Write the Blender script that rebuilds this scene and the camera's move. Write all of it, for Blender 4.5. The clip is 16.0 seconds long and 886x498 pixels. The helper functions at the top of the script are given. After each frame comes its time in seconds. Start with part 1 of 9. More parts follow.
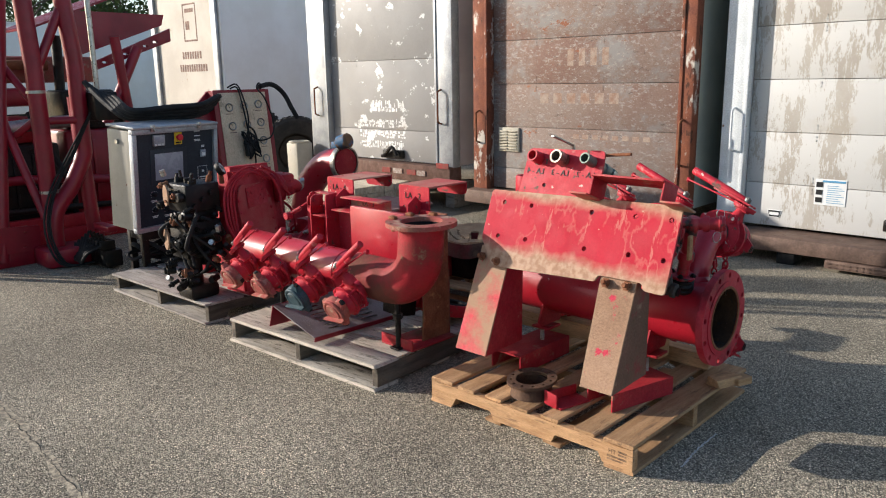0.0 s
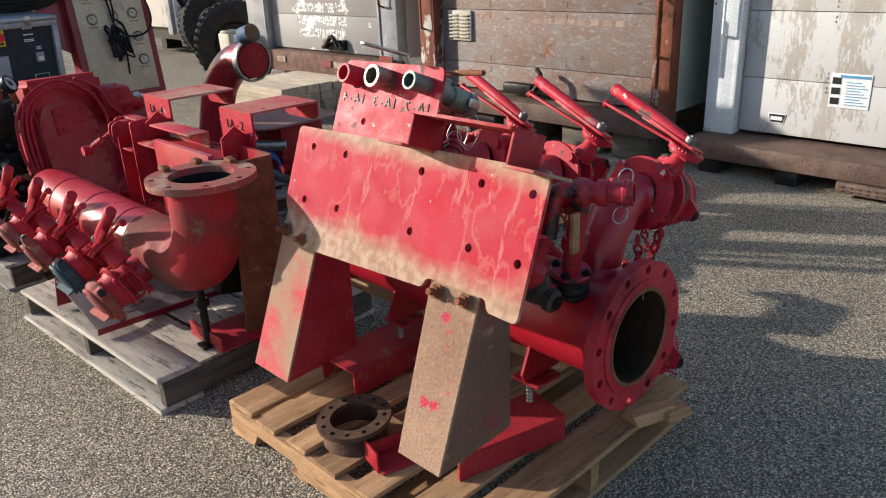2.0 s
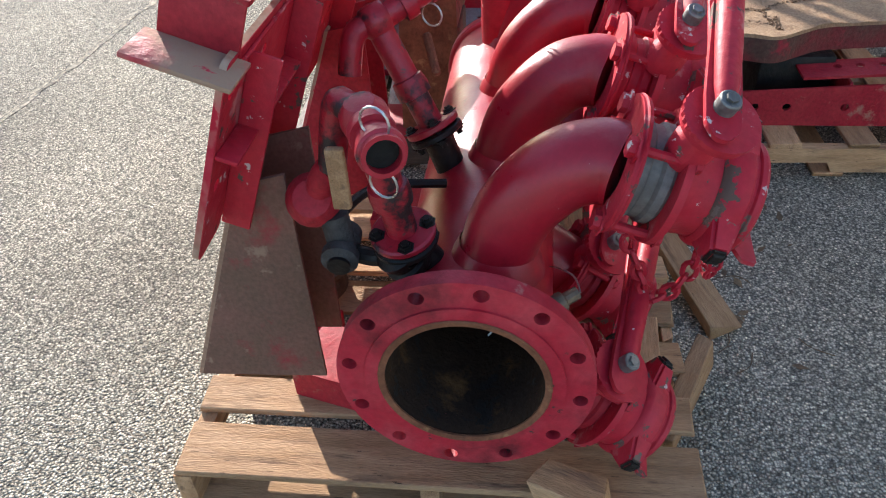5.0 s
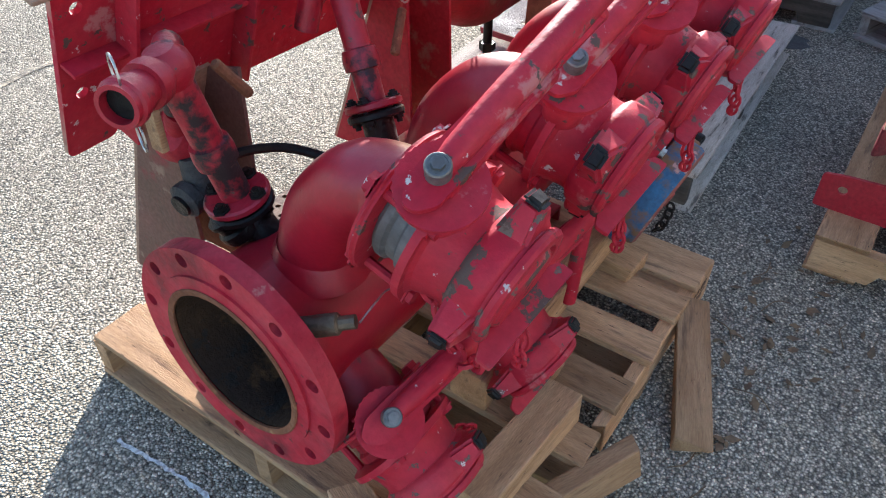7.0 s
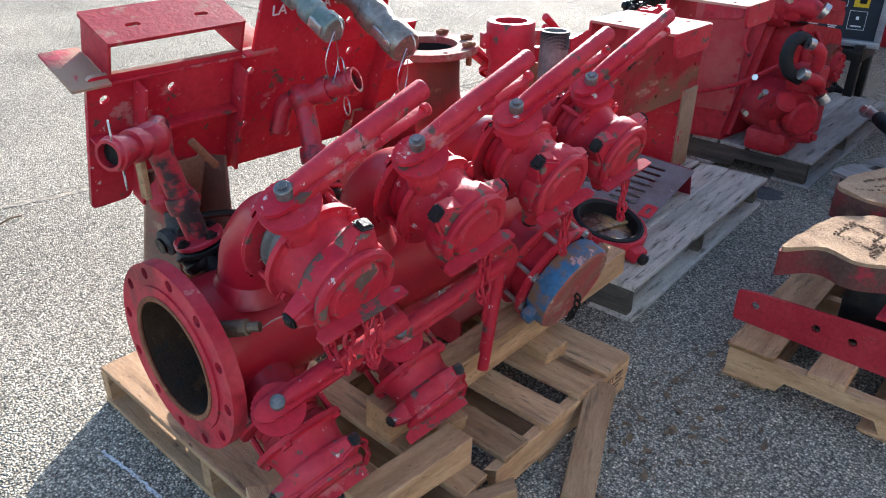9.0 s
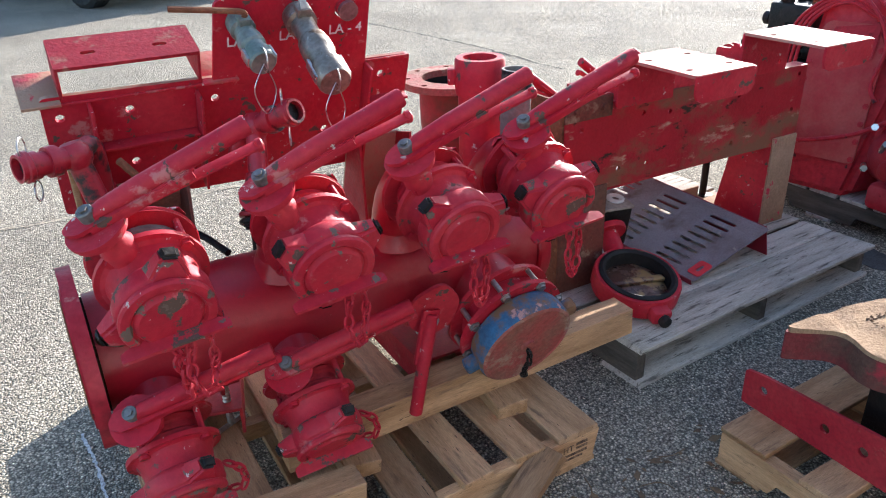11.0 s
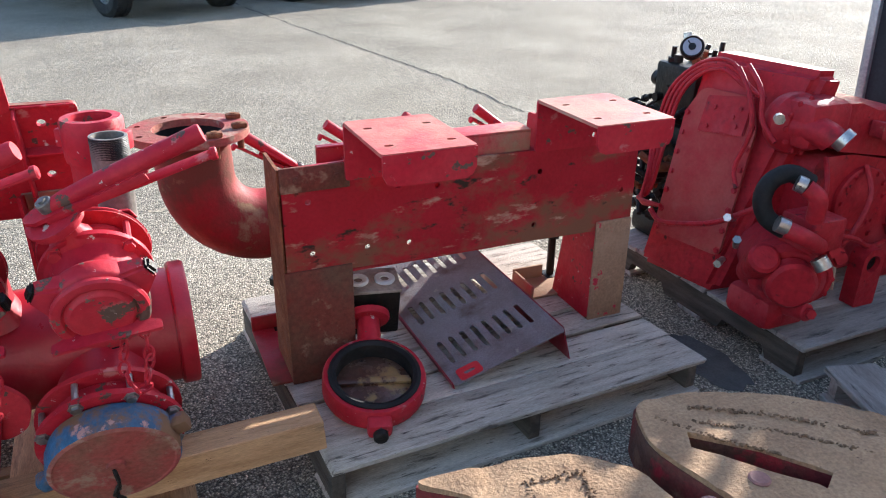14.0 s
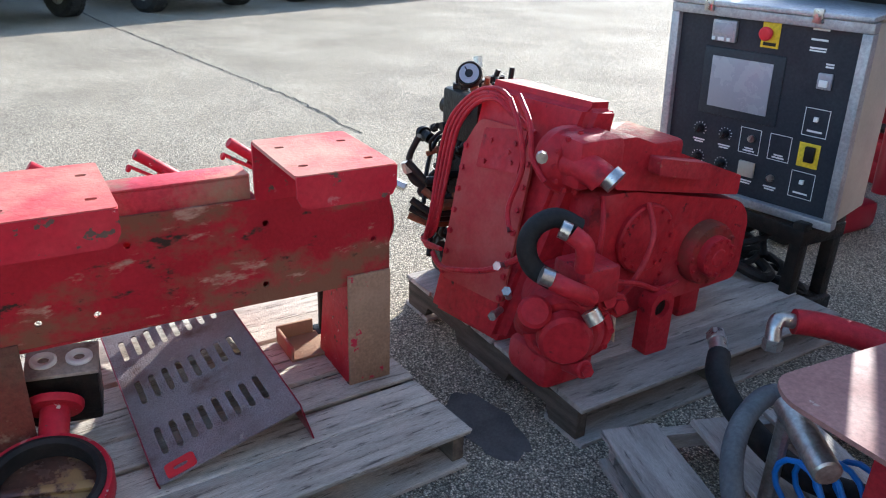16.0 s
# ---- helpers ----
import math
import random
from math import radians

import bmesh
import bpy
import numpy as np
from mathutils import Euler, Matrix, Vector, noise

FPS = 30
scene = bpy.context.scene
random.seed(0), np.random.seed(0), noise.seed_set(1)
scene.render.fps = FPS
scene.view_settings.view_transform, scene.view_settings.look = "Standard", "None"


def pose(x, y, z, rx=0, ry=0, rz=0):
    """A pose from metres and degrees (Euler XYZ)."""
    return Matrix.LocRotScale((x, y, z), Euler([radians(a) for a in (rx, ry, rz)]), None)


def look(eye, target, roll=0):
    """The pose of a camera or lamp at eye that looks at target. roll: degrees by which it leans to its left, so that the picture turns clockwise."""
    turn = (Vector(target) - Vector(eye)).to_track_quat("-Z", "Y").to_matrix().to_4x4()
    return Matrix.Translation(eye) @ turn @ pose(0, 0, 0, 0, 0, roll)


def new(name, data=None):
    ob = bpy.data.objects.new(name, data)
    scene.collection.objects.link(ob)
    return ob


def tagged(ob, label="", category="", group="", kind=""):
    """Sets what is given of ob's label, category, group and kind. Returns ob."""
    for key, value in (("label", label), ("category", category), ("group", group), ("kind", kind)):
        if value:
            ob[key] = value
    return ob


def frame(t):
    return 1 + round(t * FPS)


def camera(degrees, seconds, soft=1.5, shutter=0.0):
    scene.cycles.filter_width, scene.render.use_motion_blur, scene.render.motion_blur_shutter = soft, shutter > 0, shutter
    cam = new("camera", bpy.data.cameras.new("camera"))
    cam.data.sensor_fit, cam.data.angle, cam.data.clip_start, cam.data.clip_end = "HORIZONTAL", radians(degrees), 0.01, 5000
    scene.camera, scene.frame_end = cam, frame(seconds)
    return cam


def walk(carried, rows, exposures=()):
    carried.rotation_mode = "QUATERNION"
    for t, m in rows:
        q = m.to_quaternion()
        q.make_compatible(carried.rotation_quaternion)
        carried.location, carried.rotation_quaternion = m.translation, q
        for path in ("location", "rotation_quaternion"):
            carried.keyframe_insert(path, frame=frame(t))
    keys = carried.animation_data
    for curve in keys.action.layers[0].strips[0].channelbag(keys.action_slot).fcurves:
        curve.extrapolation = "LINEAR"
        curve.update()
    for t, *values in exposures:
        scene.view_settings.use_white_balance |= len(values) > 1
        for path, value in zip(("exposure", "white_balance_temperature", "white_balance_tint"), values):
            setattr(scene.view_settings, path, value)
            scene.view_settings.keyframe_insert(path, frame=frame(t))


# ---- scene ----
cam = camera(60.9, 16.0, soft=1.1)
PATH = [
    (0, (0.076, 0.359, 1.504), (-1.28, 1.761, 1.062), -1.0),
    (0.5, (-0.073, 0.665, 1.502), (-1.368, 2.107, 1.01), -2.2),
    (1, (-0.104, 1.035, 1.495), (-1.428, 2.428, 0.941), -1.9),
    (1.5, (-0.175, 1.413, 1.468), (-1.517, 2.749, 0.824), -2.5),
    (2, (-0.262, 1.778, 1.466), (-1.605, 3.064, 0.731), -2.6),
    (2.5, (-0.271, 2.157, 1.442), (-1.69, 3.295, 0.611), -2.5),
    (3, (-0.314, 2.465, 1.426), (-1.783, 3.44, 0.481), -3.7),
    (3.5, (-0.383, 2.742, 1.436), (-1.897, 3.5, 0.373), -4.8),
    (4, (-0.353, 2.989, 1.4), (-1.931, 3.412, 0.247), -4.0),
    (4.2, (-0.338, 3.093, 1.399), (-1.938, 3.373, 0.232), -4.0),
    (6.3, (-0.621, 3.913, 1.388), (-1.946, 3.151, 0.098), -4.0),
    (6.5, (-0.676, 3.962, 1.387), (-1.982, 3.166, 0.099), -3.7),
    (7, (-0.74, 4.072, 1.378), (-1.986, 3.187, 0.087), 0.3),
    (7.5, (-0.71, 4.252, 1.401), (-1.885, 3.22, 0.154), 1.0),
    (8, (-0.616, 4.342, 1.409), (-1.841, 3.237, 0.278), -1.0),
    (8.5, (-0.539, 4.44, 1.409), (-1.83, 3.305, 0.386), -1.4),
    (9, (-0.634, 4.609, 1.422), (-1.931, 3.414, 0.478), 0.5),
    (9.5, (-0.768, 4.747, 1.414), (-2.009, 3.462, 0.513), 0.5),
    (9.7, (-0.835, 4.758, 1.404), (-2.052, 3.445, 0.512), 0.1),
    (11.8, (-1.432, 5.074, 1.432), (-2.162, 3.422, 0.572), -1.6),
    (12, (-1.505, 5.074, 1.423), (-2.23, 3.415, 0.574), -1.5),
    (12.5, (-1.749, 5.05, 1.423), (-2.49, 3.39, 0.587), -1.2),
    (13, (-1.93, 5.045, 1.427), (-2.69, 3.393, 0.595), -1.1),
    (13.5, (-2.131, 5.091, 1.435), (-2.881, 3.428, 0.616), 1.1),
    (14, (-2.295, 5.1, 1.433), (-3.022, 3.431, 0.606), 0.7),
    (14.5, (-2.44, 5.026, 1.444), (-3.212, 3.377, 0.615), -0.3),
    (15, (-2.575, 4.961, 1.444), (-3.455, 3.357, 0.636), 0.9),
    (15.5, (-2.761, 4.98, 1.448), (-3.678, 3.39, 0.653), 2.0),
    (16, (-2.894, 5.0, 1.436), (-3.845, 3.431, 0.639), 2.2),
]
walk(cam, [(t, look(eye, target, roll)) for t, eye, target, roll in PATH],
     [(0.0, 0.60, 6100, 11), (2.0, 0.60, 6100, 11), (3.0, 0.82, 6050, 11), (4.0, 1.18, 5950, 11), (6.3, 1.70, 5700, 11), (9.7, 1.80, 5650, 11), (12.0, 1.68, 5700, 11), (14.5, 1.68, 5700, 10), (16.0, 1.80, 5550, 9)])

# ---- light ----
SUN_WAY = Vector((2.35, 1.46, -0.94)).normalized()      # the way the sunlight travels
sun_up = math.asin(-SUN_WAY.z)
world = bpy.data.worlds.new("world")
scene.world = world
world.use_nodes = True
sky = world.node_tree.nodes.new("ShaderNodeTexSky")
sky.sky_type = "NISHITA"
sky.sun_disc = False
sky.sun_elevation = sun_up
sky.sun_rotation = math.atan2(-SUN_WAY.x, -SUN_WAY.y)
background = world.node_tree.nodes["Background"]
background.inputs["Strength"].default_value = 0.13
world.node_tree.links.new(sky.outputs["Color"], background.inputs["Color"])
sun = new("sun", bpy.data.lights.new("sun", "SUN"))
sun.data.energy = 4.6
sun.data.angle = radians(0.5)
sun.data.color = (1.0, 0.90, 0.76)
sun.matrix_basis = look((0, 0, 10), Vector((0, 0, 10)) + SUN_WAY)

# ---- small builders ----
WM = {}
I4 = Matrix.Identity(4)


def thing(name, place, label, category, group="", kind=""):
    """An empty at the base of a thing."""
    ob = new(name)
    ob.empty_display_size = 0.05
    ob.matrix_basis = Matrix.Translation(place) if not isinstance(place, Matrix) else place
    WM[ob] = ob.matrix_basis.copy()
    return tagged(ob, label, category, group, kind)


def to_mesh(name, bm, material, smooth=True):
    me = bpy.data.meshes.new(name)
    bmesh.ops.recalc_face_normals(bm, faces=bm.faces)
    bm.normal_update()
    if smooth:
        for f in bm.faces:
            f.smooth = True
        for e in bm.edges:
            if len(e.link_faces) == 2 and e.calc_face_angle(0) > 0.6:
                e.smooth = False
    bm.to_mesh(me)
    bm.free()
    for m in material if isinstance(material, (list, tuple)) else [material]:
        me.materials.append(m)
    return me


def put(name, me, parent, m=None, label=""):
    """A mesh at the world pose m, as a part of parent."""
    ob = new(name, me)
    m = I4 if m is None else m
    if parent is not None:
        ob.parent = parent
        ob.matrix_parent_inverse = WM[parent].inverted()
    ob.matrix_basis = m
    WM[ob] = m.copy()
    if label:
        tagged(ob, label)
    return ob


def part(name, bm, material, parent, label="", m=None, smooth=True):
    return put(name, to_mesh(name, bm, material, smooth), parent, m, label)


def solo(name, bm, material, label, category, group="", kind="", m=None, smooth=True):
    """A thing that is one mesh."""
    return tagged(put(name, to_mesh(name, bm, material, smooth), None, m), label, category, group, kind)


def box(bm, lo, hi, m=None, bevel=0.0, taper=None):
    """A box between two corners. taper: (x, y) scale of its top face about its middle."""
    lo, hi = Vector(lo), Vector(hi)
    c, d = (lo + hi) / 2, (hi - lo) / 2
    vs = []
    for sz in (-1, 1):
        tx, ty = taper if taper and sz > 0 else (1, 1)
        for sx, sy in ((-1, -1), (1, -1), (1, 1), (-1, 1)):
            v = Vector((c.x + sx * d.x * tx, c.y + sy * d.y * ty, c.z + sz * d.z))
            vs.append(bm.verts.new(m @ v if m else v))
    fs = [(3, 2, 1, 0), (4, 5, 6, 7), (0, 1, 5, 4), (1, 2, 6, 5), (2, 3, 7, 6), (3, 0, 4, 7)]
    faces = [bm.faces.new([vs[i] for i in f]) for f in fs]
    if bevel:
        edges = list({e for f in faces for e in f.edges})
        bmesh.ops.bevel(bm, geom=edges, offset=bevel, segments=2, affect="EDGES", profile=0.5)
    return vs


def frame_to(p, way, up=(0, 0, 1)):
    """A pose at p whose z axis points along way and whose y axis leans to up."""
    z = Vector(way).normalized()
    up = Vector(up)
    if abs(z.dot(up.normalized())) > 0.98:
        up = Vector((0, 1, 0))
    x = up.cross(z).normalized()
    y = z.cross(x)
    m = Matrix((x, y, z)).transposed().to_4x4()
    m.translation = Vector(p)
    return m


def lathe(bm, profile, m=None, n=28, closed=False):
    """A turned body round z from (radius, height) pairs. closed joins the last pair to the first."""
    m = m or I4
    rings = []
    for r, h in profile:
        if r < 1e-5:
            rings.append([bm.verts.new(m @ Vector((0, 0, h)))])
        else:
            rings.append([bm.verts.new(m @ Vector((r * math.cos(2 * math.pi * i / n), r * math.sin(2 * math.pi * i / n), h))) for i in range(n)])
    pairs = list(zip(rings, rings[1:])) + ([(rings[-1], rings[0])] if closed else [])
    for a, b in pairs:
        for i in range(n):
            j = (i + 1) % n
            if len(a) == 1 and len(b) == 1:
                continue
            if len(a) == 1:
                bm.faces.new((a[0], b[j], b[i]))
            elif len(b) == 1:
                bm.faces.new((a[i], a[j], b[0]))
            else:
                bm.faces.new((a[i], a[j], b[j], b[i]))


def rod(bm, p, q, r, r2=None, n=14, chamfer=0.0):
    """A round bar from p to q."""
    p, q = Vector(p), Vector(q)
    h = (q - p).length
    r2 = r if r2 is None else r2
    c = min(chamfer, r * 0.6, h * 0.3)
    prof = [(0, 0), (r - c, 0), (r, c), (r2, h - c), (r2 - c, h), (0, h)] if c else [(0, 0), (r, 0), (r2, h), (0, h)]
    lathe(bm, prof, frame_to(p, q - p), n)


def pipe(bm, p, q, r, inner, n=28):
    """An open pipe with a wall."""
    p, q = Vector(p), Vector(q)
    h = (q - p).length
    lathe(bm, [(inner, 0), (r, 0), (r, h), (inner, h)], frame_to(p, q - p), n, closed=True)


def spline(points, k=6):
    """Points along a smooth curve through the given ones."""
    ps = [Vector(p) for p in points]
    out = []
    for i in range(len(ps) - 1):
        a, b, c, d = ps[max(i - 1, 0)], ps[i], ps[i + 1], ps[min(i + 2, len(ps) - 1)]
        for j in range(k):
            t = j / k
            out.append(0.5 * (2 * b + (c - a) * t + (2 * a - 5 * b + 4 * c - d) * t * t + (3 * b - a - 3 * c + d) * t ** 3))
    return out + [ps[-1]]


def tube(bm, pts, r, n=12, cap=True, radii=None):
    """A round section swept along points."""
    pts = [Vector(p) for p in pts]
    ways = [(pts[min(i + 1, len(pts) - 1)] - pts[max(i - 1, 0)]).normalized() for i in range(len(pts))]
    side = ways[0].orthogonal().normalized()
    rings = []
    for i, (p, w) in enumerate(zip(pts, ways)):
        side = (side - w * side.dot(w)).normalized()
        other = w.cross(side)
        rr = radii[i] if radii else r
        rings.append([bm.verts.new(p + rr * (side * math.cos(2 * math.pi * k / n) + other * math.sin(2 * math.pi * k / n))) for k in range(n)])
    for a, b in zip(rings, rings[1:]):
        for i in range(n):
            j = (i + 1) % n
            bm.faces.new((a[i], a[j], b[j], b[i]))
    if cap:
        bm.faces.new(rings[0][::-1])
        bm.faces.new(rings[-1])


def bend(p, a, b, radius, k=10):
    """Points of a quarter turn that starts at p along a and ends along b."""
    p, a, b = Vector(p), Vector(a).normalized(), Vector(b).normalized()
    ang = a.angle(b)
    n = (b - a * a.dot(b)).normalized()
    return [p + radius * (a * math.sin(ang * i / k) + n * (1 - math.cos(ang * i / k))) for i in range(k + 1)]


def circle(x, y, r, n=10):
    return [(x + r * math.cos(2 * math.pi * i / n), y + r * math.sin(2 * math.pi * i / n)) for i in range(n)]


def slot(x, y, lx, ly, n=4):
    """A long hole with round ends, of full size lx by ly."""
    out = []
    if lx >= ly:
        r, h = ly / 2, lx / 2 - ly / 2
        for s, a0 in ((1, -90), (-1, 90)):
            out += [(x + s * h + r * math.cos(radians(a0 + 180 * i / n)), y + r * math.sin(radians(a0 + 180 * i / n))) for i in range(n + 1)]
    else:
        r, h = lx / 2, ly / 2 - lx / 2
        for s, a0 in ((1, 0), (-1, 180)):
            out += [(x + r * math.cos(radians(a0 + 180 * i / n)), y + s * h + r * math.sin(radians(a0 + 180 * i / n))) for i in range(n + 1)]
    return out


def rounded(points, r, n=4):
    """A closed outline with its corners rounded."""
    out = []
    k = len(points)
    for i in range(k):
        a, b, c = Vector(points[i - 1]), Vector(points[i]), Vector(points[(i + 1) % k])
        u, w = (a - b), (c - b)
        d = min(r, u.length * 0.45, w.length * 0.45)
        p, q = b + u.normalized() * d, b + w.normalized() * d
        for j in range(n + 1):
            t = j / n
            out.append(tuple((1 - t) ** 2 * p + 2 * t * (1 - t) * b + t * t * q))
    return out


def sheet(bm, outer, holes=(), thick=0.008, m=None):
    """A flat plate in its local x, y, from z = 0 up to thick, with real holes."""
    m = m or I4
    tmp = bmesh.new()
    edges = []
    for loop in (outer, *holes):
        vs = [tmp.verts.new((x, y, 0)) for x, y in loop]
        edges += [tmp.edges.new((vs[i], vs[(i + 1) % len(vs)])) for i in range(len(vs))]
    bmesh.ops.triangle_fill(tmp, use_beauty=True, use_dissolve=False, edges=edges)
    for f in tmp.faces:
        if f.normal.z < 0:
            f.normal_flip()
    tmp.verts.index_update()
    low = [bm.verts.new(m @ v.co) for v in tmp.verts]
    top = [bm.verts.new(m @ (v.co + Vector((0, 0, thick)))) for v in tmp.verts]
    for f in tmp.faces:
        ids = [v.index for v in f.verts]
        bm.faces.new([top[i] for i in ids])
        bm.faces.new([low[i] for i in reversed(ids)])
    for e in tmp.edges:
        if len(e.link_faces) == 1:
            a, b = e.verts[0].index, e.verts[1].index
            f = e.link_faces[0]
            ids = [v.index for v in f.verts]
            if ids[(ids.index(a) + 1) % len(ids)] != b:
                a, b = b, a
            bm.faces.new((low[a], low[b], top[b], top[a]))
    tmp.free()


def chain(bm, pts, link=0.028, wire=0.0035):
    """Round links along points, each turned a quarter from the last."""
    pts = spline(pts, 8)
    d, k, last = 0.0, 0, pts[0]
    for p, q in zip(pts, pts[1:]):
        d += (q - p).length
        if d >= link * 0.72:
            d = 0.0
            m = frame_to(p, q - last)
            m = m @ pose(0, 0, 0, 0, 0, 90 * (k % 2))
            loop = []
            for i in range(10):
                a = 2 * math.pi * i / 10
                loop.append(m @ Vector((link * 0.32 * math.cos(a), 0, link * 0.55 * math.sin(a))))
            tube(bm, loop + loop[:1], wire, 5, cap=False)
            last, k = p, k + 1


def bolt(bm, p, way, r=0.011, h=0.009):
    """A hexagonal bolt head with its washer."""
    m = frame_to(p, way)
    lathe(bm, [(r * 1.45, 0), (r * 1.45, h * 0.25), (r, h * 0.25), (r, h), (0, h)], m, 6)


# ---- materials ----
def mat(name, base, alt=None, scale=6.0, rough=0.5, metal=0.0, bump=0.15, bscale=90.0, spots=(), stretch=(1, 1, 1), vary=0.0, fine=0.25, coat=0.0, mix=(0.4, 0.62)):
    """A painted, worn or raw surface: two tones at one scale, fine grain, and spots (scale, from, to, colour, roughness, stretch)."""
    m = bpy.data.materials.new(name)
    m.use_nodes = True
    t = m.node_tree
    n, l = t.nodes, t.links
    b = n["Principled BSDF"]
    co = n.new("ShaderNodeTexCoord")
    mp = n.new("ShaderNodeMapping")
    mp.inputs["Scale"].default_value = stretch
    l.new(co.outputs["Object"], mp.inputs["Vector"])
    info = n.new("ShaderNodeObjectInfo")
    shift = n.new("ShaderNodeVectorMath")
    shift.operation = "MULTIPLY_ADD"
    shift.inputs[1].default_value = (7.3, 5.1, 9.7)
    l.new(info.outputs["Random"], shift.inputs[0])
    l.new(mp.outputs["Vector"], shift.inputs[2])
    vec = shift.outputs["Vector"]

    def noise_tex(s, detail=6.0, rgh=0.6, v=None):
        k = n.new("ShaderNodeTexNoise")
        k.inputs["Scale"].default_value = s
        k.inputs["Detail"].default_value = detail
        k.inputs["Roughness"].default_value = rgh
        l.new(v or vec, k.inputs["Vector"])
        return k.outputs["Fac"]

    def ramp(fac, lo, hi):
        k = n.new("ShaderNodeMapRange")
        k.inputs["From Min"].default_value, k.inputs["From Max"].default_value = lo, hi
        l.new(fac, k.inputs["Value"])
        return k.outputs["Result"]

    def blend(fac, a, c, mode="MIX"):
        k = n.new("ShaderNodeMix")
        k.data_type, k.blend_type = "RGBA", mode
        if isinstance(fac, float):
            k.inputs[0].default_value = fac
        else:
            l.new(fac, k.inputs[0])
        for socket, value in ((k.inputs[6], a), (k.inputs[7], c)):
            if isinstance(value, tuple):
                socket.default_value = (*value, 1)
            else:
                l.new(value, socket)
        return k.outputs[2]

    col = blend(ramp(noise_tex(scale), *mix), tuple(base), tuple(alt or base))
    rg = None
    grain = ramp(noise_tex(bscale, 4.0), 0.25, 0.75)
    tone = n.new("ShaderNodeMapRange")
    tone.inputs["To Min"].default_value, tone.inputs["To Max"].default_value = 1 - fine, 1 + fine
    l.new(grain, tone.inputs["Value"])
    hsv = n.new("ShaderNodeHueSaturation")
    l.new(tone.outputs["Result"], hsv.inputs["Value"])
    l.new(col, hsv.inputs["Color"])
    col = hsv.outputs["Color"]
    rg = ramp(noise_tex(scale * 2.3), 0.3, 0.7)
    rr = n.new("ShaderNodeMapRange")
    rr.inputs["To Min"].default_value, rr.inputs["To Max"].default_value = max(rough - 0.1, 0.02), min(rough + 0.12, 1)
    l.new(rg, rr.inputs["Value"])
    rgh = rr.outputs["Result"]
    for sp in spots:
        s, lo, hi, c, r2 = sp[:5]
        v = None
        if len(sp) > 5:
            mp2 = n.new("ShaderNodeMapping")
            mp2.inputs["Scale"].default_value = sp[5]
            l.new(co.outputs["Object"], mp2.inputs["Vector"])
            v = mp2.outputs["Vector"]
        mask = ramp(noise_tex(s, 8.0, sp[6] if len(sp) > 6 else 0.65, v), lo, hi)
        col = blend(mask, col, tuple(c))
        k = n.new("ShaderNodeMix")
        l.new(mask, k.inputs[0])
        l.new(rgh, k.inputs[2])
        k.inputs[3].default_value = r2
        rgh = k.outputs[0]
    if vary:
        h2 = n.new("ShaderNodeHueSaturation")
        vr = n.new("ShaderNodeMapRange")
        vr.inputs["To Min"].default_value, vr.inputs["To Max"].default_value = 1 - vary, 1 + vary
        l.new(info.outputs["Random"], vr.inputs["Value"])
        l.new(vr.outputs["Result"], h2.inputs["Value"])
        l.new(col, h2.inputs["Color"])
        col = h2.outputs["Color"]
    l.new(col, b.inputs["Base Color"])
    l.new(rgh, b.inputs["Roughness"])
    b.inputs["Metallic"].default_value = metal
    b.inputs["Coat Weight"].default_value = coat
    if metal < 0.3 and rough > 0.42:
        b.inputs["Specular IOR Level"].default_value = 0.22
    bp = n.new("ShaderNodeBump")
    bp.inputs["Strength"].default_value = bump
    bp.inputs["Distance"].default_value = 0.004
    l.new(grain, bp.inputs["Height"])
    l.new(bp.outputs["Normal"], b.inputs["Normal"])
    return m


RED = (0.42, 0.012, 0.028)
RED_LIGHT = (0.50, 0.045, 0.06)
TAN = (0.34, 0.215, 0.14)
RUST = (0.16, 0.06, 0.03)
GREY_PRIMER = (0.11, 0.068, 0.052)
CREAM = (0.55, 0.45, 0.40)
red_gloss = mat("red_gloss_paint", (0.38, 0.009, 0.022), (0.31, 0.008, 0.018), 5, 0.36, bump=0.08, bscale=120, fine=0.10, spots=[(5, 0.58, 0.74, (0.36, 0.05, 0.05), 0.6), (14, 0.66, 0.69, (0.20, 0.05, 0.045), 0.7), (40, 0.70, 0.72, CREAM, 0.7)])
red_worn = mat("red_worn_paint", (0.40, 0.012, 0.027), (0.44, 0.028, 0.040), 7, 0.52, bump=0.2, bscale=70, fine=0.16,
               spots=[(11, 0.62, 0.67, (0.46, 0.15, 0.14), 0.75), (21, 0.615, 0.635, GREY_PRIMER, 0.7), (34, 0.655, 0.67, CREAM, 0.7)])
red_cap = mat("red_cap_paint_chipped_to_primer", (0.40, 0.014, 0.030), (0.44, 0.030, 0.042), 7, 0.5, bump=0.22, bscale=70, fine=0.16,
              spots=[(11, 0.60, 0.66, (0.46, 0.13, 0.12), 0.75), (13, 0.575, 0.59, GREY_PRIMER, 0.75), (26, 0.60, 0.615, (0.15, 0.105, 0.08), 0.8), (48, 0.665, 0.68, CREAM, 0.7)])
red_dark = mat("red_dark_dusty_paint", (0.30, 0.012, 0.022), (0.36, 0.03, 0.035), 6, 0.6, bump=0.2, spots=[(8, 0.60, 0.70, TAN, 0.9)])
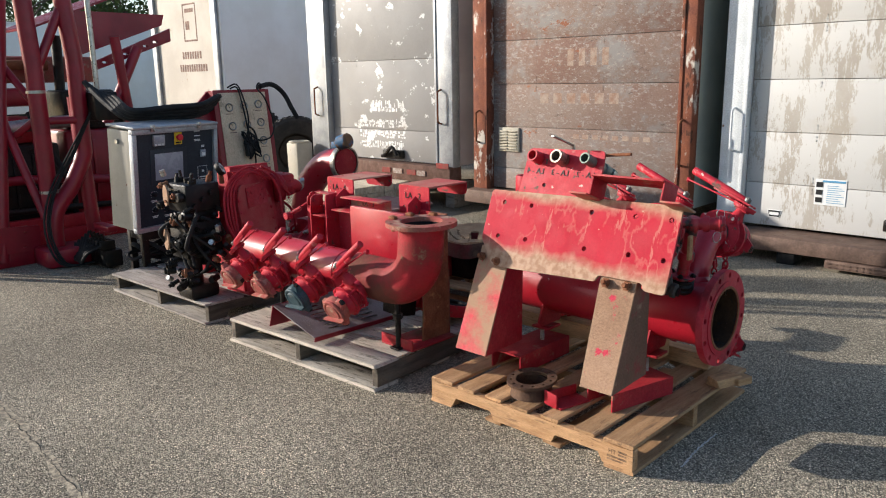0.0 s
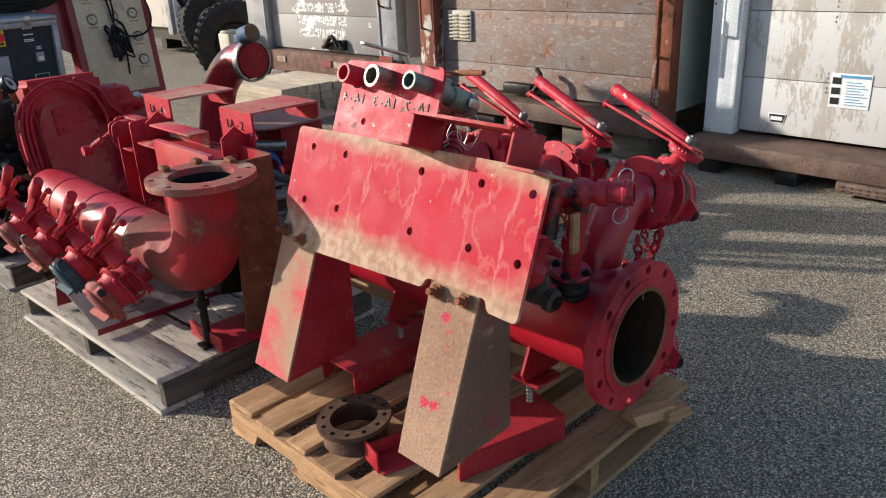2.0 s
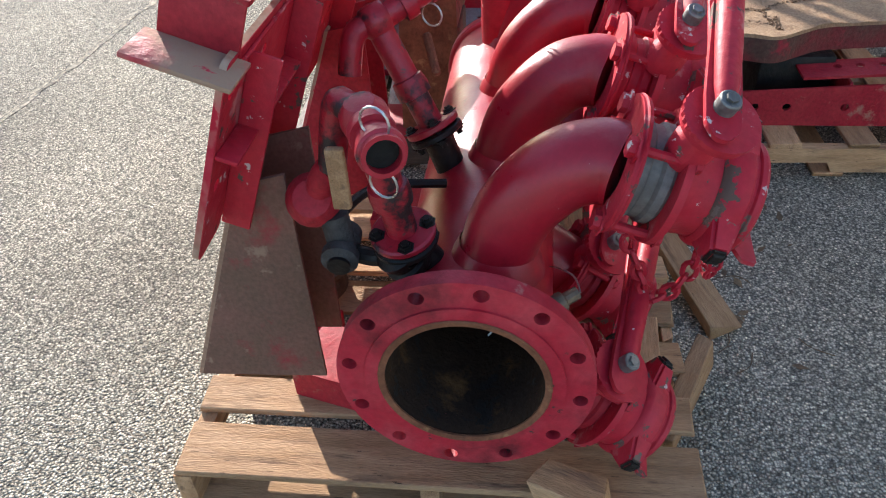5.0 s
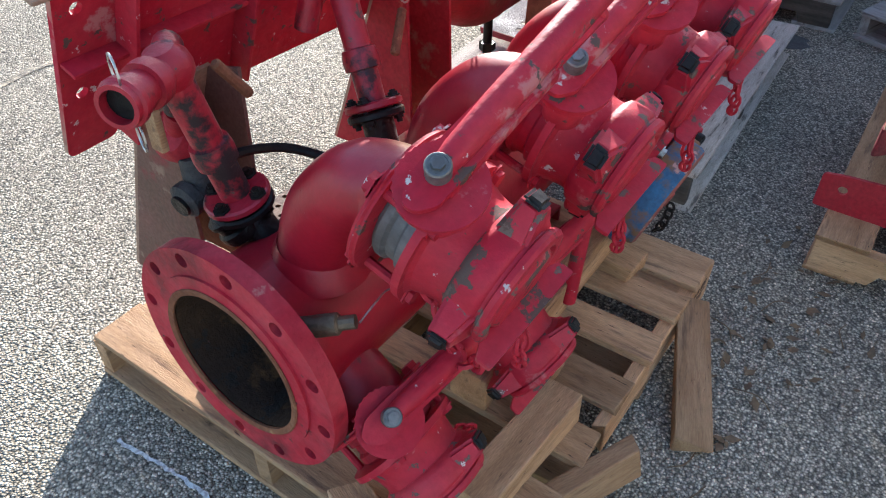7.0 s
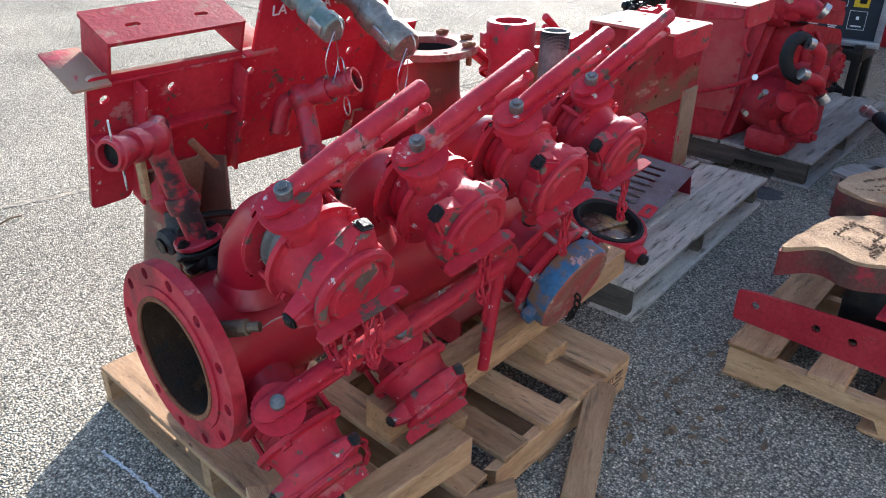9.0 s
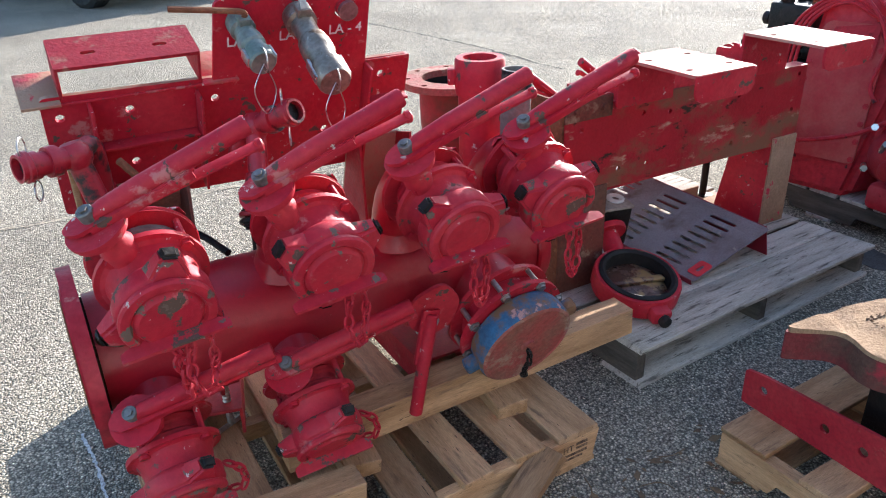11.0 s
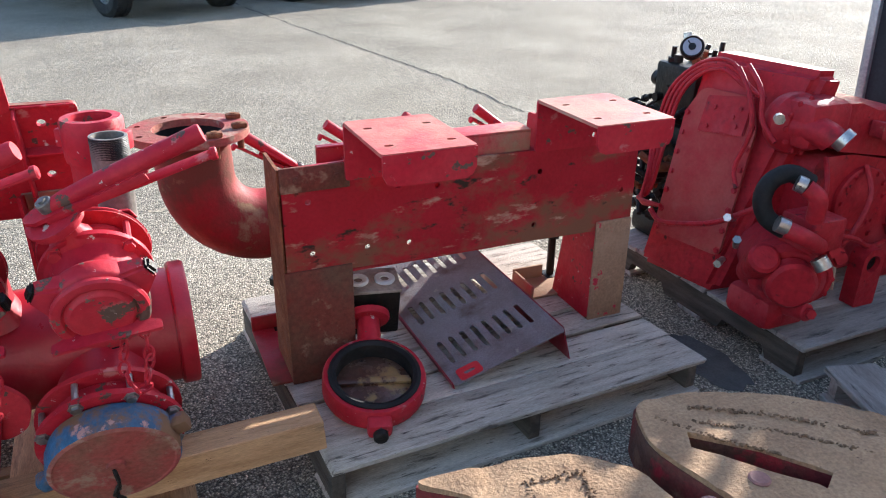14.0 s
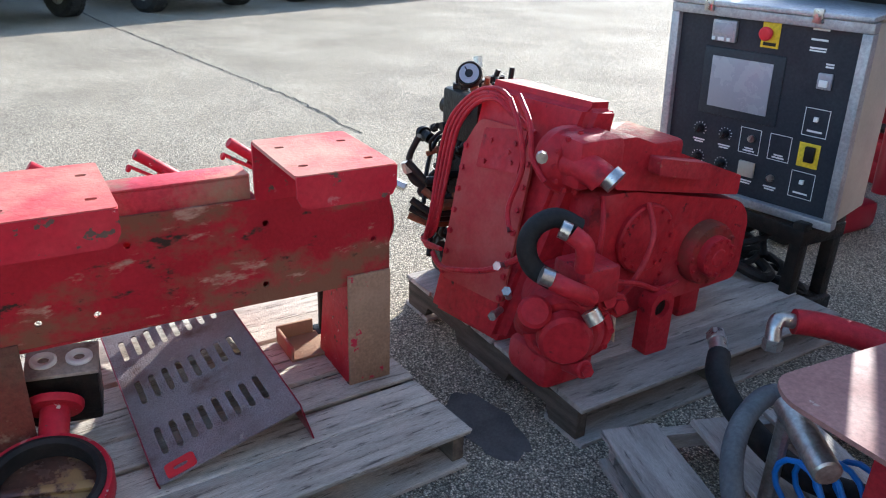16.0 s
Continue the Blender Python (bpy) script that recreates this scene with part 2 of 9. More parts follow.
red_gear = mat("red_oversprayed_gearbox_paint", (0.38, 0.017, 0.026), (0.31, 0.012, 0.02), 8, 0.5, bump=0.35, bscale=50, spots=[(4, 0.55, 0.68, (0.42, 0.05, 0.06), 0.7), (7, 0.60, 0.70, (0.15, 0.012, 0.018), 0.45), (18, 0.64, 0.69, (0.06, 0.014, 0.014), 0.6)])
red_frame = mat("red_enamel_frame_paint", (0.25, 0.004, 0.018), (0.19, 0.003, 0.013), 4, 0.38, bump=0.04, fine=0.08, spots=[(20, 0.68, 0.71, RUST, 0.8)])
red_muddy = mat("red_paint_under_dried_mud", RED_LIGHT, (0.46, 0.03, 0.05), 5, 0.6, bump=0.3, bscale=70,
                spots=[(3.2, 0.42, 0.56, TAN, 0.95), (16, 0.66, 0.69, (0.45, 0.02, 0.04), 0.5)])
mud_tan = mat("dried_tan_mud", TAN, (0.25, 0.15, 0.095), 6, 0.95, bump=0.5, bscale=110, fine=0.22, spots=[(3, 0.52, 0.66, (0.40, 0.26, 0.175), 0.95), (13, 0.635, 0.66, (0.44, 0.02, 0.05), 0.6), (6, 0.64, 0.67, (0.42, 0.02, 0.05), 0.6), (24, 0.70, 0.74, (0.12, 0.07, 0.04), 0.9)])
# the same mud in a darker tone, for webs turned from the sun
mud_unlit = mat("dried_mud_darkened_as_unlit", (0.15, 0.088, 0.058), (0.20, 0.10, 0.07), 5, 0.92, bump=0.4, bscale=110, fine=0.2, spots=[(4, 0.58, 0.66, (0.26, 0.03, 0.035), 0.7), (12, 0.62, 0.68, (0.28, 0.18, 0.12), 0.95)])
red_rusty = mat("red_paint_browned_by_rust", (0.30, 0.014, 0.022), (0.34, 0.02, 0.028), 6, 0.5, bump=0.2, fine=0.12, spots=[(3.5, 0.40, 0.58, (0.14, 0.045, 0.03), 0.85), (7, 0.62, 0.70, (0.27, 0.17, 0.10), 0.95)])
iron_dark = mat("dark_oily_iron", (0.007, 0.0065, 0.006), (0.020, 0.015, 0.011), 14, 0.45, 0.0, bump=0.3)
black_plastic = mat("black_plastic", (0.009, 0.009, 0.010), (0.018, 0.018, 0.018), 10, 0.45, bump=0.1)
rubber = mat("black_rubber", (0.011, 0.011, 0.011), (0.022, 0.021, 0.020), 10, 0.7, bump=0.2)
steel = mat("weathered_bare_steel", (0.42, 0.41, 0.38), (0.28, 0.26, 0.23), 12, 0.38, 0.85, bump=0.15, spots=[(20, 0.62, 0.70, (0.22, 0.13, 0.08), 0.8)])
chrome = mat("bright_plated_steel", (0.50, 0.49, 0.46), (0.36, 0.35, 0.32), 12, 0.32, 0.9, bump=0.05)
bronze_dull = mat("dull_brown_bronze", (0.20, 0.14, 0.085), (0.12, 0.085, 0.055), 20, 0.5, 0.5, bump=0.3)
bronze_green = mat("grey_green_bronze", (0.12, 0.16, 0.13), (0.20, 0.22, 0.19), 12, 0.5, 0.4, bump=0.2)
rust = mat("brown_rusty_steel", RUST, (0.24, 0.10, 0.05), 10, 0.85, 0.1, bump=0.5, spots=[(15, 0.6, 0.7, (0.36, 0.20, 0.09), 0.9)])
rust_dark = mat("dark_oily_rust", (0.065, 0.035, 0.024), (0.11, 0.06, 0.035), 14, 0.7, 0.1, bump=0.5, spots=[(9, 0.60, 0.68, (0.24, 0.11, 0.05), 0.9)])
# rust streaks over a base darkened to carry the shade inside the bore
bore_rust_shaded = mat("rust_darkened_for_bore_shade", (0.030, 0.016, 0.010), (0.060, 0.030, 0.014), 5, 0.8, bump=0.5, spots=[(6, 0.60, 0.70, (0.16, 0.075, 0.025), 0.9), (14, 0.60, 0.64, (0.02, 0.015, 0.012), 0.6)])
blue_worn = mat("chipped_blue_paint_over_rust", (0.04, 0.13, 0.25), (0.05, 0.10, 0.17), 8, 0.6, bump=0.3, spots=[(7, 0.47, 0.55, (0.20, 0.11, 0.06), 0.9), (16, 0.62, 0.66, (0.45, 0.25, 0.22), 0.8)])
green_dark = mat("dark_green_blue_paint", (0.03, 0.06, 0.075), (0.05, 0.08, 0.09), 9, 0.5, bump=0.2, spots=[(13, 0.62, 0.68, (0.2, 0.16, 0.13), 0.9)])
cap_faded = mat("faded_red_brown_paint", (0.33, 0.07, 0.06), (0.24, 0.10, 0.07), 9, 0.75, bump=0.4, spots=[(12, 0.56, 0.64, (0.34, 0.22, 0.16), 0.9)])
wood_new = mat("fresh_pine", (0.50, 0.30, 0.155), (0.36, 0.20, 0.095), 3, 0.75, bump=0.5, bscale=45, stretch=(1, 1, 1), vary=0.30, spots=[(5, 0.56, 0.68, (0.22, 0.13, 0.075), 0.9), (18, 0.64, 0.68, (0.10, 0.06, 0.035), 0.9)], fine=0.25)
wood_grey = mat("weathered_grey_planks", (0.52, 0.46, 0.38), (0.36, 0.31, 0.25), 3, 0.85, bump=0.6, bscale=50, vary=0.28, spots=[(6, 0.57, 0.66, (0.13, 0.11, 0.09), 0.9), (16, 0.62, 0.68, (0.08, 0.065, 0.05), 0.9)], fine=0.3)
wood_dark = mat("dark_weathered_planks", (0.40, 0.36, 0.315), (0.27, 0.24, 0.21), 3, 0.85, bump=0.4, bscale=50, vary=0.25, spots=[(5, 0.56, 0.70, (0.05, 0.045, 0.04), 0.8)], fine=0.22)


def grain_of(material, along):
    """Stretches a wood's figure along one axis."""
    mp = [k for k in material.node_tree.nodes if k.type == "MAPPING"][0]
    mp.inputs["Scale"].default_value = [(1.2 if i == along else 9.0) for i in range(3)]
    return material


# darkened wood: shade beneath decks and trailer is put into its colour
wood_shaded = mat("shade_darkened_timber", (0.085, 0.07, 0.055), (0.16, 0.13, 0.10), 3, 0.85, bump=0.5, bscale=50, vary=0.25, fine=0.25)
grain_of(wood_new, 0), grain_of(wood_grey, 0), grain_of(wood_dark, 0), grain_of(wood_shaded, 0)


def asphalt_material():
    m = bpy.data.materials.new("old_asphalt")
    m.use_nodes = True
    n, l = m.node_tree.nodes, m.node_tree.links
    b = n["Principled BSDF"]
    co = n.new("ShaderNodeTexCoord")
    chips = n.new("ShaderNodeTexVoronoi")
    chips.inputs["Scale"].default_value = 158.0
    l.new(co.outputs["Object"], chips.inputs["Vector"])
    ramp = n.new("ShaderNodeValToRGB")
    l.new(chips.outputs["Color"], ramp.inputs["Fac"])
    ramp.color_ramp.elements[0].color = (0.11, 0.10, 0.084, 1)
    ramp.color_ramp.elements[1].color = (0.86, 0.75, 0.565, 1)
    for at, shade in ((0.40, (0.250, 0.218, 0.165, 1)), (0.68, (0.395, 0.345, 0.262, 1)), (0.86, (0.56, 0.49, 0.375, 1))):
        ramp.color_ramp.elements.new(at).color = shade
    dark = n.new("ShaderNodeMapRange")
    dark.inputs["From Min"].default_value, dark.inputs["From Max"].default_value = 0.36, 0.66
    dark.inputs["To Min"].default_value, dark.inputs["To Max"].default_value = 1.18, 0.44
    l.new(chips.outputs["Distance"], dark.inputs["Value"])
    big = n.new("ShaderNodeTexNoise")
    big.inputs["Scale"].default_value, big.inputs["Detail"].default_value = 0.9, 8.0
    l.new(co.outputs["Object"], big.inputs["Vector"])
    wear = n.new("ShaderNodeMapRange")
    wear.inputs["From Min"].default_value, wear.inputs["From Max"].default_value = 0.3, 0.7
    wear.inputs["To Min"].default_value, wear.inputs["To Max"].default_value = 0.95, 1.45
    l.new(big.outputs["Fac"], wear.inputs["Value"])
    mul = n.new("ShaderNodeMath")
    mul.operation = "MULTIPLY"
    l.new(dark.outputs["Result"], mul.inputs[0])
    l.new(wear.outputs["Result"], mul.inputs[1])
    hsv = n.new("ShaderNodeHueSaturation")
    fine = n.new("ShaderNodeTexVoronoi")
    fine.inputs["Scale"].default_value = 400.0
    l.new(co.outputs["Object"], fine.inputs["Vector"])
    grit = n.new("ShaderNodeMapRange")
    grit.inputs["To Min"].default_value, grit.inputs["To Max"].default_value = 0.62, 1.38
    l.new(fine.outputs["Color"], grit.inputs["Value"])
    both = n.new("ShaderNodeMath")
    both.operation = "MULTIPLY"
    l.new(mul.outputs["Value"], both.inputs[0])
    l.new(grit.outputs["Result"], both.inputs[1])
    l.new(ramp.outputs["Color"], hsv.inputs["Color"])
    l.new(both.outputs["Value"], hsv.inputs["Value"])
    l.new(hsv.outputs["Color"], b.inputs["Base Color"])
    b.inputs["Roughness"].default_value = 0.9
    b.inputs["Specular IOR Level"].default_value = 0.12
    bump = n.new("ShaderNodeBump")
    bump.invert = True
    bump.inputs["Strength"].default_value = 1.0
    bump.inputs["Distance"].default_value = 0.009
    l.new(chips.outputs["Distance"], bump.inputs["Height"])
    l.new(bump.outputs["Normal"], b.inputs["Normal"])
    return m


asphalt = asphalt_material()
crack_fill = mat("dark_crack", (0.03, 0.028, 0.026), (0.05, 0.045, 0.04), 8, 0.95, bump=0.5)
dust_line = mat("pale_sandy_dust", (0.50, 0.42, 0.30), (0.24, 0.205, 0.155), 45, 0.95, bump=0.8, bscale=160, fine=0.45, mix=(0.42, 0.56))
chalk = mat("white_chalk", (0.75, 0.74, 0.70), (0.35, 0.34, 0.32), 90, 0.95, bump=0.4, mix=(0.45, 0.6))
door_white = mat("peeling_white_door_paint", (0.33, 0.295, 0.25), (0.38, 0.35, 0.305), 1.8, 0.65, bump=0.12, fine=0.06,
                 spots=[(1.0, 0.465, 0.485, (0.50, 0.49, 0.465), 0.5, (3.6, 1, 1.0), 0.86), (1.2, 0.60, 0.75, (0.42, 0.37, 0.30), 0.8)])
door_brown = mat("weathered_brown_plywood_door", (0.205, 0.125, 0.095), (0.25, 0.185, 0.15), 1.3, 0.8, bump=0.2, fine=0.22,
                 spots=[(0.9, 0.50, 0.60, (0.255, 0.235, 0.215), 0.85, (1, 1, 1.2), 0.8), (1.8, 0.585, 0.61, (0.27, 0.105, 0.055), 0.85, (0.7, 1, 1.3), 0.85), (30, 0.54, 0.62, (0.33, 0.285, 0.25), 0.9, (0.7, 1, 1.4), 0.7), (9, 0.60, 0.66, (0.12, 0.085, 0.07), 0.85, (0.6, 1, 1.6), 0.8), (70, 0.62, 0.66, (0.40, 0.36, 0.32), 0.9, (0.5, 1, 1.0))])
door_grey = mat("grey_beige_door_paint", (0.33, 0.315, 0.295), (0.295, 0.28, 0.26), 1.8, 0.6, bump=0.1, fine=0.06,
                spots=[(4.2, 0.60, 0.615, (0.72, 0.71, 0.68), 0.6, (1, 1, 1.3)), (1.5, 0.62, 0.75, (0.36, 0.30, 0.25), 0.8)])
side_green = mat("pale_grey_green_side_panel", (0.42, 0.43, 0.36), (0.36, 0.37, 0.31), 2, 0.5, bump=0.05, fine=0.05)
side_pink = mat("pale_pinkish_side_panel", (0.42, 0.37, 0.37), (0.36, 0.32, 0.32), 2, 0.5, bump=0.05, fine=0.05)
white_panel = mat("white_truck_panel", (0.72, 0.72, 0.70), (0.66, 0.65, 0.62), 1.5, 0.4, bump=0.04, fine=0.04)
frame_rust = mat("rust_streaked_frame", (0.17, 0.060, 0.038), (0.24, 0.085, 0.045), 5, 0.75, 0.1, bump=0.3, spots=[(5, 0.55, 0.59, (0.56, 0.51, 0.44), 0.7, (1, 1, 0.45)), (14, 0.58, 0.64, (0.09, 0.045, 0.03), 0.9, (1, 1, 0.4))])
frame_white = mat("chipped_white_frame_paint", (0.68, 0.70, 0.70), (0.58, 0.60, 0.60), 4, 0.5, bump=0.15, spots=[(14, 0.64, 0.68, (0.25, 0.14, 0.09), 0.9)])
frame_alu = mat("dull_aluminium_frame", (0.40, 0.41, 0.42), (0.30, 0.31, 0.32), 5, 0.5, 0.5, bump=0.1)
tread = mat("brown_tread_plate", (0.10, 0.062, 0.046), (0.15, 0.095, 0.07), 8, 0.7, 0.3, bump=0.6, bscale=60)
cabinet_beige = mat("beige_cabinet_enamel", (0.46, 0.42, 0.34), (0.40, 0.36, 0.29), 4, 0.5, bump=0.05, fine=0.06, spots=[(16, 0.68, 0.72, RUST, 0.8)])
panel_navy = mat("dark_blue_grey_panel", (0.022, 0.028, 0.036), (0.03, 0.036, 0.044), 6, 0.45, bump=0.04)
screen_grey = mat("grey_blank_screen", (0.30, 0.31, 0.34), (0.27, 0.28, 0.31), 4, 0.25, bump=0.0, fine=0.03)
yellow = mat("yellow_plate", (0.72, 0.52, 0.03), (0.62, 0.44, 0.03), 8, 0.5, bump=0.05)
label_white = mat("white_print", (0.70, 0.70, 0.68), None, 8, 0.6, bump=0.0, fine=0.05)
label_black = mat("black_print", (0.02, 0.02, 0.02), None, 8, 0.6, bump=0.0, fine=0.05)
label_brown = mat("faded_brown_print", (0.16, 0.10, 0.08), (0.3, 0.2, 0.16), 20, 0.8, bump=0.0)
label_blue = mat("blue_print", (0.10, 0.28, 0.45), None, 8, 0.6, bump=0.0, fine=0.05)
bright_red = mat("signal_red", (0.60, 0.02, 0.03), None, 8, 0.4, bump=0.0, fine=0.05)
panel_tan = mat("stained_tan_gauge_panel", (0.66, 0.52, 0.36), (0.56, 0.43, 0.29), 6, 0.5, 0.0, bump=0.05, spots=[(5, 0.62, 0.72, (0.08, 0.065, 0.05), 0.8)])
blue_hose = mat("blue_plastic_hose", (0.02, 0.16, 0.50), None, 8, 0.4, bump=0.0, fine=0.05)
grey_hose = mat("grey_rubber_hose", (0.10, 0.11, 0.115), (0.07, 0.075, 0.08), 8, 0.6, bump=0.1)
plate_pink = mat("dusty_brown_red_plate", (0.27, 0.14, 0.12), (0.22, 0.11, 0.095), 4, 0.7, bump=0.1, spots=[(9, 0.66, 0.70, (0.4, 0.33, 0.28), 0.9)])
grit_plate = mat("grit_coated_plate", (0.25, 0.215, 0.225), (0.20, 0.155, 0.155), 7, 0.6, bump=0.9, bscale=220, fine=0.3, spots=[(5, 0.56, 0.68, (0.15, 0.10, 0.09), 0.9), (22, 0.64, 0.68, (0.34, 0.29, 0.26), 0.9)])
tyre_rubber = mat("tyre_rubber", (0.02, 0.02, 0.02), (0.035, 0.033, 0.03), 8, 0.8, bump=0.2)
car_dark = mat("dark_blue_car_paint", (0.015, 0.02, 0.035), None, 6, 0.25, bump=0.0, coat=0.5)
glass_dark = mat("dark_window_glass", (0.01, 0.012, 0.014), None, 6, 0.05, bump=0.0)
fibre = mat("dry_leaf_and_twig", (0.20, 0.13, 0.07), (0.12, 0.08, 0.05), 20, 0.9, bump=0.2)


# ---- ground ----
bm = bmesh.new()
bmesh.ops.create_grid(bm, x_segments=2, y_segments=2, size=400.0)
ground = solo("ground", bm, asphalt, "old grey asphalt yard with pale exposed aggregate", "ground", kind="structure", smooth=False)


def ribbon(points, width, rough, z, seed):
    """A wavering flat strip along points."""
    rnd = random.Random(seed)
    b = bmesh.new()
    last = None
    ps = [Vector((*p, 0)) for p in points]
    dense = []
    for p, q in zip(ps, ps[1:]):
        k = max(2, int((q - p).length / (rough * 4)))
        dense += [p.lerp(q, i / k) for i in range(k)]
    dense.append(ps[-1])
    for i, p in enumerate(dense):
        w = (dense[min(i + 1, len(dense) - 1)] - dense[max(i - 1, 0)]).normalized()
        s = Vector((-w.y, w.x, 0))
        p = p + s * rnd.uniform(-rough, rough)
        h = width * rnd.uniform(0.35, 1.0) / 2
        a, c = b.verts.new((p + s * h) + Vector((0, 0, z))), b.verts.new((p - s * h) + Vector((0, 0, z)))
        if last:
            b.faces.new((last[0], last[1], c, a))
        last = (a, c)
    return b


tagged(part("asphalt_crack", ribbon([(-4.1, -9.0), (-4.3, -6.65), (-4.8, -3.2), (-5.09, -1.1), (-5.12, 0.1)], 0.030, 0.022, 0.004, 3), crack_fill, ground), kind="stuff")
tagged(part("asphalt_joint", ribbon([(3.0, 1.05), (-1.5, 1.15), (-1.9, 1.2), (-3.8, 1.3), (-4.6, 1.33)], 0.005, 0.008, 0.006, 4), crack_fill, ground), kind="stuff")
tagged(part("joint_dust", ribbon([(3.0, 1.05), (-1.5, 1.15), (-1.9, 1.2), (-3.8, 1.3), (-4.6, 1.33)], 0.05, 0.02, 0.002, 5), dust_line, ground), kind="stuff")
tagged(part("chalk_mark", ribbon([(-1.131, 2.93), (-1.15, 3.10), (-1.154, 3.29)], 0.012, 0.003, 0.003, 6), chalk, ground), kind="stuff")


# ---- pallets ----
def board(lx, ly, lz, rnd, chip=0.004):
    """A sawn board with slightly uneven ends, centred, resting on z = 0."""
    b = bmesh.new()
    j = lambda a: rnd.uniform(-a, a)
    vs = box(b, (-lx / 2, -ly / 2, 0), (lx / 2, ly / 2, lz), bevel=0)
    for v in vs:
        v.co += Vector((j(chip * 1.5), j(chip * 0.7), j(0.0012)))
    bmesh.ops.bevel(b, geom=list(b.edges), offset=0.0025, segments=1, affect="EDGES")
    return b


def stringer(lx, ly, lz, notched, rnd):
    b = bmesh.new()
    if notched:
        out = [(-lx / 2, 0)]
        for c in (-lx * 0.26, lx * 0.26):
            w = lx * 0.115
            out += [(c - w, 0), (c - w + 0.02, lz * 0.42), (c + w - 0.02, lz * 0.42), (c + w, 0)]
        out += [(lx / 2, 0), (lx / 2, lz), (-lx / 2, lz)]
        sheet(b, out, (), ly, pose(0, ly / 2, 0, 90, 0, 0))
    else:
        box(b, (-lx / 2, -ly / 2, 0), (lx / 2, ly / 2, lz), bevel=0.003)
    return b


def pallet(label, m, lx, ly, h, n_top, n_low, wood, notched=True, widths=0.09, seed=1, group="pallets in the yard", beams=None, broken=0.0):
    """Stringers run along local x (length lx), deck boards across them along local y (length ly)."""
    rnd = random.Random(seed)
    pal = thing("pallet", m, label, "pallet", group)
    t = 0.017
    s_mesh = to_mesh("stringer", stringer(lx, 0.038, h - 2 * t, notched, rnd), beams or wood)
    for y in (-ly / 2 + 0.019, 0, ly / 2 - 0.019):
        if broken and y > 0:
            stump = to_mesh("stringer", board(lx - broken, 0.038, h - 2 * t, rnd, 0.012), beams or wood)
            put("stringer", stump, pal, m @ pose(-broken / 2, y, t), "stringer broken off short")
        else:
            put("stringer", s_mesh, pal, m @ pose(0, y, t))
    meshes = [to_mesh("deck_board", board(ly, widths * w, t, rnd), wood) for w in (0.95, 1.0, 1.35)]
    for i in range(n_top):
        x = -lx / 2 + 0.065 + (lx - 0.13) * i / (n_top - 1)
        wide = 2 if i in (0, n_top - 1) else i % 2
        put("deck_board", meshes[wide], pal, m @ pose(x + rnd.uniform(-0.008, 0.008), rnd.uniform(-0.004, 0.004), h - t + 0.0005, rnd.uniform(-0.25, 0.25), 0, 90 + rnd.uniform(-0.7, 0.7)))
    for i in range(n_low):
        x = -lx / 2 + 0.06 + (lx - 0.12) * i / (n_low - 1)
        put("bottom_board", meshes[2 if i in (0, n_low - 1) else 0], pal, m @ pose(x, 0, 0.0, 0, 0, 90))
    return pal


PALLET_1 = pose(-1.777, 3.268, 0, 0, 0, 0.5)
PALLET_2 = pose(-3.23, 3.085, 0, 0, 0, 3.3)
PALLET_3 = pose(-4.84, 3.10, 0, 0, 0, 1.8)
PALLET_4 = pose(-3.10, 4.58, 0, 0, 0, 1.5)
PALLET_5 = pose(-4.62, 4.38, 0, 0, 0, -18)
pallet_new = pallet("new yellow pine pallet with gaps between its deck boards", PALLET_1, 1.067, 1.067, 0.122, 7, 4, wood_new, True, 0.095, 2, broken=0.46)
# stringers of the next two pallets are coloured dark for the shade below deck
pallet("weathered grey plank pallet under the red beam", PALLET_2 @ pose(0, 0, 0, 0, 0, 90), 0.98, 1.235, 0.135, 7, 3, wood_grey, False, 0.126, 5, beams=wood_shaded)
pallet("dark weathered plank pallet under the gearbox", PALLET_3 @ pose(0, 0, 0, 0, 0, 90), 1.01, 1.275, 0.135, 7, 3, wood_dark, True, 0.135, 8, beams=wood_shaded)
pallet("pine pallet carrying dirty red castings", PALLET_4 @ pose(0, 0, 0, 0, 0, 90), 1.22, 1.0, 0.122, 6, 4, wood_new, True, 0.10, 11)
pallet("grey plank pallet with hoses lying on it", PALLET_5, 1.1, 1.0, 0.12, 5, 3, wood_dark, True, 0.13, 14)

stamp_ink = mat("brown_stamp_ink", (0.10, 0.06, 0.04), (0.30, 0.19, 0.11), 60, 0.9, bump=0.0)
# ---- trailers and trucks behind ----
def grip(p, q, out, r=0.011):
    """A bent round bar standing off a surface between p and q."""
    b = bmesh.new()
    p, q, out = Vector(p), Vector(q), Vector(out)
    mid = (p + q) / 2
    tube(b, spline([p, p + out * 0.9 + (mid - p) * 0.12, p + out + (mid - p) * 0.3, q + out + (mid - q) * 0.3, q + out * 0.9 + (mid - q) * 0.12, q], 4), r, 8)
    return b


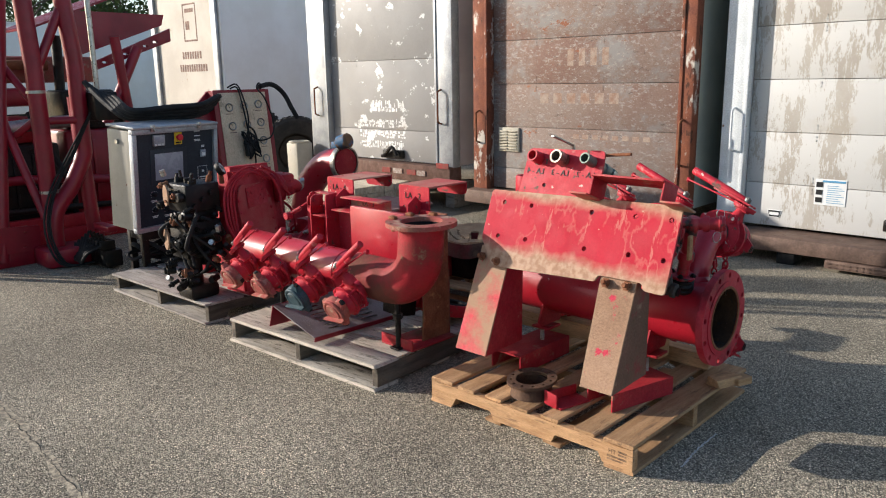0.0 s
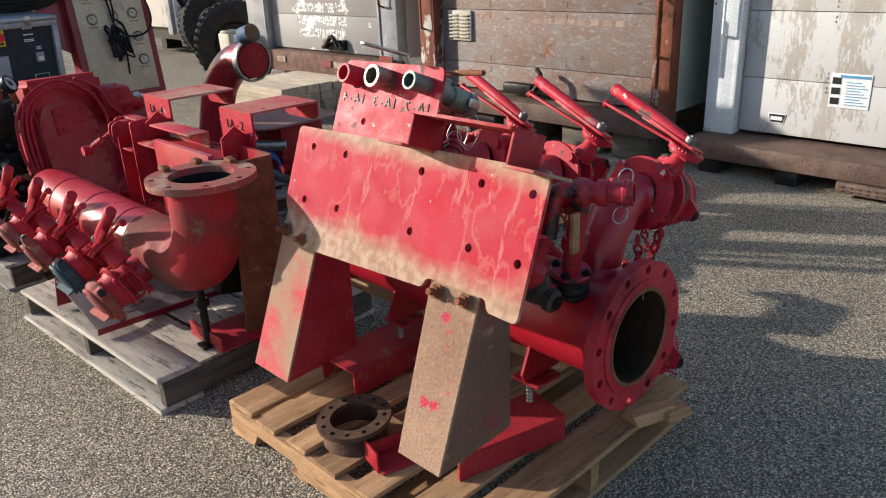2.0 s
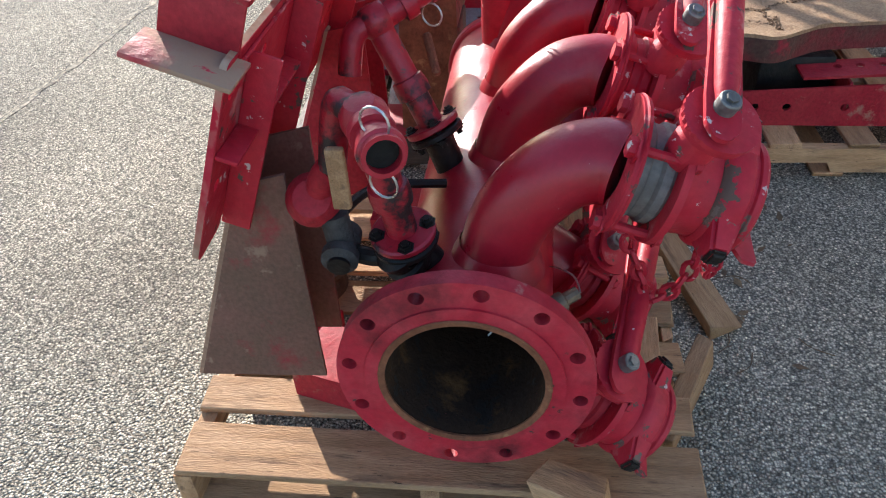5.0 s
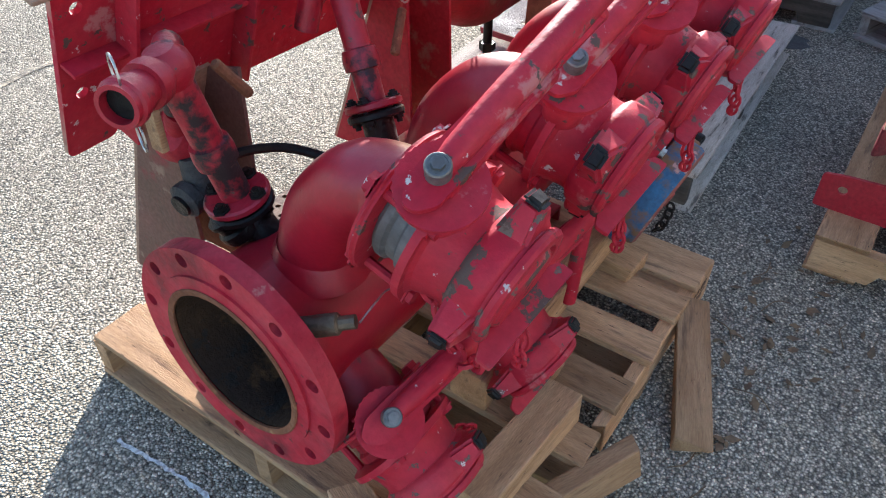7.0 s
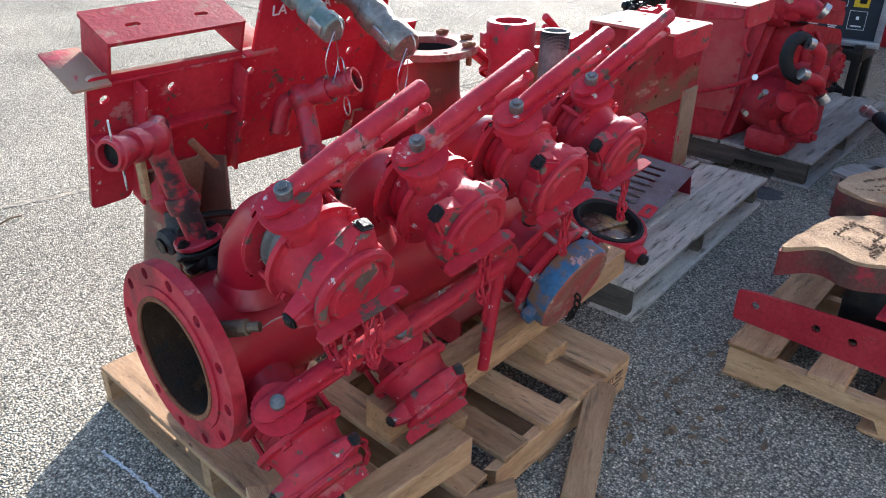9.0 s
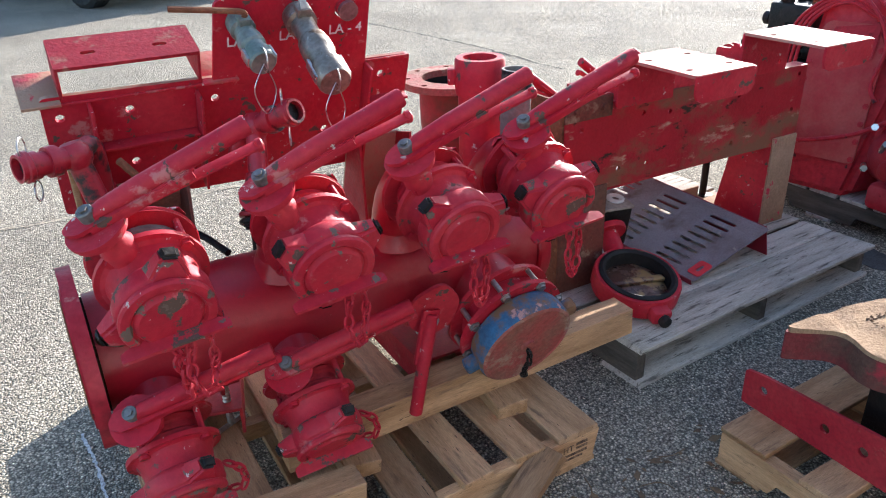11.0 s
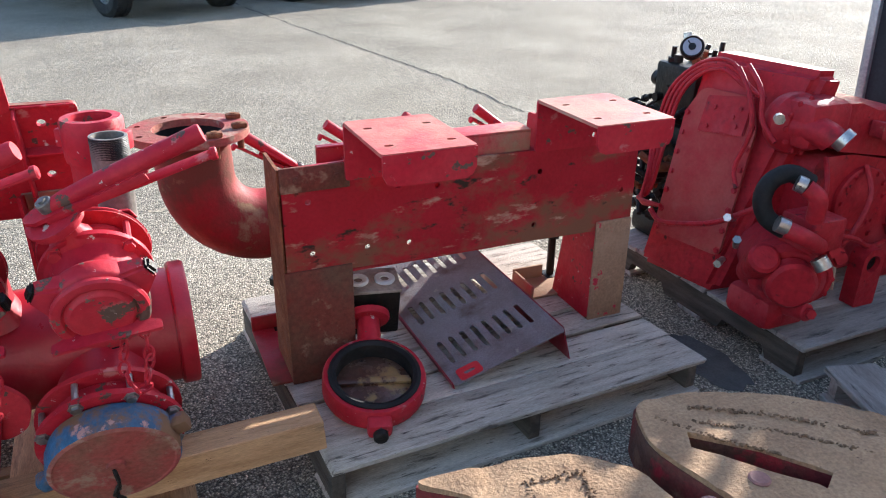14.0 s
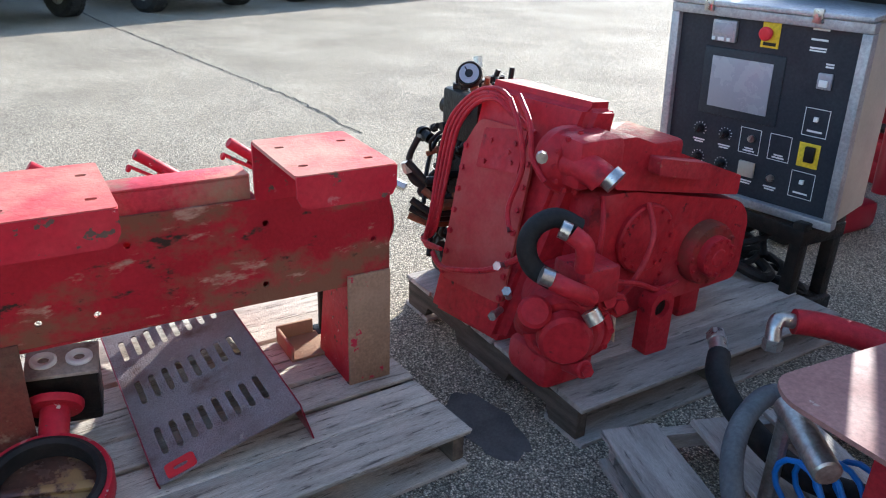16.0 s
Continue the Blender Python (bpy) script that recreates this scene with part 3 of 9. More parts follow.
def trailer(name, label, x0, x1, y, z0, z1, door, post, side, d0, d1, pitch, sill_z, sill_out, sill_mat, recess=0.08, length=6.0):
    """A box trailer whose rear faces -y. door between d0 and d1, made of level panels; posts on both sides of it."""
    t = thing(name, ((x0 + x1) / 2, y, 0), label, "trailer")
    b = bmesh.new()
    box(b, (x1 - 0.05, y + 0.12, z0), (x1, y + length, z1))
    part("side_wall", b, side, t)
    b = bmesh.new()
    box(b, (x0, y + 0.12, z0), (x0 + 0.05, y + length, z1))
    part("side_wall", b, side, t)
    b = bmesh.new()
    box(b, (x0, y + 0.12, z1), (x1, y + length, z1 + 0.05))
    part("roof", b, frame_alu, t)
    b = bmesh.new()
    box(b, (x0 + 0.05, y + 0.12, z0), (x1 - 0.05, y + length, z0 + 0.08))
    part("floor_deck", b, rust, t)
    b = bmesh.new()
    box(b, (x0 + 0.05, y + length - 0.05, z0 + 0.08), (x1 - 0.05, y + length, z1))
    part("front_wall", b, side, t)
    for a, c in ((x0, d0), (d1, x1)):
        b = bmesh.new()
        w = c - a
        box(b, (a, y, z0 - 0.02), (c, y + 0.12, z1 + 0.05), bevel=0.006)
        inner = c if a == x0 else a
        s = -1 if a == x0 else 1
        box(b, (min(inner, inner + s * 0.03), y - 0.012, z0), (max(inner, inner + s * 0.03), y + 0.004, z1), bevel=0.003)
        part("corner_post", b, post, t)
    b = bmesh.new()
    box(b, (d0, y, z1 - 0.2), (d1, y + 0.12, z1 + 0.05), bevel=0.006)
    part("header", b, post, t)
    k, z = 0, z0 + 0.005
    first = pitch[0]
    tops = [first + pitch[1] * i for i in range(9)]
    for top in tops:
        top = min(top, z1 - 0.2)
        if top - z < 0.02:
            break
        b = bmesh.new()
        box(b, (d0 + 0.004, y + recess, z), (d1 - 0.004, y + recess + 0.035, top - 0.004), bevel=0.003)
        for j, x in enumerate((d0 + (d1 - d0) * 0.26, d0 + (d1 - d0) * 0.62)):
            for dz in (-0.06, -0.03, 0.03, 0.06):
                if z < top + dz < z1 - 0.25 and z0 < top + dz:
                    zz = top + (dz if dz < 0 else -(pitch[1] - dz))
                    if zz > z + 0.01:
                        bolt(b, (x, y + recess, zz), (0, -1, 0), 0.007, 0.005)
        part("door_panel", b, door, t)
        z = top
    b = bmesh.new()
    box(b, (x0, y - sill_out, sill_z[0]), (x1, y + 0.14, sill_z[1]), bevel=0.008)
    part("rear_sill", b, sill_mat, t)
    return t


sill_brown = mat("dirty_brown_sill", (0.115, 0.062, 0.045), (0.17, 0.10, 0.075), 9, 0.8, 0.1, bump=0.4, spots=[(5, 0.60, 0.70, (0.24, 0.19, 0.16), 0.9)])
right_trailer = trailer("box_trailer", "box trailer with a peeling white roll-up rear door", -2.73, -0.25, 6.72, 0.235, 2.9, door_white, frame_white, side_green,
                        -2.52, -0.45, (0.60, 0.425), (0.10, 0.215), 0.28, tread)
middle_trailer = trailer("box_trailer", "box trailer with a weathered brown plywood roll-up door and rusty posts", -5.42, -2.92, 6.55, 0.335, 2.95, door_brown, frame_rust, side_green,
                         -5.22, -3.05, (0.56, 0.437), (0.19, 0.325), 0.16, tread, 0.10)
left_trailer = trailer("box_trailer", "box trailer with a grey-beige roll-up door and patches of stripped lettering", -8.33, -5.73, 6.55, 0.53, 3.1, door_grey, frame_alu, side_pink,
                       -7.95, -5.99, (0.90, 0.83), (0.30, 0.52), 0.06, sill_brown)
for p, q, t in (((-2.62, 6.72, 0.86), (-2.62, 6.72, 1.22), right_trailer), ((-3.0, 6.55, 0.72), (-3.0, 6.55, 1.12), middle_trailer), ((-5.33, 6.55, 0.82), (-5.33, 6.55, 1.16), middle_trailer),
                ((-8.16, 6.55, 1.05), (-8.16, 6.55, 1.42), left_trailer), ((-5.9, 6.55, 1.0), (-5.9, 6.55, 1.38), left_trailer)):
    part("grab_handle", grip(p, q, (0, -0.06, 0), 0.010), rust if t is not right_trailer else frame_white, t)
# step, pads and latch of the right trailer
b = bmesh.new()
box(b, (-1.72, 6.42, 0.03), (-0.45, 6.70, 0.095), bevel=0.006)
for i in range(26):
    for j in range(2):
        box(b, (-1.70 + i * 0.046, 6.412, 0.045 + j * 0.025), (-1.675 + i * 0.046, 6.421, 0.052 + j * 0.025))
part("step", b, tread, right_trailer)
for x in (-2.62, -2.1):
    b = bmesh.new()
    box(b, (x, 6.47, 0.0), (x + 0.14, 6.66, 0.10), bevel=0.012)
    part("rubber_pad", b, rubber, right_trailer)
b = bmesh.new()
box(b, (-1.43, 6.755, 0.30), (-1.22, 6.80, 0.39), bevel=0.01)
rod(b, (-1.39, 6.75, 0.35), (-1.39, 6.70, 0.35), 0.022)
rod(b, (-1.29, 6.75, 0.34), (-1.29, 6.71, 0.34), 0.02)
part("latch", b, iron_dark, right_trailer)
b = bmesh.new()
sheet(b, [(-0.06, 0.032), (0.06, 0.032), (0.045, -0.032), (-0.045, -0.032)], (), 0.004, frame_to((-2.26, 6.80, 0.345), (0, -1, 0)))
plaque = part("name_plate", b, label_white, right_trailer, "small black and white maker's plate")
b = bmesh.new()
sheet(b, [(-0.052, 0.026), (0.052, 0.026), (0.040, -0.026), (-0.040, -0.026)], (), 0.002, frame_to((-2.26, 6.7955, 0.345), (0, -1, 0)))
part("plate_field", b, label_black, plaque)
b = bmesh.new()
box(b, (-2.298, 6.7905, 0.333), (-2.222, 6.794, 0.357))
part("plate_bar", b, label_white, plaque)
b = bmesh.new()
box(b, (-1.955, 6.795, 0.455), (-1.72, 6.799, 0.665))
sticker = part("notice_sticker", b, label_white, right_trailer, "white and blue instruction sticker")
b = bmesh.new()
box(b, (-1.90, 6.791, 0.640), (-1.73, 6.7945, 0.655))
for i in range(9):
    box(b, (-1.86, 6.7915, 0.475 + i * 0.017), (-1.735 - 0.02 * (i % 3), 6.7945, 0.479 + i * 0.017))
part("print_bars", b, label_blue, sticker)
b = bmesh.new()
for i in range(3):
    box(b, (-1.945, 6.7915, 0.475 + i * 0.062), (-1.895, 6.7945, 0.515 + i * 0.062))
part("print_pictures", b, label_black, sticker)
# vent, latch, blocks and ghost letters of the middle trailer
b = bmesh.new()
box(b, (-5.13, 6.628, 0.735), (-4.86, 6.649, 0.985), bevel=0.004)
vent_cream = mat("cream_vent_paint", (0.50, 0.46, 0.36), (0.42, 0.37, 0.28), 8, 0.6, bump=0.1)
vent = part("vent", b, vent_cream, middle_trailer, "cream louvred vent")
for i in range(2):
    for j in range(7):
        b = bmesh.new()
        box(b, (-5.11 + i * 0.125, 6.612, 0.76 + j * 0.03), (-5.005 + i * 0.125, 6.630, 0.772 + j * 0.03), bevel=0.002)
        part("louvre", b, vent_cream, vent)
b = bmesh.new()
box(b, (-4.42, 6.52, 0.35), (-4.12, 6.60, 0.44), bevel=0.02)
tube(b, spline([(-4.15, 6.52, 0.36), (-4.05, 6.50, 0.42), (-4.02, 6.52, 0.52), (-4.08, 6.55, 0.56)], 4), 0.02, 8)
part("latch", b, iron_dark, middle_trailer)
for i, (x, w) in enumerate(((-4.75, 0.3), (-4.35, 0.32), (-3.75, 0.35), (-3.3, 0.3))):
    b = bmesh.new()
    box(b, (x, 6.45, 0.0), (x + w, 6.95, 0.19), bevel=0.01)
    part("support_block", b, wood_shaded, middle_trailer)


def bars(cells, y, material, parent, name="print_bars"):
    """Rows of plain bars on a wall that faces -y: (x0, x1, z0, z1)."""
    b2 = bmesh.new()
    for x0, x1, z0, z1 in cells:
        box(b2, (x0, y - 0.0022, z0), (x1, y, z1))
    return tagged(part(name, b2, material, parent), kind="stuff")


ghost_tan = mat("faint_tan_letters", (0.36, 0.28, 0.22), (0.28, 0.17, 0.12), 12, 0.9, bump=0.1)
bars([(-4.28 + i * 0.13, -4.21 + i * 0.13, 1.60, 1.76) for i in range(4)] + [(-4.6 + i * 0.16, -4.5 + i * 0.16, 1.24, 1.34) for i in range(6)] + [(-4.2 + i * 0.11, -4.13 + i * 0.11, 0.90, 0.945) for i in range(8)], 6.652, ghost_tan, middle_trailer)
rnd = random.Random(7)
cells = []
for row, (z, h) in enumerate(((1.12, 0.13), (0.93, 0.085), (0.80, 0.085), (0.67, 0.085))):
    x = -7.42 + (0.22 if row == 0 else 0)
    while x < -6.62:
        w = rnd.uniform(0.012, 0.045)
        for part_of in range(3):
            if rnd.random() < 0.72:
                lo = z + h * part_of / 3 + rnd.uniform(-0.008, 0.008)
                cells.append((x + rnd.uniform(-0.006, 0.006), x + w * rnd.uniform(0.6, 1.2), lo, lo + h * rnd.uniform(0.22, 0.42)))
        x += w + rnd.uniform(0.002, 0.014)
bars(cells, 6.632, white_panel, left_trailer, "stripped_letters")
tape_red = mat("faded_red_tape", (0.26, 0.035, 0.03), (0.17, 0.06, 0.045), 25, 0.7, bump=0.1)
tape_pale = mat("dirty_pale_tape", (0.36, 0.31, 0.27), (0.22, 0.13, 0.10), 25, 0.7, bump=0.1)
for x, w, z, worn in ((-5.93, 0.19, 0.505, tape_red), (-6.42, 0.15, 0.40, tape_red), (-6.25, 0.14, 0.40, tape_pale), (-6.66, 0.16, 0.40, tape_pale), (-6.86, 0.15, 0.40, tape_red), (-7.7, 0.16, 0.40, tape_pale)):
    b = bmesh.new()
    box(b, (x, 6.478, z), (x + w, 6.489, z + 0.06))
    part("reflective_tape", b, worn, left_trailer)
b = bmesh.new()
tube(b, spline([(-6.98, 6.60, 0.58), (-6.85, 6.55, 0.62), (-6.74, 6.54, 0.70), (-6.66, 6.55, 0.60)], 4), 0.022, 8)
box(b, (-6.95, 6.58, 0.56), (-6.6, 6.63, 0.66), bevel=0.01)
part("latch", b, iron_dark, left_trailer)
for x in (-8.1, -6.1):
    b = bmesh.new()
    box(b, (x, 6.8, 0.0), (x + 0.15, 7.2, 0.30), bevel=0.01)
    part("landing_block", b, wood_dark, left_trailer)
# white truck body far back
truck_door = mat("stained_cream_truck_door", (0.50, 0.455, 0.39), (0.44, 0.39, 0.33), 1.5, 0.6, bump=0.05, fine=0.06, spots=[(5, 0.64, 0.68, (0.28, 0.16, 0.10), 0.8, (2, 1, 0.5))])
white_truck = thing("box_truck_body", (-13.10, 7.5, 0), "white box truck body with faded brown lettering", "truck body")
b = bmesh.new()
box(b, (-14.60, 7.5, 0.5), (-12.15, 7.56, 3.6))
part("rear_wall", b, truck_door, white_truck)
b = bmesh.new()
box(b, (-12.15, 7.5, 0.45), (-12.09, 14.5, 3.6))
part("side_wall", b, white_panel, white_truck)
for x in (-14.60, -12.32):
    b = bmesh.new()
    box(b, (x, 7.44, 0.4), (x + 0.16, 7.5, 3.6), bevel=0.01)
    part("corner_post", b, frame_alu, white_truck)
b = bmesh.new()
box(b, (-14.60, 7.5, 3.6), (-12.09, 14.5, 3.66))
part("roof", b, white_panel, white_truck)
b = bmesh.new()
box(b, (-14.50, 7.6, 0.3), (-12.20, 14.3, 0.5))
for x in (-14.30, -12.50):
    box(b, (x, 8.2, 0.0), (x + 0.2, 8.5, 0.3))
part("chassis", b, iron_dark, white_truck)
bars([(-13.52 + i * 0.09, -13.46 + i * 0.09, 1.93, 2.06) for i in range(8)] + [(-13.65 + i * 0.085, -13.59 + i * 0.085, 1.70, 1.83) for i in range(12)]
     + [(-13.40, -13.37, 2.25, 2.9), (-12.95, -12.92, 2.25, 2.9), (-13.40, -12.92, 2.88, 2.91), (-13.40, -12.92, 2.24, 2.27), (-13.32, -13.00, 2.75, 2.82), (-13.32, -13.18, 2.45, 2.6)], 7.499, label_brown, white_truck)


# ---- outlet valves ----
def text_mesh(name, words, size, material, depth=0.002):
    """Letters of the built-in font as a mesh, centred, in its local x, y."""
    cu = bpy.data.curves.new(name, "FONT")
    cu.body, cu.size, cu.extrude = words, size, depth
    cu.align_x, cu.align_y = "CENTER", "CENTER"
    tmp = bpy.data.objects.new(name, cu)
    scene.collection.objects.link(tmp)
    me = bpy.data.meshes.new_from_object(tmp)
    bpy.data.objects.remove(tmp)
    me.materials.clear()
    me.materials.append(material)
    return me


steel_hub = mat("dull_grey_hub_steel", (0.22, 0.215, 0.20), (0.14, 0.125, 0.11), 30, 0.5, 0.6, bump=0.2)


def valve_meshes(paint, cap_paint, seat, lever=0.30):
    """Meshes of a butterfly valve with its cap, along local +z, lever side at +y."""
    out = {}
    # wafer body between two round flanges, held by studs
    b = bmesh.new()
    lathe(b, [(0.040, 0.0), (0.062, 0.0), (0.066, 0.005), (0.066, 0.014), (0.061, 0.018), (0.061, 0.030), (0.066, 0.034), (0.066, 0.045), (0.062, 0.050), (0.040, 0.050)], I4, 32, closed=True)
    out["valve_body"] = to_mesh("valve_body", b, seat)
    ring = circle(0, 0, 0.090, 40)
    b = bmesh.new()
    sheet(b, ring, [circle(0, 0, 0.05, 32)], 0.011, pose(0, 0, -0.011))
    lathe(b, [(0.0905, -0.008), (0.0925, -0.0055), (0.0905, -0.003)], I4, 40)
    out["flange"] = to_mesh("flange", b, paint)
    b = bmesh.new()
    sheet(b, ring, [circle(0, 0, 0.05, 32)], 0.010, pose(0, 0, 0.050))
    lathe(b, [(0.081, 0.0601), (0.074, 0.064), (0.069, 0.076), (0.066, 0.094), (0.068, 0.110)], I4, 36)
    out["outer_flange"] = to_mesh("outer_flange", b, paint)
    b = bmesh.new()
    rod(b, (0, 0, -0.018), (0, 0, 0.066), 0.0062, n=8)
    bolt(b, (0, 0, 0.060), (0, 0, 1), 0.0105, 0.009)
    bolt(b, (0, 0, -0.011), (0, 0, -1), 0.0135, 0.012)
    out["stud"] = to_mesh("stud", b, paint)
    # coupling cap with a stepped face, three tapered lugs and a plate standing across it
    k = 0.020
    b = bmesh.new()
    lathe(b, [(r, h + k) for r, h in ((0.060, 0.082), (0.068, 0.082), (0.0745, 0.087), (0.0765, 0.093), (0.0765, 0.116), (0.074, 0.121), (0.0715, 0.1225), (0.071, 0.126), (0.0745, 0.128), (0.075, 0.134),
              (0.072, 0.1385), (0.065, 0.140), (0.059, 0.139), (0.056, 0.134), (0.054, 0.1335), (0.050, 0.139), (0.046, 0.142), (0.0, 0.142))], I4, 40)
    out["cap"] = to_mesh("cap", b, cap_paint)

    def wedge(x0, x1, w0, w1, z0, z1, t0, t1, bevel):
        bb = bmesh.new()
        vs = [bb.verts.new(p) for p in ((x0, -w0, z0 + k), (x0, w0, z0 + k), (x0, w0 * 0.9, z1 + k), (x0, -w0 * 0.9, z1 + k),
                                        (x1, -w1, t0 + k), (x1, w1, t0 + k), (x1 - 0.003, w1 * 0.85, t1 + k), (x1 - 0.003, -w1 * 0.85, t1 + k))]
        for f in ((0, 1, 2, 3), (7, 6, 5, 4), (0, 4, 5, 1), (1, 5, 6, 2), (2, 6, 7, 3), (3, 7, 4, 0)):
            bb.faces.new([vs[j] for j in f])
        bmesh.ops.recalc_face_normals(bb, faces=bb.faces)
        bmesh.ops.bevel(bb, geom=bb.edges[:], offset=bevel, segments=2, affect="EDGES")
        return bb

    out["ear"] = to_mesh("ear", wedge(0.062, 0.106, 0.038, 0.015, 0.086, 0.126, 0.092, 0.117, 0.005), cap_paint)
    out["worn_tip"] = to_mesh("worn_tip", wedge(0.099, 0.1095, 0.0165, 0.0135, 0.0915, 0.1185, 0.0945, 0.1155, 0.004), iron_dark)
    b = bmesh.new()
    sheet(b, rounded([(-0.058, 0.134 + k), (0.058, 0.134 + k), (0.084, 0.146 + k), (0.084, 0.165 + k), (-0.084, 0.165 + k), (-0.084, 0.146 + k)], 0.004), [], 0.006, Matrix(((1, 0, 0), (0, 0, 1), (0, -1, 0))).transposed().to_4x4() @ Matrix.Translation((0, 0, 0.030)))
    out["pull_bar"] = to_mesh("pull_bar", b, cap_paint)
    # lever, hub at the origin: index plate under a pressed bar that ends in a round grip, with a trigger below
    b = bmesh.new()
    rim = []
    for k in range(60):
        a = 2 * math.pi * k / 60
        r = 0.053 - (0.0022 if 8 < k < 26 and k % 2 else 0.0)
        rim.append((r * math.cos(a), r * math.sin(a)))
    sheet(b, rim, [], 0.007, pose(-0.003, -0.006, -0.030))
    lathe(b, [(0.046, -0.043), (0.050, -0.040), (0.050, -0.031), (0.046, -0.030)], pose(-0.003, -0.006, 0), 36)
    rod(b, (0, 0, -0.10), (0, 0, -0.012), 0.015, n=14)
    lathe(b, [(0.0, -0.118), (0.030, -0.118), (0.032, -0.085), (0.026, -0.075), (0.020, -0.045), (0.0, -0.045)], I4, 20)
    box(b, (-0.032, -0.019, -0.052), (0.032, 0.019, -0.043), bevel=0.003)
    out["index_plate"] = to_mesh("index_plate", b, paint)
    L = lever
    b = bmesh.new()
    sheet(b, rounded([(-0.050, -0.008), (-0.030, -0.0235), (0.020, -0.0245), (L * 0.62, -0.020), (L * 0.62, 0.020), (0.020, 0.0245), (-0.030, 0.0225), (-0.050, 0.008)], 0.007), [], 0.008, pose(0, 0, -0.016))
    box(b, (-0.010, -0.0245, -0.028), (L * 0.6, -0.0185, -0.010), bevel=0.002)
    tube(b, [(-0.004, 0, -0.006), (0.03, 0, -0.004), (0.10, 0, -0.002), (L - 0.004, 0, 0.0), (L, 0, 0.0)], 0.0175, 16, radii=[0.012, 0.0165, 0.0185, 0.0185, 0.0165])
    out["lever"] = to_mesh("lever", b, paint)
    b = bmesh.new()
    box(b, (0.03, -0.012, -0.004), (L * 1.0, 0.012, 0.004), pose(0, 0, -0.026, 0, 4.5, 0), bevel=0.0025)
    rod(b, (L * 0.97, 0.0, -0.049), (L * 1.015, 0.0, -0.052), 0.0125, n=12, chamfer=0.003)
    out["trigger"] = to_mesh("trigger", b, paint)
    b = bmesh.new()
    lathe(b, [(0.0150, -0.008), (0.0150, 0.0095), (0.0135, 0.0115), (0.0110, 0.0115), (0.0100, 0.0095), (0.0, 0.0095)], I4, 20)
    bolt(b, (0, 0, 0.0095), (0, 0, 1), 0.0082, 0.006)
    out["pivot_bolt"] = to_mesh("pivot_bolt", b, steel_hub)
    return out


def put_valve(parent, meshes, m, chain_pts=None, lever_at=None, scale=1.0, ears=25.0):
    big = m @ Matrix.Scale(scale, 4)
    body = put("valve", meshes["valve_body"], parent, big)
    for k in ("flange", "outer_flange"):
        put(k, meshes[k], body, big)
    for k in range(4):
        a = math.pi / 4 + k * math.pi / 2
        put("stud", meshes["stud"], body, big @ Matrix.Translation((0.079 * math.cos(a), 0.079 * math.sin(a), 0)))
    turn = pose(0, 0, 0, 0, 0, ears)
    put("cap", meshes["cap"], body, big @ turn)
    for a in (0, 120, 240):
        put("ear", meshes["ear"], body, big @ pose(0, 0, 0, 0, 0, ears + a))
        put("worn_tip", meshes["worn_tip"], body, big @ pose(0, 0, 0, 0, 0, ears + a), "chipped dark tip")
    put("pull_bar", meshes["pull_bar"], body, big @ pose(0, 0, 0, 0, 0, 6))
    put("index_plate", meshes["index_plate"], body, lever_at)
    bar = put("lever", meshes["lever"], body, lever_at)
    put("trigger", meshes["trigger"], bar, lever_at)
    put("pivot_bolt", meshes["pivot_bolt"], bar, lever_at)
    if chain_pts:
        b = bmesh.new()
        chain(b, chain_pts)
        put("chain", to_mesh("chain", b, red_worn), body)
    return body


def lever_frame(hub, stem, tip):
    """A pose at the hub with z along the stem and x towards the grip's tip."""
    z = Vector(stem).normalized()
    x = Vector(tip) - Vector(hub)
    x = (x - z * x.dot(z)).normalized()
    m = Matrix((x, z.cross(x), z)).transposed().to_4x4()
    m.translation = Vector(hub)
    return m


def out_frame(p, way):
    """A pose at p with z along way, x towards -x of the world where it can, and y upwards."""
    z = Vector(way).normalized()
    x = Vector((-1, 0, 0)) if z.y > 0 else Vector((1, 0, 0))
    x = (x - z * x.dot(z)).normalized()
    y = z.cross(x)
    m = Matrix((x, y, z)).transposed().to_4x4()
    m.translation = Vector(p)
    return m


def saddle(bm, c, way, r, far, drop=0.0, big_r=0.134, n=36):
    """A branch pipe whose inner end follows the round of the main pipe, which runs along x through c."""
    way = Vector(way).normalized()
    x = Vector((1, 0, 0))
    side = way.cross(x).normalized()
    low, top = [], []
    for i in range(n):
        a = 2 * math.pi * i / n
        o = x * (r * math.cos(a)) + side * (r * math.sin(a))
        low.append(bm.verts.new(c + o + way * (math.sqrt(big_r ** 2 - (r * math.sin(a)) ** 2) - drop * abs(way.z))))
        top.append(bm.verts.new(c + o + way * far))
    for i in range(n):
        j = (i + 1) % n
        bm.faces.new((low[i], low[j], top[j], top[i]))
    bm.faces.new(top)


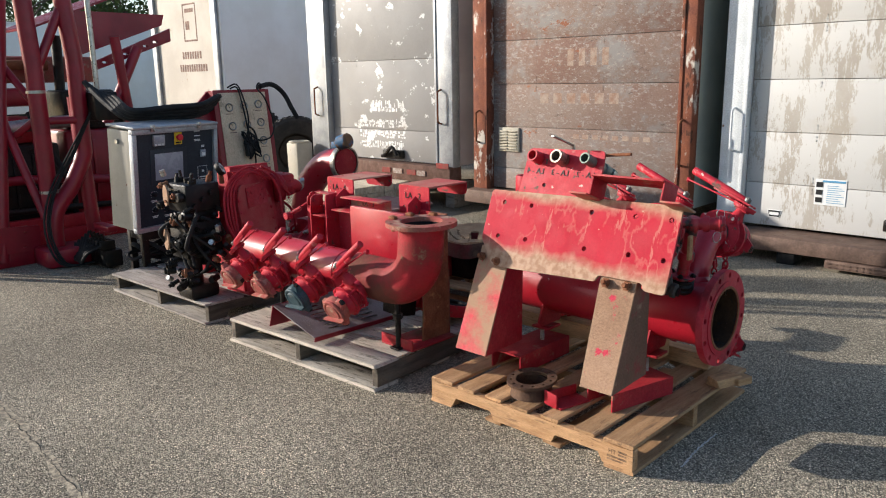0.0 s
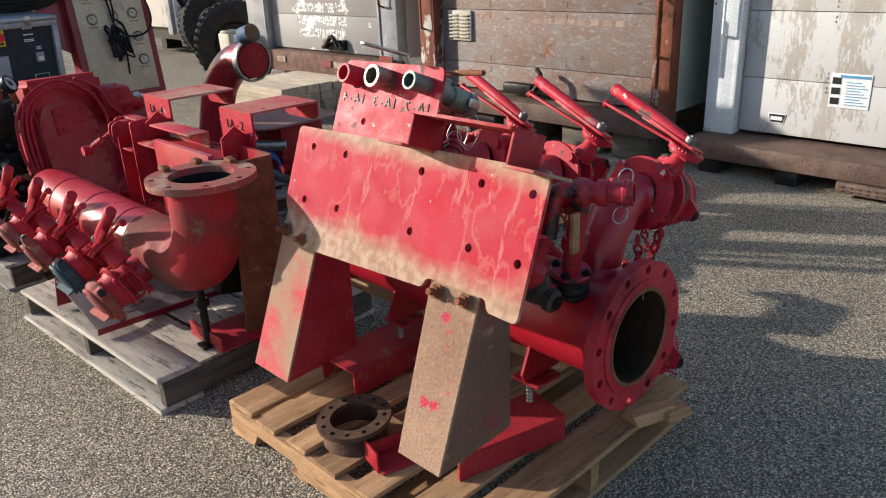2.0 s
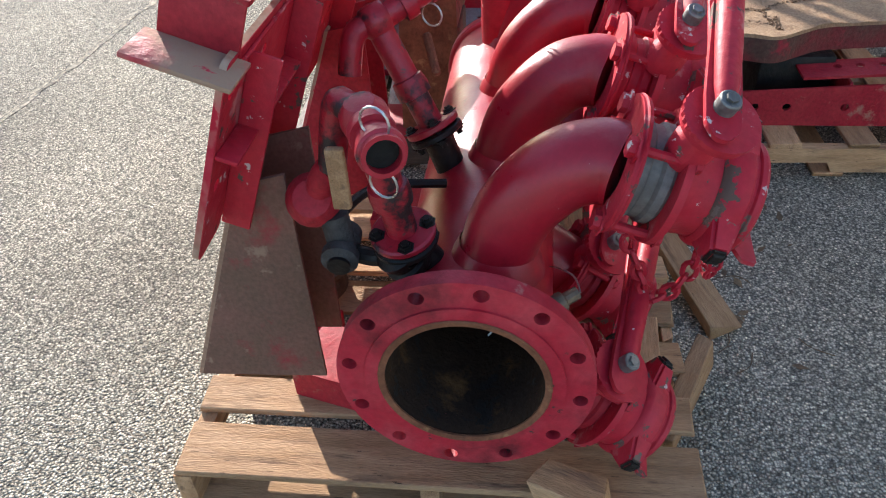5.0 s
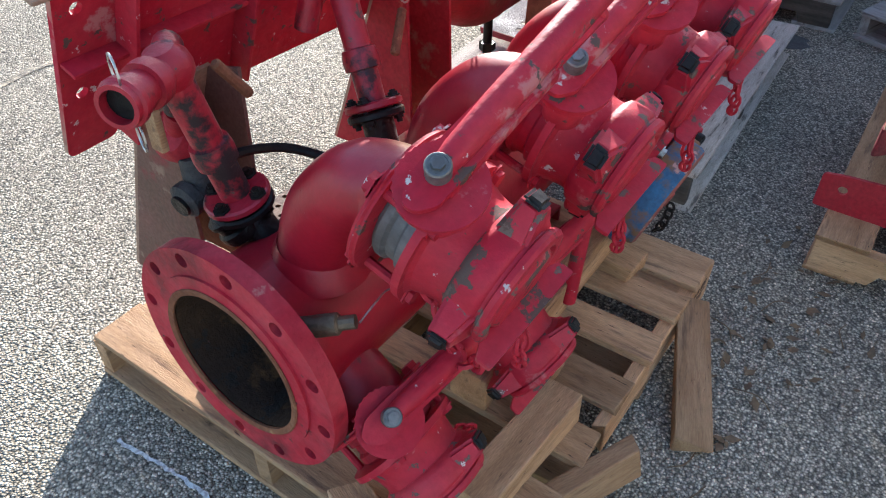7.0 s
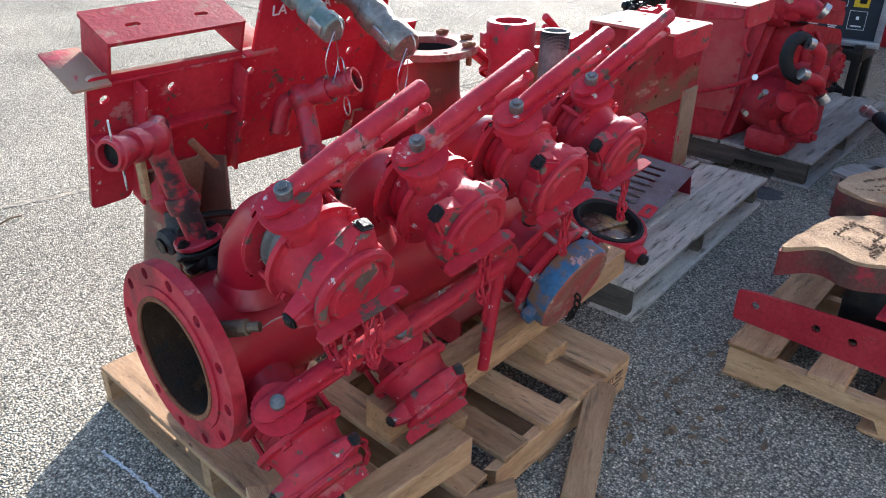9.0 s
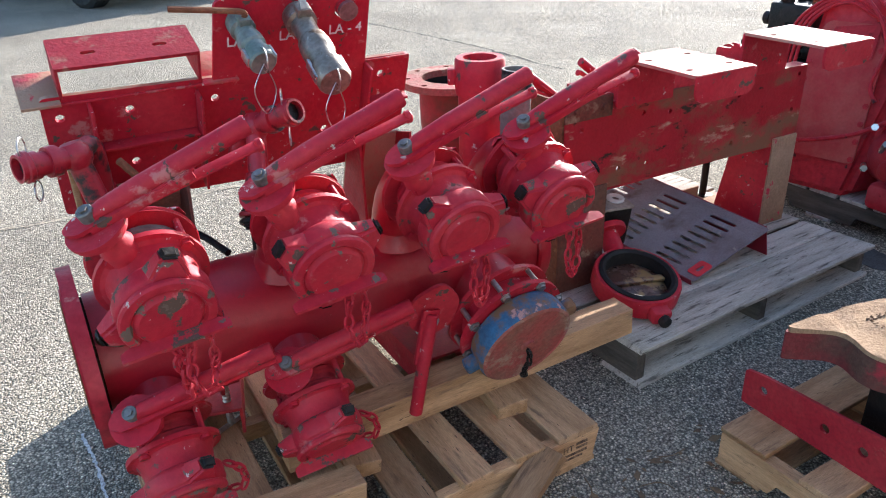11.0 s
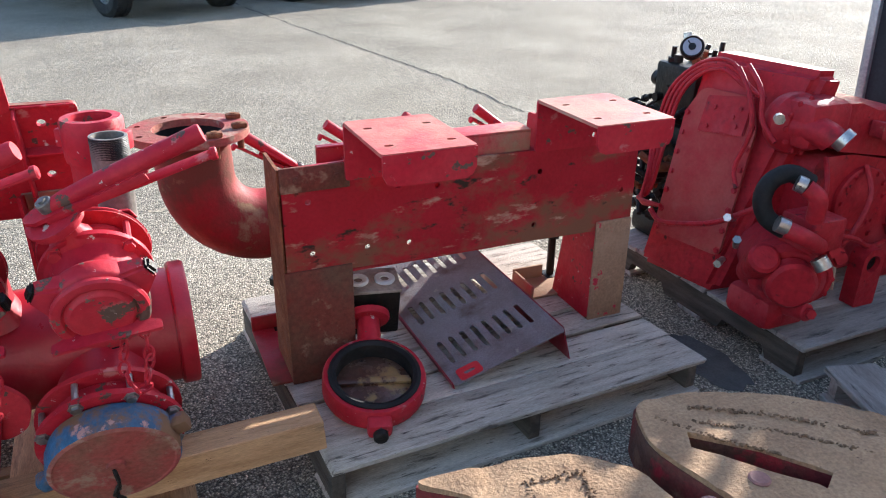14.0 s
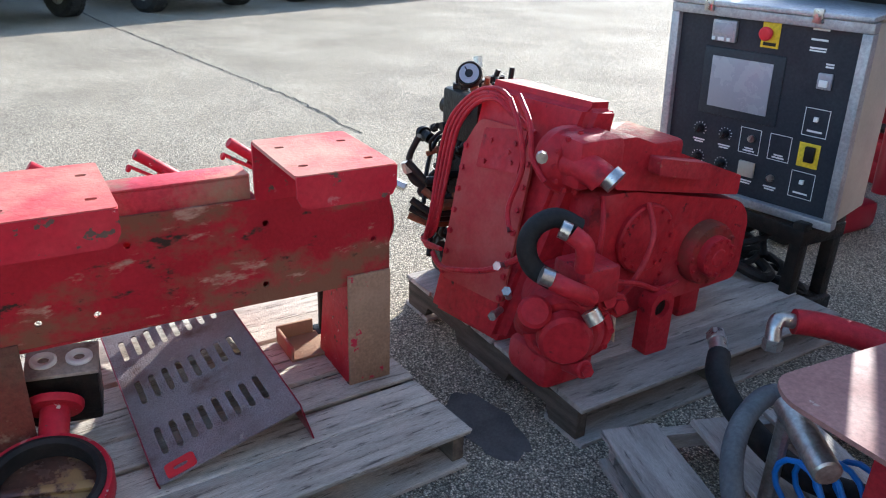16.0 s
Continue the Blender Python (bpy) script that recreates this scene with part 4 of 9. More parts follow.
# ---- the pipe manifold on the new pallet ----
AX_Y, AX_Z = 3.362, 0.495
manifold = thing("pipe_manifold", (-1.75, AX_Y, 0.122), "glossy red welded pipe manifold with lever valves and chained caps", "manifold")
b = bmesh.new()
lathe(b, [(0.128, 0.02), (0.139, 0.02), (0.139, 1.132), (0.147, 1.134), (0.151, 1.139), (0.151, 1.168), (0.147, 1.174), (0.0, 1.176)], frame_to((-1.20, AX_Y, AX_Z), (-1, 0, 0)), 48)
main_pipe = part("main_pipe", b, red_gloss, manifold)
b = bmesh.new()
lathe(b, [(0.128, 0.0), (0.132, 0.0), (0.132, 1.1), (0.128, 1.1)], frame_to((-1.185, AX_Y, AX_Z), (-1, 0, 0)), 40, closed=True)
part("pipe_lining", b, bore_rust_shaded, main_pipe, "rusty pipe bore with shade in its colour")
b = bmesh.new()
fm = frame_to((-1.18, AX_Y, AX_Z), (1, 0, 0))
holes = [circle(0, 0, 0.1365, 44)] + [circle(0.1855 * math.cos(a), 0.1855 * math.sin(a), 0.0125, 12) for a in [radians(20.5 + 30 * k) for k in range(12)]]
sheet(b, circle(0, 0, 0.2065, 64), holes, 0.030, fm @ pose(0, 0, -0.034))
sheet(b, circle(0, 0, 0.160, 52), [circle(0, 0, 0.1365, 44)], 0.0045, fm @ pose(0, 0, -0.004))
red_flange = mat("red_flange_paint_smudged_with_grease", (0.40, 0.018, 0.032), (0.44, 0.045, 0.055), 9, 0.55, bump=0.2, bscale=70, fine=0.18,
                 spots=[(5, 0.53, 0.68, (0.13, 0.014, 0.018), 0.5), (24, 0.64, 0.67, (0.07, 0.04, 0.03), 0.7), (14, 0.66, 0.70, (0.46, 0.16, 0.13), 0.8)])
flange = part("end_flange", b, red_flange, manifold)
b = bmesh.new()
lathe(b, [(0.1275, 0.0), (0.137, 0.0), (0.139, 0.004), (0.137, 0.006), (0.1275, 0.004)], frame_to((-1.182, AX_Y, AX_Z), (1, 0, 0)), 44, closed=True)
part("bore_edge", b, rust, flange)
UP_X = (-1.34, -1.65, -1.945, -2.205)
DOWN = radians(17.5)
UP_HUB = [Vector(p) for p in ((-1.256, 3.699, 0.946), (-1.550, 3.700, 0.947), (-1.850, 3.692, 0.946), (-2.146, 3.682, 0.944))]
way_up = Vector((0, math.cos(DOWN), -math.sin(DOWN)))
wafer_grey = mat("dusty_grey_wafer_iron", (0.20, 0.185, 0.165), (0.13, 0.115, 0.10), 14, 0.6, 0.0, bump=0.2)
up_valve = valve_meshes(red_worn, red_cap, wafer_grey)
up_plain = valve_meshes(red_worn, red_cap, red_worn)
for i, x in enumerate(UP_X):
    b = bmesh.new()
    tube(b, spline([(x - 0.010, y, z) for y, z in ((3.404, 0.600), (3.410, 0.648), (3.441, 0.724), (3.504, 0.789), (3.562, 0.806))] + [(x, 3.590, 0.8035)], 6), 0.0635, 30)
    part("elbow", b, red_gloss, manifold)
    b = bmesh.new()
    lathe(b, [(0.082, -0.034), (0.073, -0.012), (0.0672, 0.004), (0.064, 0.010)], frame_to((x - 0.010, 3.407, 0.640), (0, 0.1, 1)), 32)
    part("weld_collar", b, red_gloss, manifold)
    vm = out_frame((x, 3.592, 0.8055), way_up)
    c0 = vm @ Vector((0.03, -0.060, 0.185))
    ch = [c0, c0 + Vector((0.01, 0.008, -0.07)), c0 + Vector((-0.012, 0.0, -0.125)), c0 + Vector((-0.035, -0.01, -0.07)), vm @ Vector((0.065, -0.06, 0.17))]
    put_valve(manifold, up_valve if i == 0 else up_plain, vm, ch, lever_frame(UP_HUB[i], (0.40, 0.27, 0.875), UP_HUB[i] + Vector((-0.284, 0.030, 0.095))), 1.14, (80, 28, 18, 36)[i])
# lower outlets
way_low = Vector((0, 0.82, -0.574)).normalized()
low_valve = valve_meshes(red_worn, red_cap, red_dark)
for i, x in enumerate((-1.312, -1.632)):
    b = bmesh.new()
    c = Vector((x, AX_Y, AX_Z))
    saddle(b, c, way_low, 0.066, 0.20)
    part("branch_pipe", b, red_gloss, manifold)
    vm = out_frame(c + way_low * 0.212, way_low)
    hub = Vector((-1.247 - 0.322 * i, 3.622, 0.490))
    ml = lever_frame(hub, (0.34, 0.53, 0.775), hub + Vector((-0.28, 0.06, 0.085)))
    c0 = vm @ Vector((0.085, 0.0, 0.12))
    put_valve(manifold, low_valve, vm, [c0, c0 + Vector((-0.03, 0.01, -0.02)), c0 + Vector((-0.035, 0.02, -0.06)), vm @ Vector((0.05, -0.04, 0.165))], ml, 1.10, 66 + 6 * i)
    if i == 0:
        b = bmesh.new()
        chain(b, [(-1.345, 3.725, 0.655), (-1.352, 3.716, 0.60), (-1.362, 3.692, 0.545), (-1.366, 3.665, 0.530), (-1.362, 3.645, 0.570), (-1.352, 3.612, 0.66)], 0.036, 0.0048)
        part("hanging_chain", b, red_worn, manifold)
# large blind cap
way_big = Vector((0, 0.94, -0.34)).normalized()
bc = Vector((-2.17, AX_Y, AX_Z - 0.02))
b = bmesh.new()
saddle(b, bc, way_big, 0.105, 0.20, AX_Z - bc.z)
branch = part("branch_pipe", b, red_gloss, manifold)
bmx = out_frame(bc + way_big * 0.20, way_big)
b = bmesh.new()
sheet(b, circle(0, 0, 0.150, 44), [], 0.012, bmx)
part("flange", b, red_worn, branch)
b = bmesh.new()
sheet(b, circle(0, 0, 0.150, 44), [], 0.014, bmx @ pose(0, 0, 0.058))
lathe(b, [(0.115, 0.01), (0.118, 0.014), (0.118, 0.058)], bmx, 36)
part("outer_flange", b, red_worn, branch)
for k in range(8):
    b = bmesh.new()
    a = 2 * math.pi * (k + 0.5) / 8
    rod(b, bmx @ Vector((0.138 * math.cos(a), 0.138 * math.sin(a), 0.0)), bmx @ Vector((0.138 * math.cos(a), 0.138 * math.sin(a), 0.082)), 0.007, n=8)
    bolt(b, bmx @ Vector((0.138 * math.cos(a), 0.138 * math.sin(a), 0.072)), way_big, 0.011, 0.01)
    part("stud", b, steel, branch)
b = bmesh.new()
lathe(b, [(0.118, 0.072), (0.128, 0.078), (0.134, 0.10), (0.134, 0.135), (0.130, 0.142)], bmx, 44)
for a in (200, 20):
    box(b, (0.12, -0.02, 0.09), (0.165, 0.02, 0.125), bmx @ pose(0, 0, 0, 0, 0, a), bevel=0.008)
part("cap_rim", b, blue_worn, branch, "chipped blue paint over rust")
b = bmesh.new()
lathe(b, [(0.130, 0.142), (0.122, 0.146), (0.118, 0.143), (0.02, 0.143), (0.018, 0.150), (0.0, 0.150)], bmx, 44)
part("cap_face", b, cap_faded, branch, "faded red-brown cap face")
b = bmesh.new()
chain(b, [bmx @ Vector((-0.005, 0.0, 0.155)), bmx @ Vector((0.0, -0.03, 0.165)), bmx @ Vector((-0.01, -0.06, 0.17)), bmx @ Vector((0.0, -0.10, 0.165))], 0.026, 0.0035)
part("chain", b, iron_dark, branch)
b = bmesh.new()
sheet(b, rounded([(-0.05, 0.05), (0.03, 0.09), (0.08, 0.03), (0.06, -0.05), (0.0, -0.08), (-0.06, -0.03)], 0.03), [], 0.010, out_frame((-1.955, 3.565, 0.47), (0.15, 0.95, -0.2)))
part("quadrant", b, red_worn, branch)
b = bmesh.new()
rod(b, (-1.95, 3.59, 0.475), (-1.885, 3.60, 0.205), 0.017, chamfer=0.004)
vs = box(b, (-0.024, -0.006, -0.12), (0.024, 0.006, 0.03), Matrix.Translation((-1.945, 3.585, 0.455)) @ pose(0, 0, 0, 0, -13, 0), bevel=0.004)
part("lever", b, red_worn, branch)
b = bmesh.new()
bolt(b, (-1.95, 3.595, 0.458), (0, 1, 0), 0.011, 0.01)
part("pivot_bolt", b, chrome, branch)
# bleed plug and wire by the flange
b = bmesh.new()
rod(b, (-1.235, 3.46, 0.585), (-1.27, 3.515, 0.60), 0.017, n=14, chamfer=0.003)
rod(b, (-1.27, 3.515, 0.60), (-1.283, 3.535, 0.605), 0.011, n=10)
part("bleed_plug", b, bronze_dull, manifold, "dull bronze bleed plug")
b = bmesh.new()
tube(b, spline([(-1.285, 3.54, 0.604), (-1.33, 3.53, 0.60), (-1.40, 3.50, 0.56), (-1.47, 3.49, 0.50)], 6), 0.0017, 6)
tube(b, spline([(-1.23, 3.45, 0.585), (-1.21, 3.42, 0.60), (-1.20, 3.40, 0.585)], 6), 0.0017, 6)
part("wire", b, steel, manifold)


red_greasy = mat("red_paint_under_dark_grease", (0.36, 0.011, 0.024), (0.30, 0.012, 0.02), 9, 0.42, bump=0.25, bscale=70, fine=0.15,
                 spots=[(9, 0.53, 0.60, (0.020, 0.010, 0.010), 0.5), (22, 0.63, 0.66, GREY_PRIMER, 0.8)])


def drain(base, foot, ball, tip, knee, handle):
    """A small drain line: dark riser, bolted flange, oblique pipe, tee and an open cam end with pull rings and a rusty lever."""
    base, foot, ball, tip = Vector(base), Vector(foot), Vector(ball), Vector(tip)
    up = (ball - foot).normalized()
    b = bmesh.new()
    tube(b, [foot + up * 0.01, foot.lerp(ball, 0.5), ball], 0.025, 16)
    lathe(b, [(0.024, -0.02), (0.033, -0.018), (0.034, 0.0), (0.031, 0.018), (0.024, 0.02)], frame_to(foot.lerp(ball, 0.42), up), 18)
    lathe(b, [(0.0, -0.036), (0.022, -0.03), (0.034, -0.012), (0.036, 0.0), (0.034, 0.014), (0.022, 0.03), (0.0, 0.034)], frame_to(ball, up), 20)
    w = (tip - ball).normalized()
    tube(b, [ball, tip], 0.0255, 16)
    lathe(b, [(0.024, -0.012), (0.033, -0.012), (0.034, 0.0), (0.033, 0.012), (0.024, 0.012)], frame_to(ball.lerp(tip, 0.55), w), 18)
    if knee:
        tube(b, spline([ball, (ball + Vector(knee[0])) / 2 + Vector((0, 0, 0.008)), Vector(knee[0]), Vector(knee[1])], 5), 0.022, 14)
    line = part("drain_line", b, red_greasy, manifold)
    b = bmesh.new()
    pipe(b, tip - w * 0.01, tip + w * 0.03, 0.030, 0.0235, 22)
    lathe(b, [(0.030, 0.0), (0.034, 0.003), (0.034, 0.012), (0.030, 0.015)], frame_to(tip + w * 0.005, w), 22)
    part("open_end", b, red_greasy, line)
    # dark disc across the mouth stands in for the shade inside the pipe
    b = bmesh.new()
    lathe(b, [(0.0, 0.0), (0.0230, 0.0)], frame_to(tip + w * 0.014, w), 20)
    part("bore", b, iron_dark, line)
    for d in (Vector((0.01, 0.0, 0.04)), Vector((0.0, 0.0, -0.055))):
        b = bmesh.new()
        ring = [tip + d + Vector((0.008 * math.cos(2 * math.pi * k / 14), 0.020 * math.cos(2 * math.pi * k / 14), 0.022 * math.sin(2 * math.pi * k / 14))) for k in range(15)]
        tube(b, ring, 0.0018, 6)
        part("pull_ring", b, chrome, line)
    b = bmesh.new()
    rod(b, handle[0], handle[1], 0.009, n=10, chamfer=0.003)
    part("drain_lever", b, rust, line, "rusty brown lever")
    wb = (foot - base).normalized()
    b = bmesh.new()
    rod(b, base, foot, 0.030, n=18)
    part("riser", b, iron_dark, line)
    for k, mt in ((-0.010, iron_dark), (0.008, red_greasy)):
        b = bmesh.new()
        lathe(b, [(0.0, 0.0), (0.050, 0.0), (0.054, 0.003), (0.054, 0.011), (0.050, 0.014), (0, 0.014)], frame_to(foot + up * k, up), 24)
        part("drain_flange", b, mt, line)
    for k in range(4):
        a = math.pi / 4 + k * math.pi / 2
        q = frame_to(foot, up) @ Vector((0.042 * math.cos(a), 0.042 * math.sin(a), 0))
        b = bmesh.new()
        rod(b, q - up * 0.025, q + up * 0.034, 0.006, n=8)
        bolt(b, q + up * 0.022, up, 0.010, 0.008)
        bolt(b, q - up * 0.010, -up, 0.010, 0.008)
        part("stud", b, iron_dark, line)
    return line


drain((-1.345, 3.30, 0.60), (-1.334, 3.258, 0.665), (-1.284, 3.230, 0.908), (-1.197, 3.267, 0.914), ((-1.325, 3.180, 0.905), (-1.33, 3.158, 0.80)), ((-1.366, 3.22, 0.88), (-1.416, 3.225, 0.809)))
drain((-1.645, 3.30, 0.60), (-1.655, 3.270, 0.68), (-1.70, 3.165, 0.885), (-1.755, 3.262, 0.930), ((-1.672, 3.125, 0.862), (-1.655, 3.115, 0.80)), ((-1.772, 3.246, 0.831), (-1.716, 3.270, 0.770)))
b = bmesh.new()
box(b, (-1.276, 3.170, 0.768), (-1.262, 3.198, 0.870), bevel=0.004)
part("wooden_tag", b, wood_new, manifold, "small wooden grip on the drain valve")
# jack under the pipe: saddle plates, threaded rod and a small foot
YZ_PLANE = Matrix(((0, 1, 0), (0, 0, 1), (1, 0, 0))).transposed().to_4x4()   # x along y, y up, z along x
arc = [(AX_Y + 0.140 * math.sin(a), AX_Z - 0.140 * math.cos(a)) for a in [radians(-52 + 13 * k) for k in range(7)]]
for x in (-1.47, -2.05):
    b = bmesh.new()
    sheet(b, arc + [(AX_Y + 0.03, 0.300), (AX_Y - 0.13, 0.300), (AX_Y - 0.145, 0.33)], [], 0.009, YZ_PLANE @ Matrix.Translation((0, 0, x)))
    saddle_plate = part("saddle_plate", b, red_dark, manifold)
    b = bmesh.new()
    box(b, (x - 0.05, AX_Y - 0.125, 0.288), (x + 0.05, AX_Y - 0.02, 0.2995), bevel=0.003)
    part("saddle_foot", b, red_dark, saddle_plate)
    b = bmesh.new()
    rod(b, (x - 0.02, AX_Y - 0.078, 0.1300), (x - 0.02, AX_Y - 0.078, 0.312), 0.0095, n=10)
    for k in range(9):
        lathe(b, [(0.0095, -0.004), (0.0115, 0.0), (0.0095, 0.004)], pose(x - 0.02, AX_Y - 0.078, 0.17 + 0.012 * k), 10)
    rod(b, (x - 0.065, AX_Y - 0.10, 0.1295), (x + 0.025, AX_Y - 0.056, 0.1295), 0.007, n=8)
    part("jack_rod", b, steel, manifold, "threaded jack rod with a cross foot")
    b = bmesh.new()
    lathe(b, [(0.0, 0.0), (0.022, 0.0), (0.022, 0.016), (0.0, 0.016)], pose(x - 0.02, AX_Y - 0.078, 0.272), 6)
    part("jack_nut", b, rust, manifold)
# dusty valve body and grey casting low on the drain
drain_grey = mat("dusty_grey_casting", (0.07, 0.062, 0.055), (0.04, 0.033, 0.028), 16, 0.75, bump=0.5, spots=[(9, 0.58, 0.66, (0.10, 0.02, 0.02), 0.7)])
for x, y, z in ((-1.355, 3.108, 0.748),):
    b = bmesh.new()
    tube(b, spline([(x + 0.022, y + 0.050, z + 0.052), (x + 0.012, y + 0.026, z + 0.02), (x, y + 0.004, z - 0.03)], 5), 0.024, 14)
    lathe(b, [(0.0, -0.045), (0.030, -0.042), (0.043, -0.026), (0.046, 0.0), (0.043, 0.026), (0.030, 0.042), (0.0, 0.045)], frame_to((x - 0.004, y, z - 0.028), (0.75, 0.2, 0.55)), 20)
    box(b, (-0.026, -0.026, -0.066), (0.026, 0.026, -0.040), frame_to((x - 0.004, y, z - 0.028), (0.75, 0.2, 0.55)), bevel=0.006)
    body_low = part("check_valve", b, red_dark, manifold, "dust-coated red check valve")
    b = bmesh.new()
    lathe(b, [(0.0, -0.040), (0.022, -0.040), (0.029, -0.032), (0.029, -0.010), (0.024, -0.005), (0.024, 0.014), (0.031, 0.019), (0.031, 0.036), (0.020, 0.042), (0.0, 0.042)], frame_to((x + 0.016, y + 0.042, z - 0.105), (1.0, 0.05, -0.15)), 20)
    rod(b, (x + 0.016, y + 0.042, z - 0.115), (x + 0.010, y + 0.034, z - 0.045), 0.024, n=14)
    part("grey_casting", b, drain_grey, body_low, "grey iron body under the check valve")
    b = bmesh.new()
    lathe(b, [(0.0, 0.0), (0.019, 0.0), (0.019, 0.006), (0.0, 0.006)], frame_to((x + 0.058, y + 0.0445, z - 0.1125), (1.0, 0.05, -0.15)), 16)
    part("dark_plug", b, iron_dark, body_low)
    b = bmesh.new()
    tube(b, spline([(x + 0.01, y + 0.045, z - 0.12), (x + 0.02, y + 0.10, z - 0.125), (x + 0.015, y + 0.16, z - 0.11)], 5), 0.016, 10)
    tube(b, spline([(x - 0.03, y + 0.03, z - 0.08), (x - 0.10, y + 0.05, z - 0.085), (x - 0.16, y + 0.09, z - 0.10), (x - 0.20, y + 0.19, z - 0.12)], 5), 0.009, 8)
    part("black_pipe", b, iron_dark, body_low)
    # dark gauge glass on the drain's flange
    b = bmesh.new()
    lathe(b, [(0.0, -0.03), (0.038, -0.03), (0.042, -0.022), (0.042, -0.010), (0.036, -0.006), (0.036, 0.004), (0.040, 0.008), (0.040, 0.016), (0.028, 0.022), (0.024, 0.032), (0.0, 0.035)], frame_to((x + 0.035, y + 0.145, z - 0.105), (0.35, -0.45, 0.82)), 26)
    part("dark_union", b, iron_dark, body_low, "oily black pipe union")
# vertical outlet beside the frame
b = bmesh.new()
pipe(b, (-2.232, 3.372, 0.58), (-2.232, 3.372, 0.965), 0.056, 0.042, 24)
lathe(b, [(0.043, 0.93), (0.062, 0.93), (0.064, 0.94), (0.064, 1.015), (0.060, 1.022), (0.043, 1.022)], pose(-2.232, 3.372, 0), 28, closed=True)
box(b, (-0.014, -0.082, 0.955), (0.014, -0.06, 0.995), pose(-2.232, 3.372, 0, 0, 0, 60), bevel=0.004)
box(b, (-0.014, -0.082, 0.955), (0.014, -0.06, 0.995), pose(-2.232, 3.372, 0, 0, 0, 240), bevel=0.004)
part("standpipe", b, red_worn, manifold)
b = bmesh.new()
pipe(b, (-2.252, 3.492, 0.70), (-2.262, 3.492, 1.010), 0.037, 0.031, 24)
part("grey_nipple", b, wafer_grey, manifold, "bare grey threaded pipe nipple")
b = bmesh.new()
for i in range(12):
    lathe(b, [(0.0369, -0.0017), (0.0378, 0.0), (0.0369, 0.0017)], frame_to((-2.2618, 3.492, 1.007 - i * 0.0035), (-0.03, 0.0, 1)), 24)
part("thread", b, iron_dark, manifold)

# ---- the sloping plate frame ----
PO = Vector((-1.7, 2.98, 0.80))
lean = radians(21)
PV = Vector((0, math.sin(lean), math.cos(lean)))
PN = Vector((0, -math.cos(lean), math.sin(lean)))
PF = Matrix(((1, 0, 0), PV, PN)).transposed().to_4x4()      # x along, y up the slope, z to the front
PF.translation = Vector((0, PO.y, PO.z))
panel = thing("mounting_frame", (-1.71, 3.0, 0.122), "faded red steel mounting frame caked with tan mud", "frame")


